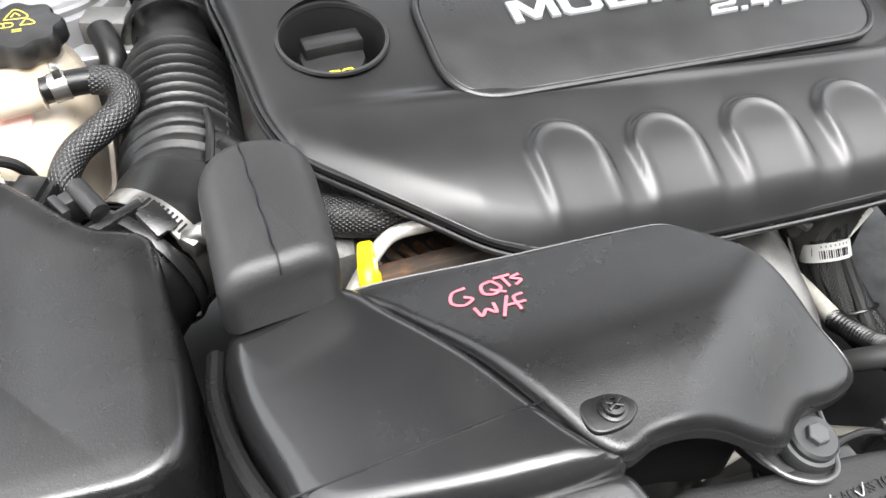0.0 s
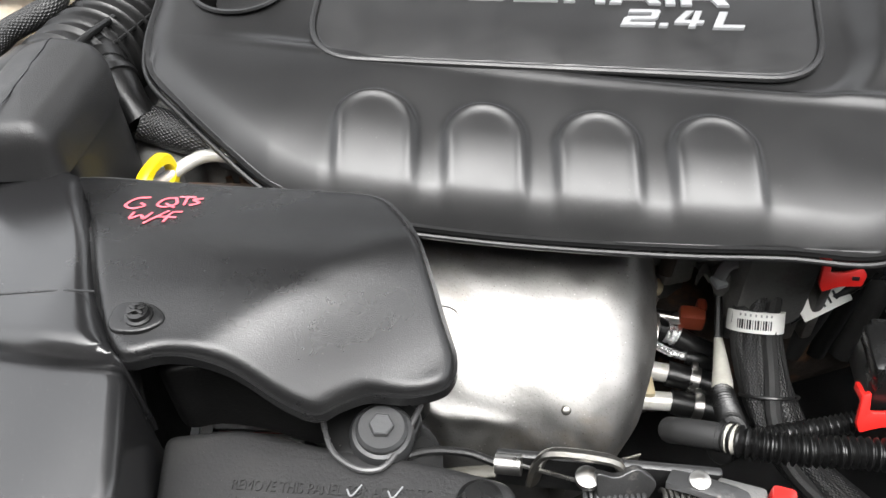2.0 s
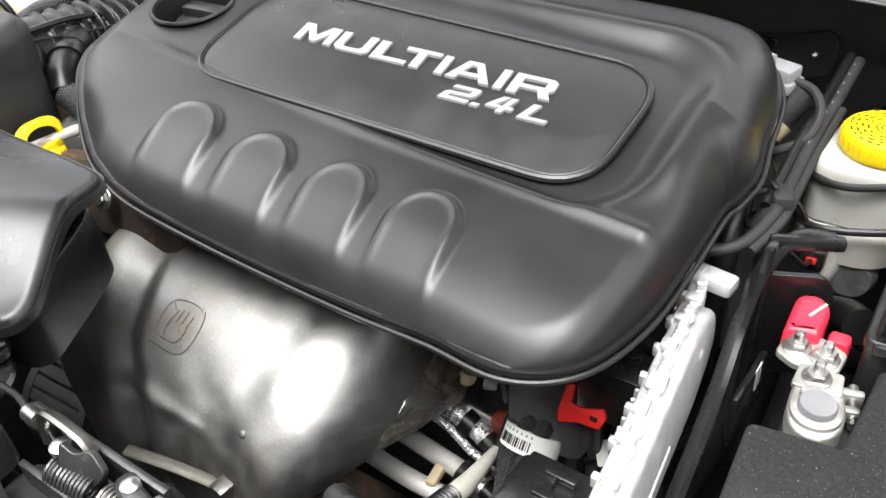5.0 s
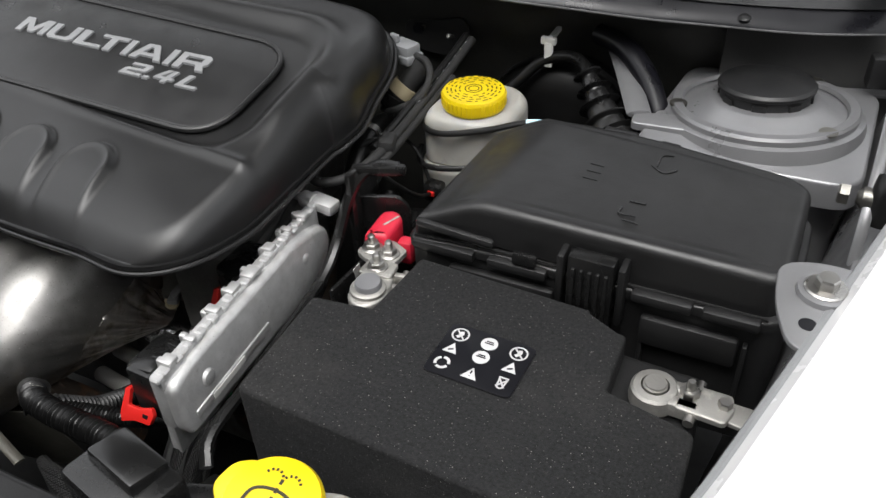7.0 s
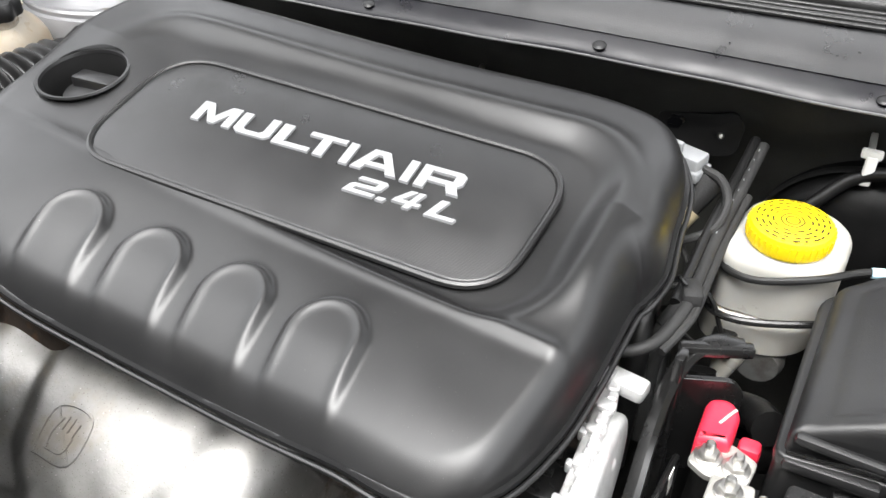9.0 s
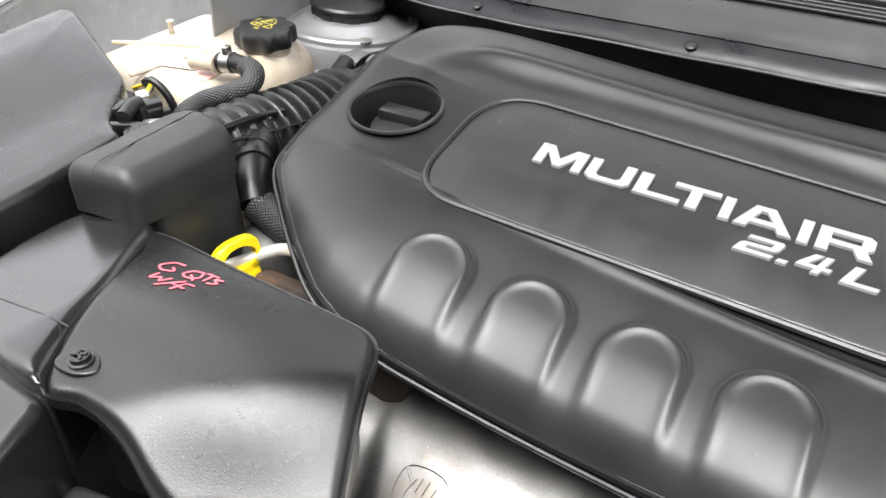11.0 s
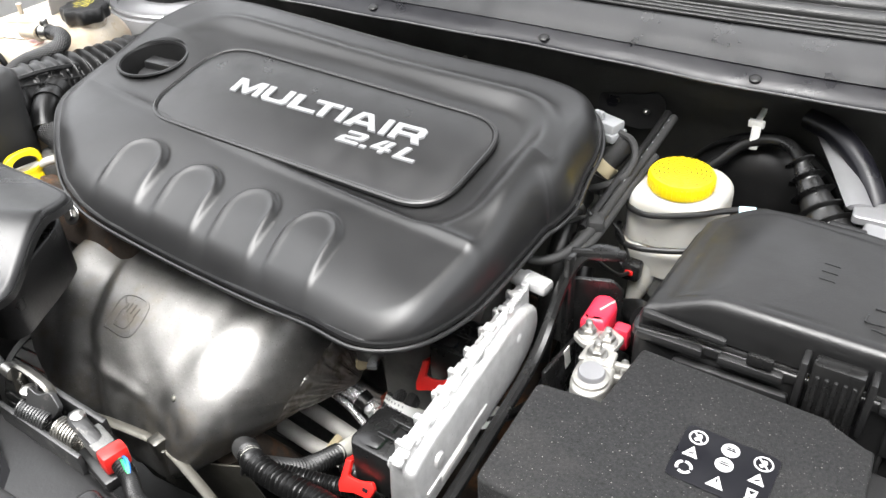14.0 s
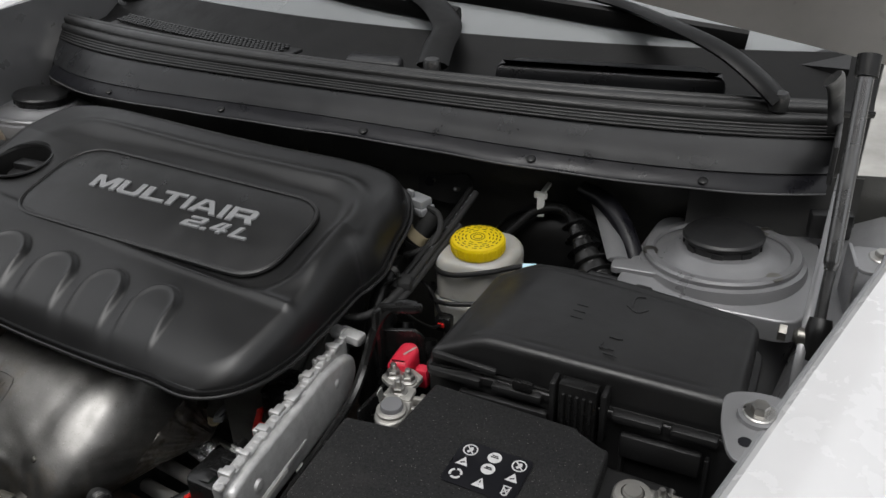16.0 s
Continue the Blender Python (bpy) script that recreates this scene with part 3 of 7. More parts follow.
# inner fenders: pressed sheet on both sides
def inner(sign):
    def fn(u, v):
        y = 0.10 + 0.88 * u
        x, z = along([(0.58, 0.42), (0.60, 0.62), (0.635, 0.80), (0.65, 0.90), (0.675, 0.965), (0.71, 0.985), (0.745, 0.985)], v)
        return (sign * (x + 0.02 * math.sin(y * 9) * (1 - v) + (y - 0.75) * 0.10 * v), y, z)
    return sheet(fn, 40, 18, 0.003)


solo("inner_fender_right", inner(1), SILVER, "silver painted inner fender panel with pressed steps", "inner fender", kind="structure")
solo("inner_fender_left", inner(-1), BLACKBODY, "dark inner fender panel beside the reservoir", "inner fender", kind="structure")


def edge_x(y):
    """The fender's inner edge, seen in plan."""
    return float(np.interp(y, [-0.2, 0.1, 0.30, 0.40, 0.53, 0.74, 0.95, 1.2], [0.40, 0.535, 0.602, 0.630, 0.665, 0.724, 0.765, 0.79]))


def fender(sign):
    def fn(u, v):
        y = -0.15 + 1.45 * u
        z = 1.035 + 0.03 * u
        a = [(0.0, -0.016), (0.0, 0.0), (0.006, 0.006), (0.05, 0.012), (0.11, -0.004), (0.16, -0.06), (0.175, -0.2), (0.165, -0.4)]
        dx, dz = along(a, v)
        return (sign * (edge_x(y) + dx + (0.22 if sign < 0 else 0)), y, z + dz - 0.25 * max(0.0, 0.12 - y))
    return sheet(fn, 60, 28, 0.002)


for sign, name in ((1, "fender_right"), (-1, "fender_left")):
    f = thing(name, "glossy white painted front fender", "car fender", (sign * 0.7, 0.6, 0.7), kind="structure")
    part("skin", fender(sign), WHITE, f)
    part("edge_strip", sweep([(sign * (edge_x(y) - 0.002 + (0.22 if sign < 0 else 0)), y, 1.03 + 0.0207 * (y + 0.15) - 0.25 * max(0.0, 0.12 - y)) for y in np.linspace(-0.1, 1.2, 40)], 0.004, 8, 0.02), GREYPL, f, "grey edge along the fender")

solo("cowl_side_panel", sheet(lambda u, v: (-0.700 + 0.02 * v, 0.72 + 0.45 * u, 0.94 + 0.21 * v), 10, 6, 0.003), SILVER, "silver side panel beside the cowl", "body panel", kind="structure")

# strut towers with their caps
def tower(sign, arm):
    c = Vector((0.558, 0.850, 0.0)) if sign > 0 else Vector((-0.63, 0.893, 0.015))
    t = thing("strut_tower", "silver painted strut tower with a round black cap", "strut tower", (c.x, c.y, 0.95), group="strut towers")
    tilt = Matrix.Translation((c.x, c.y, 0.965 + c.z)) @ pose(0, 0, 0, -5, sign * -3, 0)
    part("dome", lathe([(0.104, -0.35), (0.102, -0.02), (0.098, -0.004), (0.086, 0.000), (0.074, 0.002), (0.062, 0.007), (0.056, 0.011), (0.052, 0.012), (0.02, 0.012)], tilt, 48), SILVER, t)
    part("base_plate", slab(rounded([(c.x - sign * 0.11, c.y - 0.115), (c.x + sign * 0.105, c.y - 0.11), (c.x + sign * 0.11, c.y + 0.09), (c.x - sign * 0.09, c.y + 0.09)], 0.03), 0.930, 0.958, 0.004), SILVER, t)
    part("brace_ring", lathe([(0.092, -0.008), (0.093, 0.003), (0.091, 0.006), (0.082, 0.006), (0.080, 0.002)], tilt, 48, close=False), SILVER, t)
    if arm:
        bmt = slab(rounded([(-0.11, -0.012), (0.0, -0.018), (0.0, 0.018), (-0.11, 0.012)], 0.006), 0, 0.008, 0.002)
        bmt.transform(Matrix.Translation((c.x - 0.01, c.y - 0.055, 0.958)) @ pose(0, 0, 0, 0, -2, 4))
        part("bracket_arm", bmt, SILVER, t)
        part("stay", sweep([(c.x - 0.115, c.y - 0.055, 0.962), (c.x - 0.165, c.y + 0.05, 0.975), (c.x - 0.20, c.y + 0.10, 0.985)], 0.013, 8, 0.01, flat=0.35), SILVER, t, "flat silver stay running back to the firewall")
    for a in (60, 200, 320):
        p = tilt @ Vector((0.086 * math.cos(radians(a)), 0.086 * math.sin(radians(a)), 0.004))
        part("nut_recess", lathe([(0.009, 0), (0.009, 0.002), (0.005, 0.002)], Matrix.Translation(p), 20), DIRTY, t)
    k = tilt @ Matrix.Translation((0, 0, 0.006)) @ Matrix.Diagonal((0.94, 0.94, 0.94, 1))
    cap = part("cap", lathe([(0.0485, 0.016), (0.051, 0.018), (0.0515, 0.021), (0.049, 0.024), (0.03, 0.0265), (0.012, 0.027)], k, 48), MATTE, t, "round black plastic cap")
    part("cap_skirt", lathe([(0.046, 0.004), (0.0475, 0.006), (0.048, 0.016)], k, 48), MATTE, cap)
    for a in range(0, 360, 45):
        part("tab", box((0.014, 0.003, 0.008), bevel=0.001, bm=None, at=tuple(k @ Vector((0.0478 * math.cos(radians(a)), 0.0478 * math.sin(radians(a)), 0.009))), rz=a + 90), MATTE, cap)


tower(1, True)
tower(-1, False)

# the open bonnet above and behind the camera's view
hood = thing("hood", "open white bonnet, its underside greyed to stand for shade", "car hood", (0, 0.98, 1.19))


def hood_at(x, d, down=0.0):
    a = radians(70)
    y0 = 0.86 + 0.12 * x * x
    return Vector((x, y0 - d * math.cos(a) + down * math.sin(a) * 0.3, 1.315 - 0.22 * x * x + d * math.sin(a) - down))


part("outer_skin", sheet(lambda u, v: tuple(hood_at((-0.70 + 1.40 * u) * (1 - 0.12 * v), 1.0 * v) + Vector((0, 0.02, 0.035 * math.sin(math.pi * u)))), 24, 20, 0.002), WHITE, hood)
part("inner_frame", sheet(lambda u, v: tuple(hood_at((-0.70 + 1.40 * u) * (1 - 0.12 * v), 1.0 * v, 0.012 + 0.012 * abs(math.sin(u * 9.4)))), 30, 20, 0.002), UNDERPAINT, hood, "painted pressed inner frame")

part("lining", sheet(lambda u, v: tuple(hood_at((-0.60 + 1.20 * u), 0.09 + 0.80 * v, 0.034 + 0.01 * math.sin(u * 12) * math.sin(v * 9))), 24, 16, 0.008), PAD, hood, "black sound-deadening lining")

# front: slam panel, bumper and closing parts
solo("radiator", box((1.1, 0.06, 0.5), (0, 0.12, 0.68), bevel=0.005), BLACKBODY, "dark radiator behind the slam panel", "radiator", kind="structure")
solo("bumper", slab(rounded([(-0.85, 0.12), (-0.75, -0.12), (0, -0.22), (0.75, -0.12), (0.85, 0.12), (0, 0.05)], 0.05), 0.25, 0.86, 0.05), WHITE, "white painted front bumper below the slam panel", "bumper", kind="structure")

# ---- the engine and its cover ----
block = thing("engine_block", "grey aluminium engine with dark stained castings", "engine", (-0.1, 0.62, 0.45))
part("crankcase", box((0.50, 0.22, 0.36), (-0.20, 0.69, 0.62), bevel=0.02), CAST, block)
part("head", box((0.52, 0.26, 0.13), (-0.17, 0.645, 0.865), bevel=0.015), CAST, block)
part("cam_cover", box((0.50, 0.30, 0.045), (-0.15, 0.655, 0.94), bevel=0.015), MATTE, block, "black plastic valve cover")
part("timing_case", box((0.06, 0.28, 0.4), (-0.44, 0.62, 0.75), bevel=0.02), CAST, block)
for i in range(5):
    part("casting_rib", box((0.012, 0.20, 0.16), (0.075 + i * 0.012, 0.60, 0.80), rz=4 * i, bevel=0.004), CAST, block)
part("gearbox_case", lathe([(0.16, 0), (0.165, 0.02), (0.15, 0.10), (0.12, 0.2), (0.1, 0.26)], Matrix.Translation((0.02, 0.70, 0.58)) @ pose(0, 0, 0, 0, 90, 0), 32), IRON, block, "dark stained gearbox casting")
part("head_end", box((0.07, 0.16, 0.14), (0.085, 0.56, 0.83), rz=8, bevel=0.012), CAST, block, "rough cast end of the cylinder head")
part("sump_bracket", box((0.16, 0.02, 0.07), (-0.33, 0.455, 0.91), rx=-18, bevel=0.004), IRON, block, "rusty engine bracket")
bolt(block, (-0.335, 0.437, 0.925), 0.007, 0.006, STEEL, pose(0, 0, 0, 60, 0, 0))
for i in range(9):
    part("plate_rib", box((0.006, 0.06, 0.006), (-0.375 + i * 0.012, 0.48, 0.915), rz=25, bevel=0.0015), IRON, block)


cover = thing("engine_cover", "satin black moulded plastic engine cover with four arched humps", "engine cover", (-0.14, 0.63, 0.94))
PLAN = [(0.109, 0.395, 0.9585), (0.149, 0.419, 0.9595), (0.168, 0.475, 0.956), (0.176, 0.53, 0.962), (0.180, 0.602, 0.967), (0.1845, 0.617, 0.969), (0.1885, 0.628, 0.972), (0.192, 0.650, 0.976), (0.188, 0.684, 0.986), (0.182, 0.737, 1), (0.152, 0.781, 1.012), (0.087, 0.8, 1.02), (-0.02, 0.803, 1.027), (-0.14, 0.806, 1.032), (-0.267, 0.812, 1.036), (-0.383, 0.814, 1.038), (-0.438, 0.79, 1.036), (-0.462, 0.735, 1.03), (-0.46, 0.682, 1.022),
        (-0.457, 0.632, 1.014), (-0.453, 0.582, 1.007), (-0.438, 0.537, 1.003), (-0.401, 0.499, 0.996), (-0.365, 0.468, 0.986), (-0.329, 0.443, 0.9721), (-0.29, 0.429, 0.9613), (-0.25, 0.424, 0.9535), (-0.17, 0.421, 0.9445), (-0.1, 0.416, 0.9435), (-0.02, 0.407, 0.9495), (0.05, 0.401, 0.956)]


def closed(pts, steps=10):
    p = [Vector((*q, 0)[:3]) for q in pts]
    out = smoothed(p[-2:] + p + p[:2], steps)
    return out[2 * steps:-steps - 1]


MID = (-0.14, 0.632)
RIM = closed(PLAN, 22)
OUT = [p.to_2d() for p in RIM]
RIM_A = np.array([math.atan2(p.y - MID[1], p.x - MID[0]) for p in RIM])
RIM_Z = np.array([p.z for p in RIM])[np.argsort(RIM_A)]
RIM_A = np.sort(RIM_A)
FRONT_X = [-0.453, -0.438, -0.401, -0.365, -0.329, -0.29, -0.25, -0.17, -0.1, 0.05, 0.12, 0.2]
FRONT_Y = [0.582, 0.537, 0.499, 0.468, 0.443, 0.429, 0.424, 0.421, 0.416, 0.400, 0.395, 0.395]


def ridge_y(x):
    return 0.527 - 0.121 * x


def rot2(x, y, cx, cy, deg):
    a = radians(deg)
    return (x - cx) * math.cos(a) + (y - cy) * math.sin(a), -(x - cx) * math.sin(a) + (y - cy) * math.cos(a)


def round_rect(x, y, cx, cy, hx, hy, r, deg):
    px, py = rot2(x, y, cx, cy, deg)
    qx, qy = np.abs(px) - hx + r, np.abs(py) - hy + r
    return np.hypot(np.maximum(qx, 0), np.maximum(qy, 0)) + np.minimum(np.maximum(qx, qy), 0) - r


def rim_z(x, y):
    return np.interp(np.arctan2(y - MID[1], x - MID[0]), RIM_A, RIM_Z, period=2 * math.pi)


PC, PDEG = (-0.103, 0.618), -2.0


def panel_z(x, y):
    return 1.0205 + 0.20 * (y - PC[1]) - 0.012 * (x + 0.1)


def top_z(x, y):
    u = y - ridge_y(x)
    return 1.001 + 0.012 * ss(-0.05, -0.40, x) + 0.215 * np.minimum(np.maximum(u, 0), 0.13) + 0.010 * ss(0.13, 0.22, u)


def cover_z(x, y, d):
    u = y - ridge_y(x)
    f = np.maximum(-u, 0)
    reach = np.maximum(ridge_y(x) - np.interp(x, FRONT_X, FRONT_Y), 0.03)
    k = np.clip(f / reach, 0, 1)
    crest = 1.001 + 0.012 * ss(-0.05, -0.40, x)
    low = rim_z(x, y)
    fall = 0.64 * k ** 1.12 + 0.36 * (1 - np.sqrt(np.maximum(1 - np.clip((k - 0.45) / 0.55, 0, 1) ** 3, 0.0)))
    z = np.where(u >= 0, top_z(x, y), crest - (crest - low) * fall)
    # the channel round the name panel, fading out to the left
    well = round_rect(x, y, -0.13, 0.627, 0.272, 0.102, 0.06, -3.0)
    fade = ss(-0.42, -0.30, x)
    flat = panel_z(x, y) - 0.0058
    inside = (1 - ss(-0.020, 0.006, well)) * fade * ss(-0.006, 0.006, u)
    z = z + (flat - z) * inside
    z = z + 0.0038 * np.exp(-((u - 0.002) / 0.006) ** 2) * ss(-0.43, -0.28, x) * ss(0.185, 0.14, x)
    z = z + 0.0075 * np.exp(-((well - 0.011) / 0.013) ** 2) * fade * ss(0.012, 0.075, u)
    # four soft arched humps that run out towards the lip
    for i in range(4):
        cx, cy = -0.2495 + 0.0845 * i, 0.4845 - 0.0065 * i
        px, py = x - cx + (y - cy) * 0.05, y - cy
        dist = np.hypot(px, np.maximum(py, 0)) - 0.0300
        wall = ss(0.0048, -0.0050, dist)
        z = z + (0.0054 * wall + 0.0022 * np.exp(-((dist + 0.002) / 0.0045) ** 2)) * ss(1.05, 0.5, k) * (u < 0)
    # rolled edges down to the lip
    roll = 0.022
    e = np.clip(1 - d / roll, 0, 1)
    return z - np.maximum(z - low, -0.004) * (1 - np.sqrt(np.maximum(1 - e * e, 0.0)))


HOLE, HR = (-0.386, 0.6435), 0.0435
bm = dome(OUT, MID, cover_z, 150, flange=0.004, skirt=0.0)
far = [f for f in bm.faces if (Vector(f.calc_center_median()[:2]) - Vector(HOLE)).length < HR]
bmesh.ops.delete(bm, geom=far, context="FACES")
for v in bm.verts:
    if v.is_boundary:
        w = Vector(v.co[:2]) - Vector(HOLE)
        if w.length < HR * 1.3:
            w = w.normalized() * HR
            v.co.x, v.co.y = HOLE[0] + w.x, HOLE[1] + w.y
part("shell", bm, COVER, cover, angle=50)
bead = inset_loop(ccw(OUT), -0.0064)
edge_at = [(p.x, p.y, float(rim_z(p.x, p.y)) - 0.0050) for p in bead]
part("lip_bead", sweep(edge_at + edge_at[:1], 0.0022, 8, 0.006, caps=False, smooth=False), COVER, cover, "rolled bead along the cover's lip")
HZ = 1.0225
hm = Matrix.Translation((*HOLE, HZ)) @ pose(0, 0, 0, 6, 0, 0)
part("filler_rim", lathe([(HR + 0.0030, 0.0035), (HR + 0.002, 0.0055), (HR - 0.001, 0.0050), (HR - 0.002, 0.002)], hm, 64, close=False), COVER, cover, "rolled rim of the oil filler well")
part("filler_well", lathe([(HR - 0.0005, 0.0036), (HR - 0.002, 0.0), (HR - 0.004, -0.055)], hm, 64, close=False), mat("dull_black_well", (0.006, 0.006, 0.006), 0.7, grain=0.2, spec=0.2), cover, "round well over the oil filler")

def panel_place(x, y, up=0.0):
    """A place on the sloping name panel from its own plan."""
    a = radians(PDEG)
    X, Y = PC[0] + x * math.cos(a) - y * math.sin(a), PC[1] + x * math.sin(a) + y * math.cos(a)
    return Vector((X, Y, panel_z(X, Y) + up))


hx, hy = 0.208, 0.071
bm = slab(rounded([(-hx, -hy), (hx - 0.006, -hy), (hx, hy - 0.004), (-hx + 0.0, hy)], [0.045, 0.045, 0.05, 0.055], 10), -0.008, 0.0, 0.0025)
for v in bm.verts:
    v.co = panel_place(v.co.x, v.co.y, v.co.z)
part("name_panel", bm, PANEL, cover, "finely ribbed inset panel")
loop = inset_loop(ccw(rounded([(-hx, -hy), (hx - 0.006, -hy), (hx, hy - 0.004), (-hx, hy)], [0.045, 0.045, 0.05, 0.055], 10)), -0.0022)
part("panel_rim", sweep([tuple(panel_place(p.x, p.y, -0.0012)) for p in loop + loop[:1]], 0.0030, 8, 0.004, caps=False, smooth=False), COVER, cover, "raised rim round the panel")

# wide block letters, drawn in a cell one high; some in two halves
GLYPH = {
    "M": (1.35, [[(0, 0), (0, 1), (.36, 1), (.675, .42), (.99, 1), (1.35, 1), (1.35, 0), (1.08, 0), (1.08, .6), (.78, .04), (.57, .04), (.27, .6), (.27, 0)]]),
    "U": (1.15, [[(0, 1), (.27, 1), (.27, .3), (.36, .2), (.79, .2), (.88, .3), (.88, 1), (1.15, 1), (1.15, .15), (1.0, 0), (.15, 0), (0, .15)]]),
    "L": (0.95, [[(0, 1), (.27, 1), (.27, .2), (.95, .2), (.95, 0), (0, 0)]]),
    "T": (1.05, [[(0, 1), (1.05, 1), (1.05, .8), (.66, .8), (.66, 0), (.39, 0), (.39, .8), (0, .8)]]),
    "I": (0.27, [[(0, 0), (0, 1), (.27, 1), (.27, 0)]]),
    "A": (1.0, [[(0, 0), (.27, 1), (.45, 1), (.45, .78), (.40, .78), (.31, .42), (.45, .42), (.45, .22), (.27, .22), (.23, 0)],
                [(1, 0), (.62, 1), (.45, 1), (.45, .78), (.50, .78), (.64, .42), (.45, .42), (.45, .22), (.70, .22), (.77, 0)]]),
    "R": (1.15, [[(0, 0), (0, 1), (.6, 1), (.6, .8), (.27, .8), (.27, .54), (.6, .54), (.6, .34), (.27, .34), (.27, 0)],
                 [(.6, 1), (1.02, 1), (1.15, .87), (1.15, .5), (1.03, .36), (1.18, 0), (.88, 0), (.74, .34), (.6, .34), (.6, .54), (.88, .54), (.88, .8), (.6, .8)]]),
    "2": (1.1, [[(.05, 1), (1.0, 1), (1.1, .9), (1.1, .5), (1.0, .4), (.27, .36), (.27, .2), (1.1, .2), (1.1, 0), (0, 0), (0, .45), (.1, .56), (.83, .6), (.83, .8), (.05, .8)]]),
    ".": (0.26, [[(0, 0), (0, .2), (.26, .2), (.26, 0)]]),
    "4": (1.15, [[(0, .22), (0, .42), (.25, 1), (.58, 1), (.33, .42), (.62, .42), (.62, 1), (.9, 1), (.9, .42), (1.15, .42), (1.15, .22), (.9, .22), (.9, 0), (.62, 0), (.62, .22)]]),
}


def glyph(ch, x0, wide, base, high, lean):
    """One raised letter of the name, standing on the sloping panel."""
    bm = bmesh.new()
    cell, shapes = GLYPH[ch]
    for shape in shapes:
        rows = []
        for up, grow in ((0.0, 0.0), (0.0018, 0.0), (0.0024, -0.00035)):
            loop = inset_loop(ccw([Vector((x0 + gx / cell * wide + lean * gy * high, base - 0.021 * (x0 + 0.236) + gy * high)) for gx, gy in shape]), -grow)
            rows.append([bm.verts.new((p.x, p.y, float(panel_z(p.x, p.y)) + up)) for p in loop])
        n = len(rows[0])
        for p, q in zip(rows, rows[1:]):
            for k in range(n):
                bm.faces.new((p[k], p[(k + 1) % n], q[(k + 1) % n], q[k]))
        bm.faces.new(rows[-1])
    part("letter", bm, CHROME, cover, smooth=False)


for ch, x0, wide in (("M", -0.2345, 0.0425), ("U", -0.1885, 0.0385), ("L", -0.1460, 0.0375), ("T", -0.1172, 0.0365), ("I", -0.0775, 0.0083), ("A", -0.0660, 0.0430), ("I", -0.0195, 0.0082), ("R", -0.0068, 0.0388)):
    glyph(ch, x0, wide, 0.6205, 0.0243, 0.0)
for ch, x0, wide in (("2", -0.0580, 0.0275), (".", -0.0272, 0.0072), ("4", -0.0160, 0.0235), ("L", 0.0162, 0.0250)):
    glyph(ch, x0, wide, 0.5950, 0.0185, 0.40)

oil = thing("oil_filler_cap", "black ribbed oil filler cap with yellow symbol", "oil cap", (-0.405, 0.672, 0.95))
om = Matrix.Translation((-0.386, 0.646, 0.9985)) @ pose(0, 0, 0, 6, 0, 0)
part("cap_body", lathe([(0.027, -0.03), (0.0275, 0.004), (0.026, 0.009), (0.01, 0.0105)], om, 40), MATTE, oil)
part("grip_bar", box((0.050, 0.020, 0.014), tuple(om @ Vector((0.002, 0.010, 0.012))), rz=2, bevel=0.003), MATTE, oil)
part("oil_symbol", strokes([[(-0.010, -0.027), (-0.010, -0.021), (-0.001, -0.021), (-0.001, -0.027), (-0.010, -0.027)], [(0.003, -0.027), (0.003, -0.021), (0.010, -0.021), (0.010, -0.027)]], 0.0018, lambda x, y: om @ Vector((x, y, 0.0108))), INKY, oil)

# heat shield over the exhaust manifold
shield = thing("heat_shield", "bright stainless exhaust heat shield, spotted and browned at its edges", "heat shield", (-0.14, 0.4, 0.75))


def shield_at(u, v):
    a = radians(-8 + 108 * v)
    left = -0.351 + 0.12 * float(ss(0.55, 1.0, v))
    right = float(np.interp(v, [0, 0.35, 0.5, 0.7, 0.85, 1], [-0.017, -0.013, -0.014, -0.023, -0.044, -0.082]))
    x = left + (right - left) * u
    s = 2 * u - 1
    r = 1.03 - 0.42 * max(0.0, (x - right + 0.05) / 0.05) ** 3.4 - 0.62 * max(0.0, (left + 0.024 - x) / 0.024) ** 2.4
    back = 0.058 * max(0.0, (x + 0.13) / 0.115) ** 2 * (1 - 0.6 * float(ss(0.2, 0.6, v)))
    g1 = float(np.interp(v, [0.0, 0.2, 0.45, 0.62, 1.0], [-0.264, -0.258, -0.236, -0.198, -0.168]))
    g2 = float(np.interp(v, [0.0, 0.2, 0.4, 0.6, 1.0], [-0.070, -0.076, -0.088, -0.095, -0.090]))
    for g, step, reach, soft in ((g1, 0.055, 0.10, 0.012), (g2, 0.050, 0.085, 0.024)):
        d = x - g
        r += step * (float(ss(-soft, soft, d)) * math.exp(-max(d, 0.0) / reach) - 0.35)
    r += 0.07 * math.exp(-((x - g1 + 0.055) / 0.036) ** 2)
    r -= 0.05 * float(ss(0.55, 0.75, v)) * math.exp(-((x + 0.15) / 0.035) ** 2)
    r += 0.02 * math.exp(-((v - 0.58 - 0.6 * (x + 0.2)) / 0.025) ** 2) * float(ss(-0.24, -0.21, x) * ss(-0.12, -0.15, x))
    r += 0.0016 * math.sin(x * 57 + v * 19) + 0.0012 * math.sin(x * 103 - v * 37 + 1.0)
    rough = float(ss(0.86, 1.0, s))
    r += rough * (0.020 * noise.noise(Vector((s * 9, v * 24, 1.7))) + 0.014 * noise.noise(Vector((s * 16, v * 60, 4.1))))
    return (x, 0.472 + back - 0.165 * math.sin(a) * r, 0.752 + 0.135 * math.cos(a) * r)


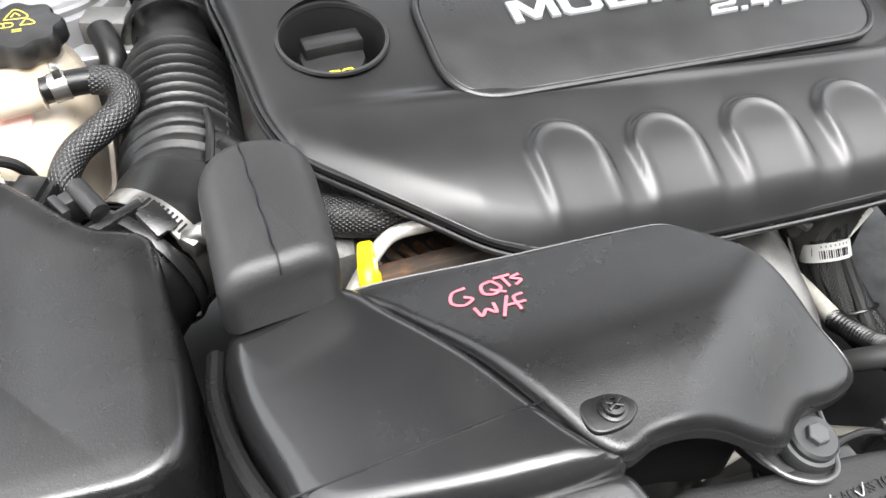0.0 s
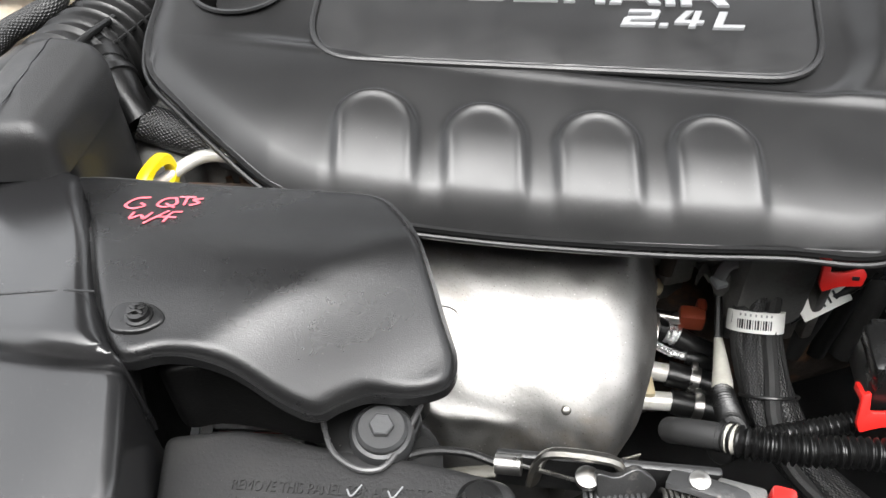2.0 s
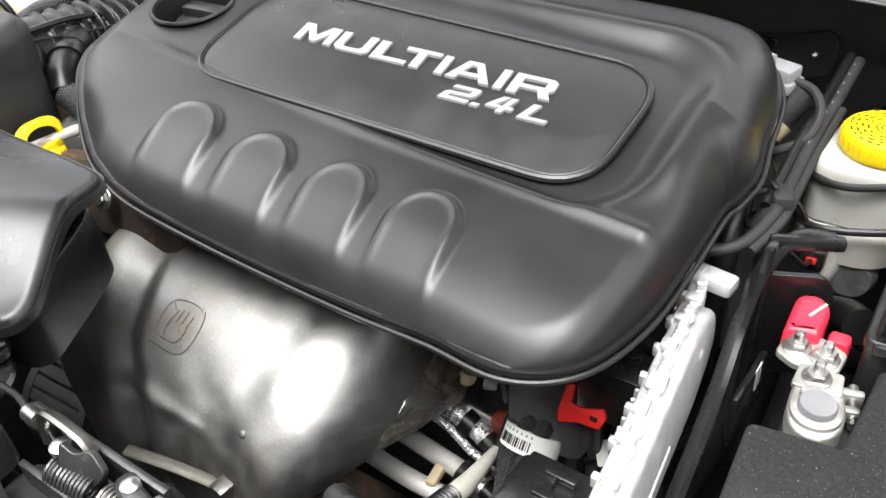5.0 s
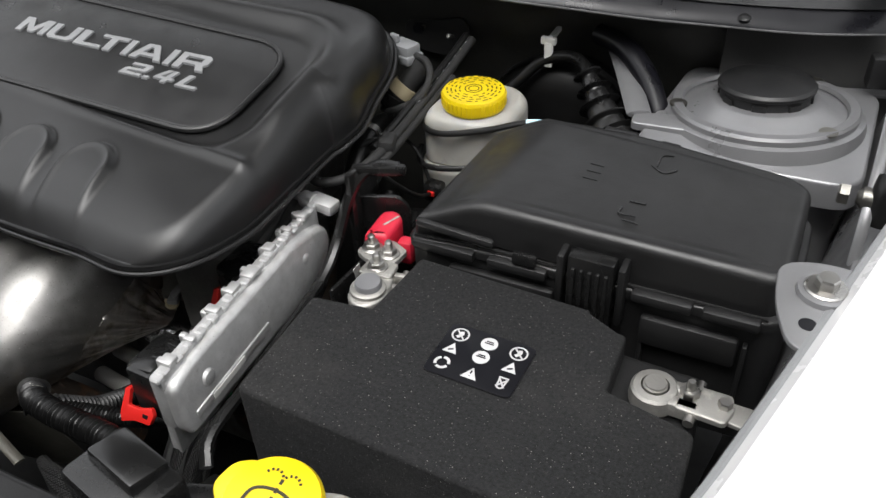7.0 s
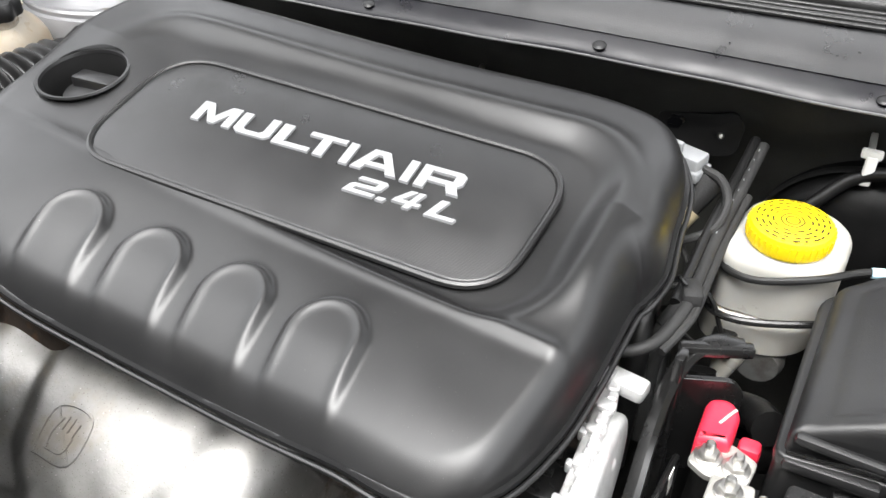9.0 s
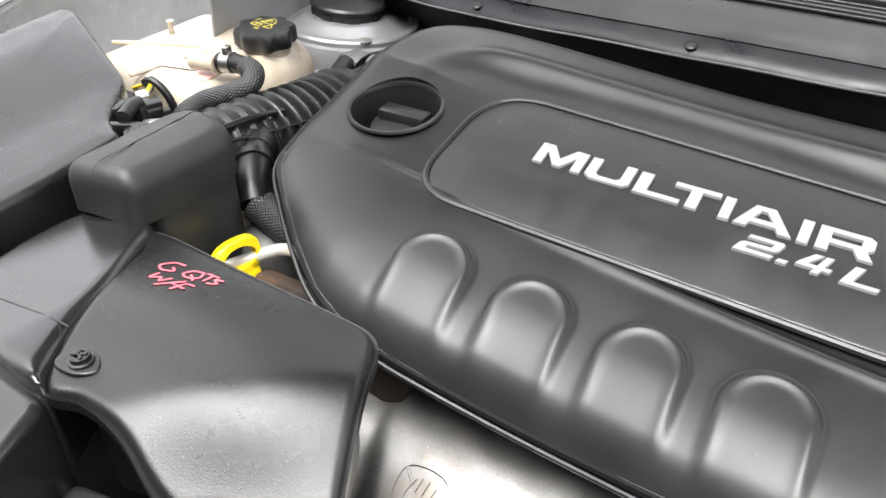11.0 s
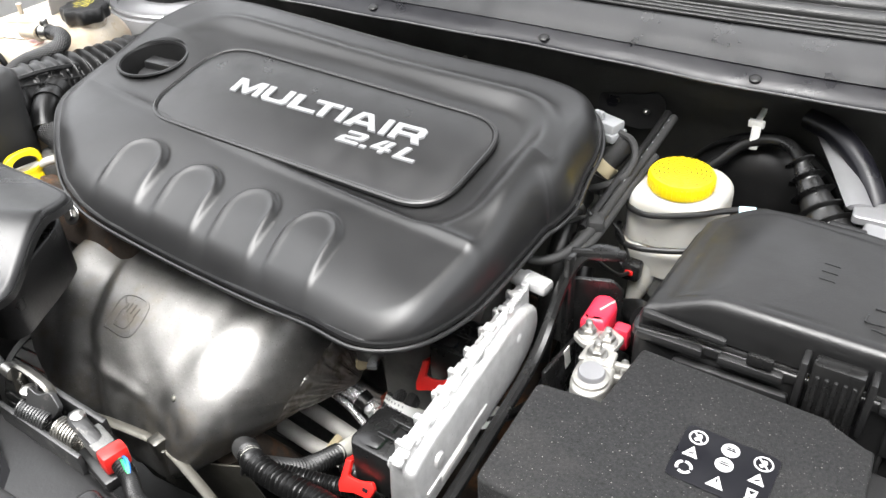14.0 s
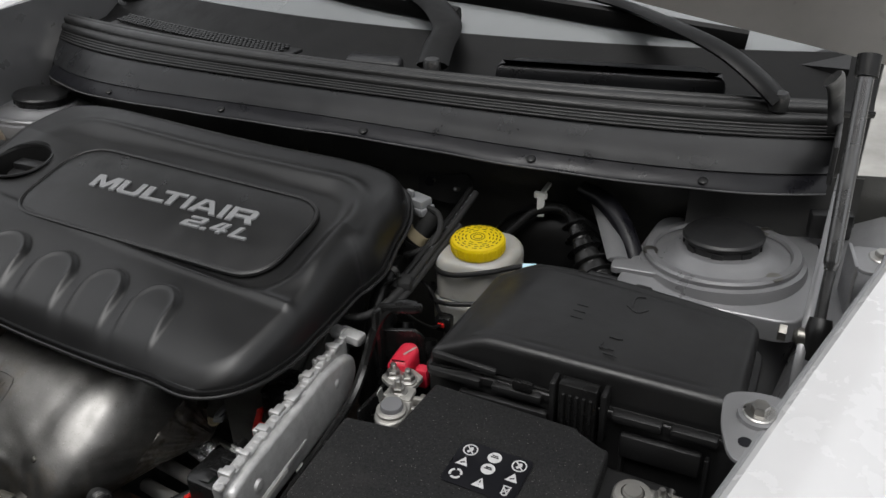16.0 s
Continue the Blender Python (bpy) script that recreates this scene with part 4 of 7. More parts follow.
bm = sheet(shield_at, 120, 96, 0.0016)
gone = [f for f in bm.faces if ((f.calc_center_median().x + 0.190) / 0.020) ** 2 + ((f.calc_center_median().z - 0.722) / 0.026) ** 2 < 1]
bmesh.ops.delete(bm, geom=gone, context="FACES")
part("shell", bm, SHIELD, shield, angle=60)


def torn_edge(u, v):
    """The crumpled end of the shield, folded in behind its rim."""
    p = Vector(shield_at(1.0, 0.02 + 0.9 * u))
    mid_ = Vector((p.x, 0.525, 0.735))
    q = p.lerp(mid_, 0.8 * v)
    wrinkle = (0.0045 * noise.noise(Vector((u * 17, v * 2.0, 2.3))) + 0.0035 * noise.noise(Vector((u * 42, v * 3, 7.1))) + 0.0015 * noise.noise(Vector((u * 90, v * 8, 3.1)))) * math.sin(math.pi * min(1.0, v + 0.12))
    return tuple(q + Vector((0.011 * math.sin(v * math.pi / 2) + wrinkle, wrinkle * 0.6, 0.0)))


def two_skins(fn, nu, nv, gap):
    """A thin folded sheet made of two skins joined along their rim."""
    bm = bmesh.new()
    top, low = ([[bm.verts.new(Vector(fn(i / nu, j / nv)) + off) for j in range(nv + 1)] for i in range(nu + 1)] for off in (Vector((0, 0, 0)), Vector(gap)))
    for i in range(nu):
        for j in range(nv):
            bm.faces.new((top[i][j], top[i + 1][j], top[i + 1][j + 1], top[i][j + 1]))
            bm.faces.new((low[i][j + 1], low[i + 1][j + 1], low[i + 1][j], low[i][j]))
        for j in (0, nv):
            bm.faces.new((top[i][j], low[i][j], low[i + 1][j], top[i + 1][j]))
    for j in range(nv):
        for i in (0, nu):
            bm.faces.new((top[i][j], top[i][j + 1], low[i][j + 1], low[i][j]))
    bmesh.ops.recalc_face_normals(bm, faces=bm.faces)
    return bm


part("crumpled_edge", two_skins(torn_edge, 110, 18, (-0.0010, 0.0, 0.0)), BROWNED, shield, "crumpled browned edge of the shield", angle=70)


def on_shield(x, y):
    """The no-touching symbol's plan laid on the shield."""
    u, v = 0.443 + x * 2.5, 0.375 - y * 3.0
    p = Vector(shield_at(u, v))
    n = Vector((0, -0.55, 0.83))
    return p + n * 0.0007


em = [[(-0.021, -0.021), (-0.021, 0.021), (0.021, 0.021), (0.021, -0.021), (-0.021, -0.021)], [(-0.02, 0.02), (0.02, -0.02)],
      [(-0.010, -0.014), (-0.012, 0.000), (-0.008, 0.014)], [(-0.004, 0.004), (-0.003, 0.016)], [(0.003, 0.003), (0.004, 0.016)], [(0.010, 0.000), (0.012, 0.013)], [(-0.010, -0.014), (0.008, -0.014), (0.012, 0.0)]]
part("embossed_symbol", strokes(em, 0.0029, on_shield, 0.0008), SHIELD, shield, "embossed crossed-out symbol in a square")
for x, y in ((0.36, -0.12),):
    p = Vector(shield_at(0.4 + x, 0.45 - y))
    part("rivet", lathe([(0.004, 0), (0.003, 0.0018), (0.001, 0.0022)], Matrix.Translation(p) @ pose(0, 0, 0, 40, 0, 0), 12), DIRTY, shield)
for k, (pts, r) in enumerate((([(-0.19, 0.33, 0.76), (-0.17, 0.36, 0.70), (-0.15, 0.42, 0.62)], 0.02), ([(-0.07, 0.37, 0.75), (-0.06, 0.41, 0.68), (-0.06, 0.45, 0.6)], 0.024))):
    part("manifold_pipe", sweep(pts, r, 16, 0.01), IRON, shield, "dark exhaust pipe below the shield")
part("lower_shield", sheet(lambda u, v: (-0.20 + 0.17 * u, 0.315 + 0.03 * u + 0.03 * v, 0.765 - 0.02 * math.sin(u * 3) - 0.12 * v), 16, 8, 0.0015), STRAP, shield, "lower grey shield plate")

# oil dipstick and the steel tube beside it
dip = thing("oil_dipstick", "bright yellow looped dipstick handle on a steel tube", "dipstick", (-0.42, 0.447, 0.95))
dm = Matrix.Translation((-0.4195, 0.449, 0.962)) @ pose(0, 0, 0, 80, 0, 74)


def loop_handle(n=44):
    """A flat rounded ring with an oval finger hole."""
    bm = bmesh.new()
    rows = []
    for grow, deep in ((0.0, -0.0034), (0.0014, -0.0052), (1.0, -0.0052), (1.0, 0.0), (1.0, 0.0052), (0.0014, 0.0052), (0.0, 0.0034)):
        row = []
        for i in range(n):
            c, q = math.cos(2 * math.pi * i / n), math.sin(2 * math.pi * i / n)
            if grow == 1.0:
                cut = 0.0012 if deep else 0.0
                row.append(bm.verts.new((0.002 + (0.0140 + cut) * c, 0.0008 + (0.0088 + cut) * q, deep)))
            else:
                e = 2 / 2.7
                row.append(bm.verts.new(((0.0225 - grow) * math.copysign(abs(c) ** e, c), (0.0172 - grow) * math.copysign(abs(q) ** e, q) + 0.1 * 0.0225 * c, deep)))
        rows.append(row)
    for p, q in zip(rows, rows[1:] + rows[:1]):
        for i in range(n):
            bm.faces.new((p[i], p[(i + 1) % n], q[(i + 1) % n], q[i]))
    bmesh.ops.recalc_face_normals(bm, faces=bm.faces)
    bm.transform(dm)
    return bm


part("handle", loop_handle(), YELLOW, dip, angle=50)
part("grip", box((0.018, 0.014, 0.0115), tuple(dm @ Vector((0.009, -0.019, 0))), 80, 0, 74, bevel=0.004), YELLOW, dip)
part("guide_tube", sweep([tuple(dm @ Vector((0.008, -0.024, 0))), (-0.41, 0.46, 0.88), (-0.38, 0.48, 0.78)], 0.0055, 12, 0.01), STEEL, dip)

solo("steel_coolant_tube", sweep([(-0.445, 0.432, 0.945), (-0.425, 0.455, 0.952), (-0.395, 0.478, 0.962), (-0.365, 0.478, 0.965), (-0.335, 0.49, 0.955), (-0.30, 0.53, 0.93)], 0.0055, 14, 0.005), TUBE, "bent bright steel tube running under the engine cover", "metal tube", (-0.4, 0.47, 0.95))

hose = thing("braided_breather_hose", "black braided hose running under the engine cover", "hose", (-0.45, 0.53, 0.95))
part("sleeve", sweep([(-0.450, 0.510, 0.974), (-0.436, 0.511, 0.967), (-0.416, 0.507, 0.963), (-0.392, 0.502, 0.961), (-0.365, 0.505, 0.952), (-0.32, 0.53, 0.935)], 0.0160, 20, 0.004), BRAID, hose)
part("rubber_end", sweep([(-0.488, 0.556, 0.992), (-0.471, 0.535, 0.992), (-0.459, 0.518, 0.983), (-0.449, 0.509, 0.973)], 0.0168, 20, 0.004), RUBBER, hose, "plain rubber elbow")
part("elbow_collar", sweep([(-0.475, 0.540, 0.993), (-0.470, 0.534, 0.992)], 0.0190, 22, 0.003, smooth=False), RUBBER, hose, "rolled rubber collar")
housing = thing("thermostat_housing", "pale cast aluminium housing beside the engine cover", "engine housing", (-0.44, 0.56, 0.88))
part("body", lathe([(0.035, -0.06), (0.034, 0.02), (0.03, 0.028), (0.015, 0.03)], Matrix.Translation((-0.435, 0.565, 0.905)) @ pose(0, 0, 0, 14, -10, 0), 24), ALU, housing)
part("flange", box((0.08, 0.05, 0.014), (-0.43, 0.50, 0.895), rz=20, rx=-10, bevel=0.004), ALU, housing)
bolt(housing, (-0.41, 0.49, 0.903), 0.006, 0.006)

# alternator at the foot of the shield
alt = thing("alternator", "grey slotted alternator with copper windings inside", "alternator", (-0.31, 0.35, 0.70))
am = Matrix.Translation((-0.345, 0.372, 0.70)) @ pose(0, 0, 0, 0, -90, 0)
part("windings", lathe([(0.055, -0.02), (0.056, 0.05), (0.02, 0.05)], am, 32), ORANGE, alt, "red-brown copper windings")
for i in range(28):
    ang = 2 * math.pi * i / 28
    p = am @ Vector((0.062 * math.cos(ang), 0.062 * math.sin(ang), 0.02))
    bmv = bmesh.new()
    box((0.007, 0.012, 0.075), (0.061, 0, 0.018), bevel=0.0015, bm=bmv)
    bmv.transform(am @ Matrix.Rotation(ang, 4, "Z"))
    part("cooling_fin", bmv, CAST, alt)
part("end_plate", lathe([(0.066, 0.052), (0.066, 0.062), (0.05, 0.07), (0.02, 0.072)], am, 32), CAST, alt)
part("rear_plate", lathe([(0.066, -0.03), (0.066, -0.02), (0.04, -0.018)], am, 32), CAST, alt)
part("mounting_lug", box((0.05, 0.03, 0.05), (-0.385, 0.40, 0.765), ry=15, bevel=0.006), CAST, alt)

# ---- battery side ----
battery = thing("battery", "black car battery with bare lead posts under a foam jacket", "battery", (0.415, 0.43, 0.70))
part("case", slab(rounded([(0.262, 0.350), (0.575, 0.332), (0.580, 0.515), (0.268, 0.528)], 0.01), 0.70, 0.897, 0.004), MATTE, battery)
for x, y in ((0.281, 0.501), (0.545, 0.476)):
    part("post", lathe([(0.0095, -0.03), (0.009, 0.004), (0.0082, 0.006)], Matrix.Translation((x, y, 0.913)), 24), CLAMPM, battery, "round lead post")

jacket = thing("battery_cover", "charcoal felt-faced foam battery jacket with cut-outs at the posts", "battery cover", (0.415, 0.43, 0.74))
JK = [(0.252, 0.341), (0.587, 0.322), (0.583, 0.437), (0.514, 0.451), (0.512, 0.514), (0.477, 0.518), (0.477, 0.532), (0.314, 0.540), (0.306, 0.462), (0.250, 0.457)]
rad = [0.008, 0.008, 0.008, 0.002, 0.004, 0.003, 0.004, 0.005, 0.002, 0.006]
part("foam", slab(rounded(JK, rad, 4), 0.735, 0.922, 0.004, top=lambda x, y: 0.0012 * math.sin(x * 37) * math.sin(y * 53)), FOAM, jacket)
sm = Matrix.Translation((0.4145, 0.4415, 0.9232)) @ pose(0, 0, 0, 0, 0, -2)
lab = slab(rounded([(-0.037, -0.0285), (0.037, -0.0285), (0.037, 0.0285), (-0.037, 0.0285)], 0.006), 0, 0.0008, 0.0002)
lab.transform(sm)
sticker = part("warning_label", lab, LABELK, jacket, "glossy black label with white warning symbols")


def at_label(x, y):
    return sm @ Vector((x, y, 0.0009))


def ring_line(cx, cy, r, n=14):
    return [(cx + r * math.cos(2 * math.pi * i / n), cy + r * math.sin(2 * math.pi * i / n)) for i in range(n + 1)]


def disc(cx, cy, r, n=20):
    b = bmesh.new()
    b.faces.new([b.verts.new(at_label(cx + r * math.cos(2 * math.pi * i / n), cy + r * math.sin(2 * math.pi * i / n))) for i in range(n)])
    return b


def tri_sign(cx, cy, s):
    b = bmesh.new()
    b.faces.new([b.verts.new(at_label(cx + x * s, cy + y * s)) for x, y in ((-1, -0.8), (1, -0.8), (0, 1.0))])
    return b


for cx in (-0.0255, 0.0255):
    part("no_fire_symbol", strokes([ring_line(cx, 0.0175, 0.0068), [(cx - 0.005, 0.0225), (cx + 0.005, 0.0125)]], 0.0014, at_label, 0.0002), INKW, sticker)
    part("flame_mark", strokes([[(cx - 0.002, 0.014), (cx + 0.001, 0.018), (cx, 0.021)]], 0.003, at_label, 0.0002), INKW, sticker)
    part("hazard_triangle", tri_sign(cx, 0.001, 0.0062), INKW, sticker)
    part("triangle_mark", strokes([[(cx - 0.002, -0.0015), (cx + 0.002, 0.0005)]], 0.0016, lambda x, y: at_label(x, y) + Vector((0, 0, 0.0003)), 0.0002), LABELK, sticker)
for cy in (0.0175, 0.0015):
    part("advice_disc", disc(0, cy, 0.0070), INKW, sticker)
    part("disc_mark", strokes([[(-0.004, cy), (0.004, cy)], [(-0.003, cy + 0.002), (0.003, cy + 0.002)]], 0.0013, lambda x, y: at_label(x, y) + Vector((0, 0, 0.0003)), 0.0002), LABELK, sticker)
part("hazard_triangle", tri_sign(0, -0.0175, 0.0066), INKW, sticker)
part("exclamation_mark", strokes([[(0, -0.018), (0, -0.0145)], [(0, -0.0205), (0, -0.0200)]], 0.0014, lambda x, y: at_label(x, y) + Vector((0, 0, 0.0003)), 0.0002), LABELK, sticker)
for k in range(3):
    aa = 2 * math.pi * k / 3
    part("recycling_arrow", strokes([[(-0.0255 + 0.0055 * math.cos(aa + d), -0.016 + 0.0055 * math.sin(aa + d)) for d in (0, 0.6, 1.2, 1.7)]], 0.0024, at_label, 0.0002), INKW, sticker)
part("bin_symbol", strokes([[(0.0215, -0.011), (0.0295, -0.011)], [(0.0225, -0.013), (0.0235, -0.021), (0.0275, -0.021), (0.0285, -0.013)], [(0.022, -0.012), (0.029, -0.021)], [(0.029, -0.012), (0.022, -0.021)]], 0.0014, at_label, 0.0002), INKW, sticker)


def clamp_at(x, y, rz, name, label):
    """A battery clamp: a split ring round the post, a pinch bolt and a flat tail with studs."""
    c = thing(name, label, "battery clamp", (x, y, 0.90), rz)
    part("ring", lathe([(0.0105, 0.0), (0.019, 0.0), (0.0195, 0.004), (0.0185, 0.013), (0.0165, 0.015), (0.011, 0.0155), (0.0105, 0.0)], None, 32, close=False), CLAMPM, c, local=True)
    part("jaw", box((0.024, 0.012, 0.014), (0.024, 0.007, 0.008), bevel=0.003), CLAMPM, c, local=True)
    part("jaw", box((0.024, 0.012, 0.014), (0.024, -0.008, 0.008), bevel=0.003), CLAMPM, c, local=True)
    part("pinch_bolt", lathe([(0.004, -0.022), (0.004, 0.022)], pose(0.031, 0, 0.009, 90, 0, 0), 12), STEEL, c, local=True)
    part("tail", slab(rounded([(0.018, -0.015), (0.056, -0.016), (0.060, 0.0), (0.056, 0.014), (0.018, 0.014)], 0.004), 0.010, 0.015, 0.0015), CLAMPM, c, local=True)
    part("stud_nut", hexagon(0.0075, 0.007, pose(0.026, 0.001, 0.015)), STEEL, c, local=True)
    part("stud", lathe([(0.0034, 0), (0.0034, 0.008), (0.0026, 0.0095)], pose(0.026, 0.001, 0.021), 14), STEEL, c, local=True)
    part("post_top", lathe([(0.0098, 0.0), (0.0096, 0.0165), (0.0085, 0.018), (0.0, 0.018)], None, 24), CLAMPM, c, "round grey post end", local=True)
    return c


pos = thing("positive_clamp", "dull grey positive battery clamp with three studs", "battery clamp", (0.285, 0.492, 0.89))
part("body", slab(rounded([(0.270, 0.478), (0.280, 0.469), (0.294, 0.470), (0.303, 0.482), (0.303, 0.500), (0.297, 0.520), (0.268, 0.527), (0.266, 0.500)], 0.008, 5), 0.893, 0.912, 0.003), CLAMPM, pos)
part("collar", lathe([(0.0165, 0.0), (0.0160, 0.003), (0.0135, 0.0042), (0.0125, 0.0042)], pose(0.285, 0.491, 0.912), 32), CLAMPM, pos)
part("post_top", lathe([(0.0124, 0.0), (0.0122, 0.0070), (0.0112, 0.0085), (0.0, 0.0088)], pose(0.285, 0.492, 0.913), 28), mat("grey_lead_post", (0.30, 0.30, 0.31), 0.5, 0.7, grain=0.2, gscale=300, vary=0.15), pos, "round grey post end")
for y in (0.523, 0.507):
    part("jaw", box((0.016, 0.0065, 0.012), (0.302, y, 0.904), rz=10, bevel=0.002), CLAMPM, pos)
part("pinch_bolt", lathe([(0.0036, -0.018), (0.0036, 0.018)], pose(0.305, 0.515, 0.904, 90, 0, 10), 12), STEEL, pos)
part("stud_plate", slab(rounded([(0.265, 0.508), (0.297, 0.510), (0.295, 0.531), (0.266, 0.530)], 0.003), 0.9105, 0.9145, 0.001), CLAMPM, pos)
part("fuse_plate", slab(rounded([(0.248, 0.535), (0.262, 0.527), (0.290, 0.531), (0.293, 0.553), (0.274, 0.562), (0.252, 0.556)], 0.004), 0.9085, 0.9135, 0.001), CLAMPM, pos)
for x, y, z in ((0.279, 0.5195, 0.9145), (0.280, 0.5410, 0.9135), (0.2605, 0.5435, 0.9135)):
    part("washer", lathe([(0.0098, 0.0), (0.0098, 0.0014), (0.0085, 0.0022)], pose(x, y, z), 24), STEEL, pos)
    part("stud_nut", hexagon(0.0074, 0.0055, pose(x, y, z + 0.0020, 0, 0, 17)), STEEL, pos)
    part("stud", lathe([(0.0036, 0), (0.0036, 0.0075), (0.0024, 0.0090)], pose(x, y, z + 0.0070), 14), STEEL, pos)
neg = clamp_at(0.545, 0.476, -2, "negative_clamp", "dull grey negative battery clamp with its nut")
part("tail_plate", slab(rounded([(0.050, -0.010), (0.082, -0.013), (0.086, 0.0), (0.080, 0.010), (0.050, 0.010)], 0.004), 0.008, 0.012, 0.001), CLAMPM, neg, local=True)
part("stud_nut", hexagon(0.0055, 0.006, pose(0.052, 0.001, 0.015)), STEEL, neg, local=True)

boot = thing("positive_cable_boot", "bright red rubber boot over the positive cable", "cable boot", (0.262, 0.57, 0.90))
part("boot", slab(rounded([(0.2485, 0.549), (0.2725, 0.552), (0.2745, 0.582), (0.264, 0.592), (0.249, 0.587)], [0.003, 0.003, 0.008, 0.010, 0.008], 5), 0.902, 0.9245, 0.006, top=lambda x, y: 0.10 * (y - 0.56)), REDRUB, boot)
part("scuff", strokes([[(0.2615, 0.566), (0.2665, 0.576), (0.2700, 0.582)]], 0.0022, lambda x, y: Vector((x, y, 0.9249 + 0.10 * (y - 0.56))), 0.0002), TAPE, boot, "white scuff mark")
part("side_flap", box((0.016, 0.014, 0.026), (0.285, 0.566, 0.902), bevel=0.004), REDRUB, boot)
part("cable", sweep([(0.275, 0.575, 0.89), (0.290, 0.59, 0.875), (0.305, 0.62, 0.85), (0.30, 0.67, 0.83)], 0.011, 14, 0.006), RUBBER, boot, "thick black battery cable")

# fuse box
fuse = thing("fuse_box", "black plastic fuse box with a clipped lid", "fuse box", (0.46, 0.64, 0.80))
LID = [(0.304, 0.548), (0.360, 0.556), (0.613, 0.556), (0.622, 0.572), (0.622, 0.696), (0.602, 0.710), (0.470, 0.724), (0.345, 0.738), (0.315, 0.715)]


def lid_slope(x, y):
    return -0.022 * ss(0.37, 0.30, x - (y - 0.56) * 0.12) - 0.004 * ss(0.5, 0.62, x)


def lid_z(x, y, d):
    e = np.clip(1 - d / 0.009, 0, 1)
    return 0.982 + lid_slope(x, y) - 0.010 * (1 - np.sqrt(np.maximum(1 - e * e, 0))) - 0.0006 * np.exp(-((d - 0.016) / 0.002) ** 2)


part("lid", dome(rounded(LID, [0.006, 0.02, 0.012, 0.015, 0.015, 0.015, 0.02, 0.012, 0.01], 8), (0.465, 0.642), lid_z, 44, skirt=0.030), MATTE, fuse, angle=50)
low = inset_loop(ccw([Vector(p) for p in LID]), -0.006)
part("base", slab(rounded([tuple(p) for p in low], 0.014, 4), 0.80, 0.937, 0.003), MATTE, fuse)
part("lid_lip", slab(rounded([tuple(p) for p in inset_loop(ccw([Vector(p) for p in LID]), -0.009)], 0.014, 4), 0.930, 0.9395, 0.003), MATTE, fuse)
part("latch", box((0.040, 0.016, 0.085), (0.471, 0.545, 0.925), bevel=0.003), GLOSSY, fuse, "upright spring latch")
for k in range(5):
    part("latch_rib", box((0.0035, 0.004, 0.07), (0.457 + k * 0.007, 0.536, 0.922), bevel=0.001), GLOSSY, fuse)
for x, w in ((0.445, 0.006), (0.497, 0.006)):
    part("latch_guard", box((w, 0.020, 0.06), (x, 0.547, 0.935), bevel=0.002), MATTE, fuse)
for x, w in ((0.335, 0.06), (0.405, 0.055), (0.53, 0.05), (0.585, 0.045)):
    part("lid_ledge", box((w, 0.012, 0.010), (x, 0.546, 0.934 if x < 0.5 else 0.938), bevel=0.003), MATTE, fuse)
part("grip_ridge", box((0.075, 0.008, 0.008), (0.345, 0.547, 0.954), ry=4, bevel=0.0035), MATTE, fuse, "rounded ridge on the front of the lid")
for p in ([(0.500, 0.695), (0.490, 0.690), (0.490, 0.672)], [(0.485, 0.672), (0.498, 0.663), (0.508, 0.672)], [(0.478, 0.60), (0.478, 0.590), (0.492, 0.590)], [(0.482, 0.610), (0.496, 0.610)], [(0.483, 0.582), (0.497, 0.580)]):
    part("moulded_mark", strokes([p], 0.0016, lambda x, y: Vector((x, y, 0.9822 + float(lid_slope(x, y)))), 0.0008), GLOSSY, fuse)
for k in range(3):
    part("moulded_bar", box((0.013, 0.0016, 0.0006), (0.44, 0.655 - 0.012 * k, 0.9824 + float(lid_slope(0.44, 0.65))), rz=-4, bevel=0), MATTE, fuse)
part("lid_seam", sweep([(0.306, 0.546, 0.9415), (0.36, 0.550, 0.9415), (0.46, 0.5505, 0.9415), (0.612, 0.5505, 0.9415)], 0.0013, 6, 0.02), GLOSSY, fuse, "thin bright seam below the lid")
for x, w in ((0.39, 0.10), (0.555, 0.08)):
    part("base_step", box((w, 0.010, 0.030), (x, 0.5445, 0.905), bevel=0.004), MATTE, fuse)
for x in (0.425, 0.518, 0.60):
    part("base_rib", box((0.004, 0.008, 0.09), (x, 0.5455, 0.87), bevel=0.001), MATTE, fuse)
part("lock_tab", box((0.022, 0.006, 0.012), (0.412, 0.5435, 0.9465), bevel=0.002), GLOSSY, fuse)
part("rear_tab", box((0.035, 0.012, 0.018), (0.44, 0.735, 0.965), rz=-6, bevel=0.003), MATTE, fuse)
part("rear_tab", box((0.02, 0.010, 0.016), (0.49, 0.728, 0.966), rz=-6, bevel=0.003), MATTE, fuse)

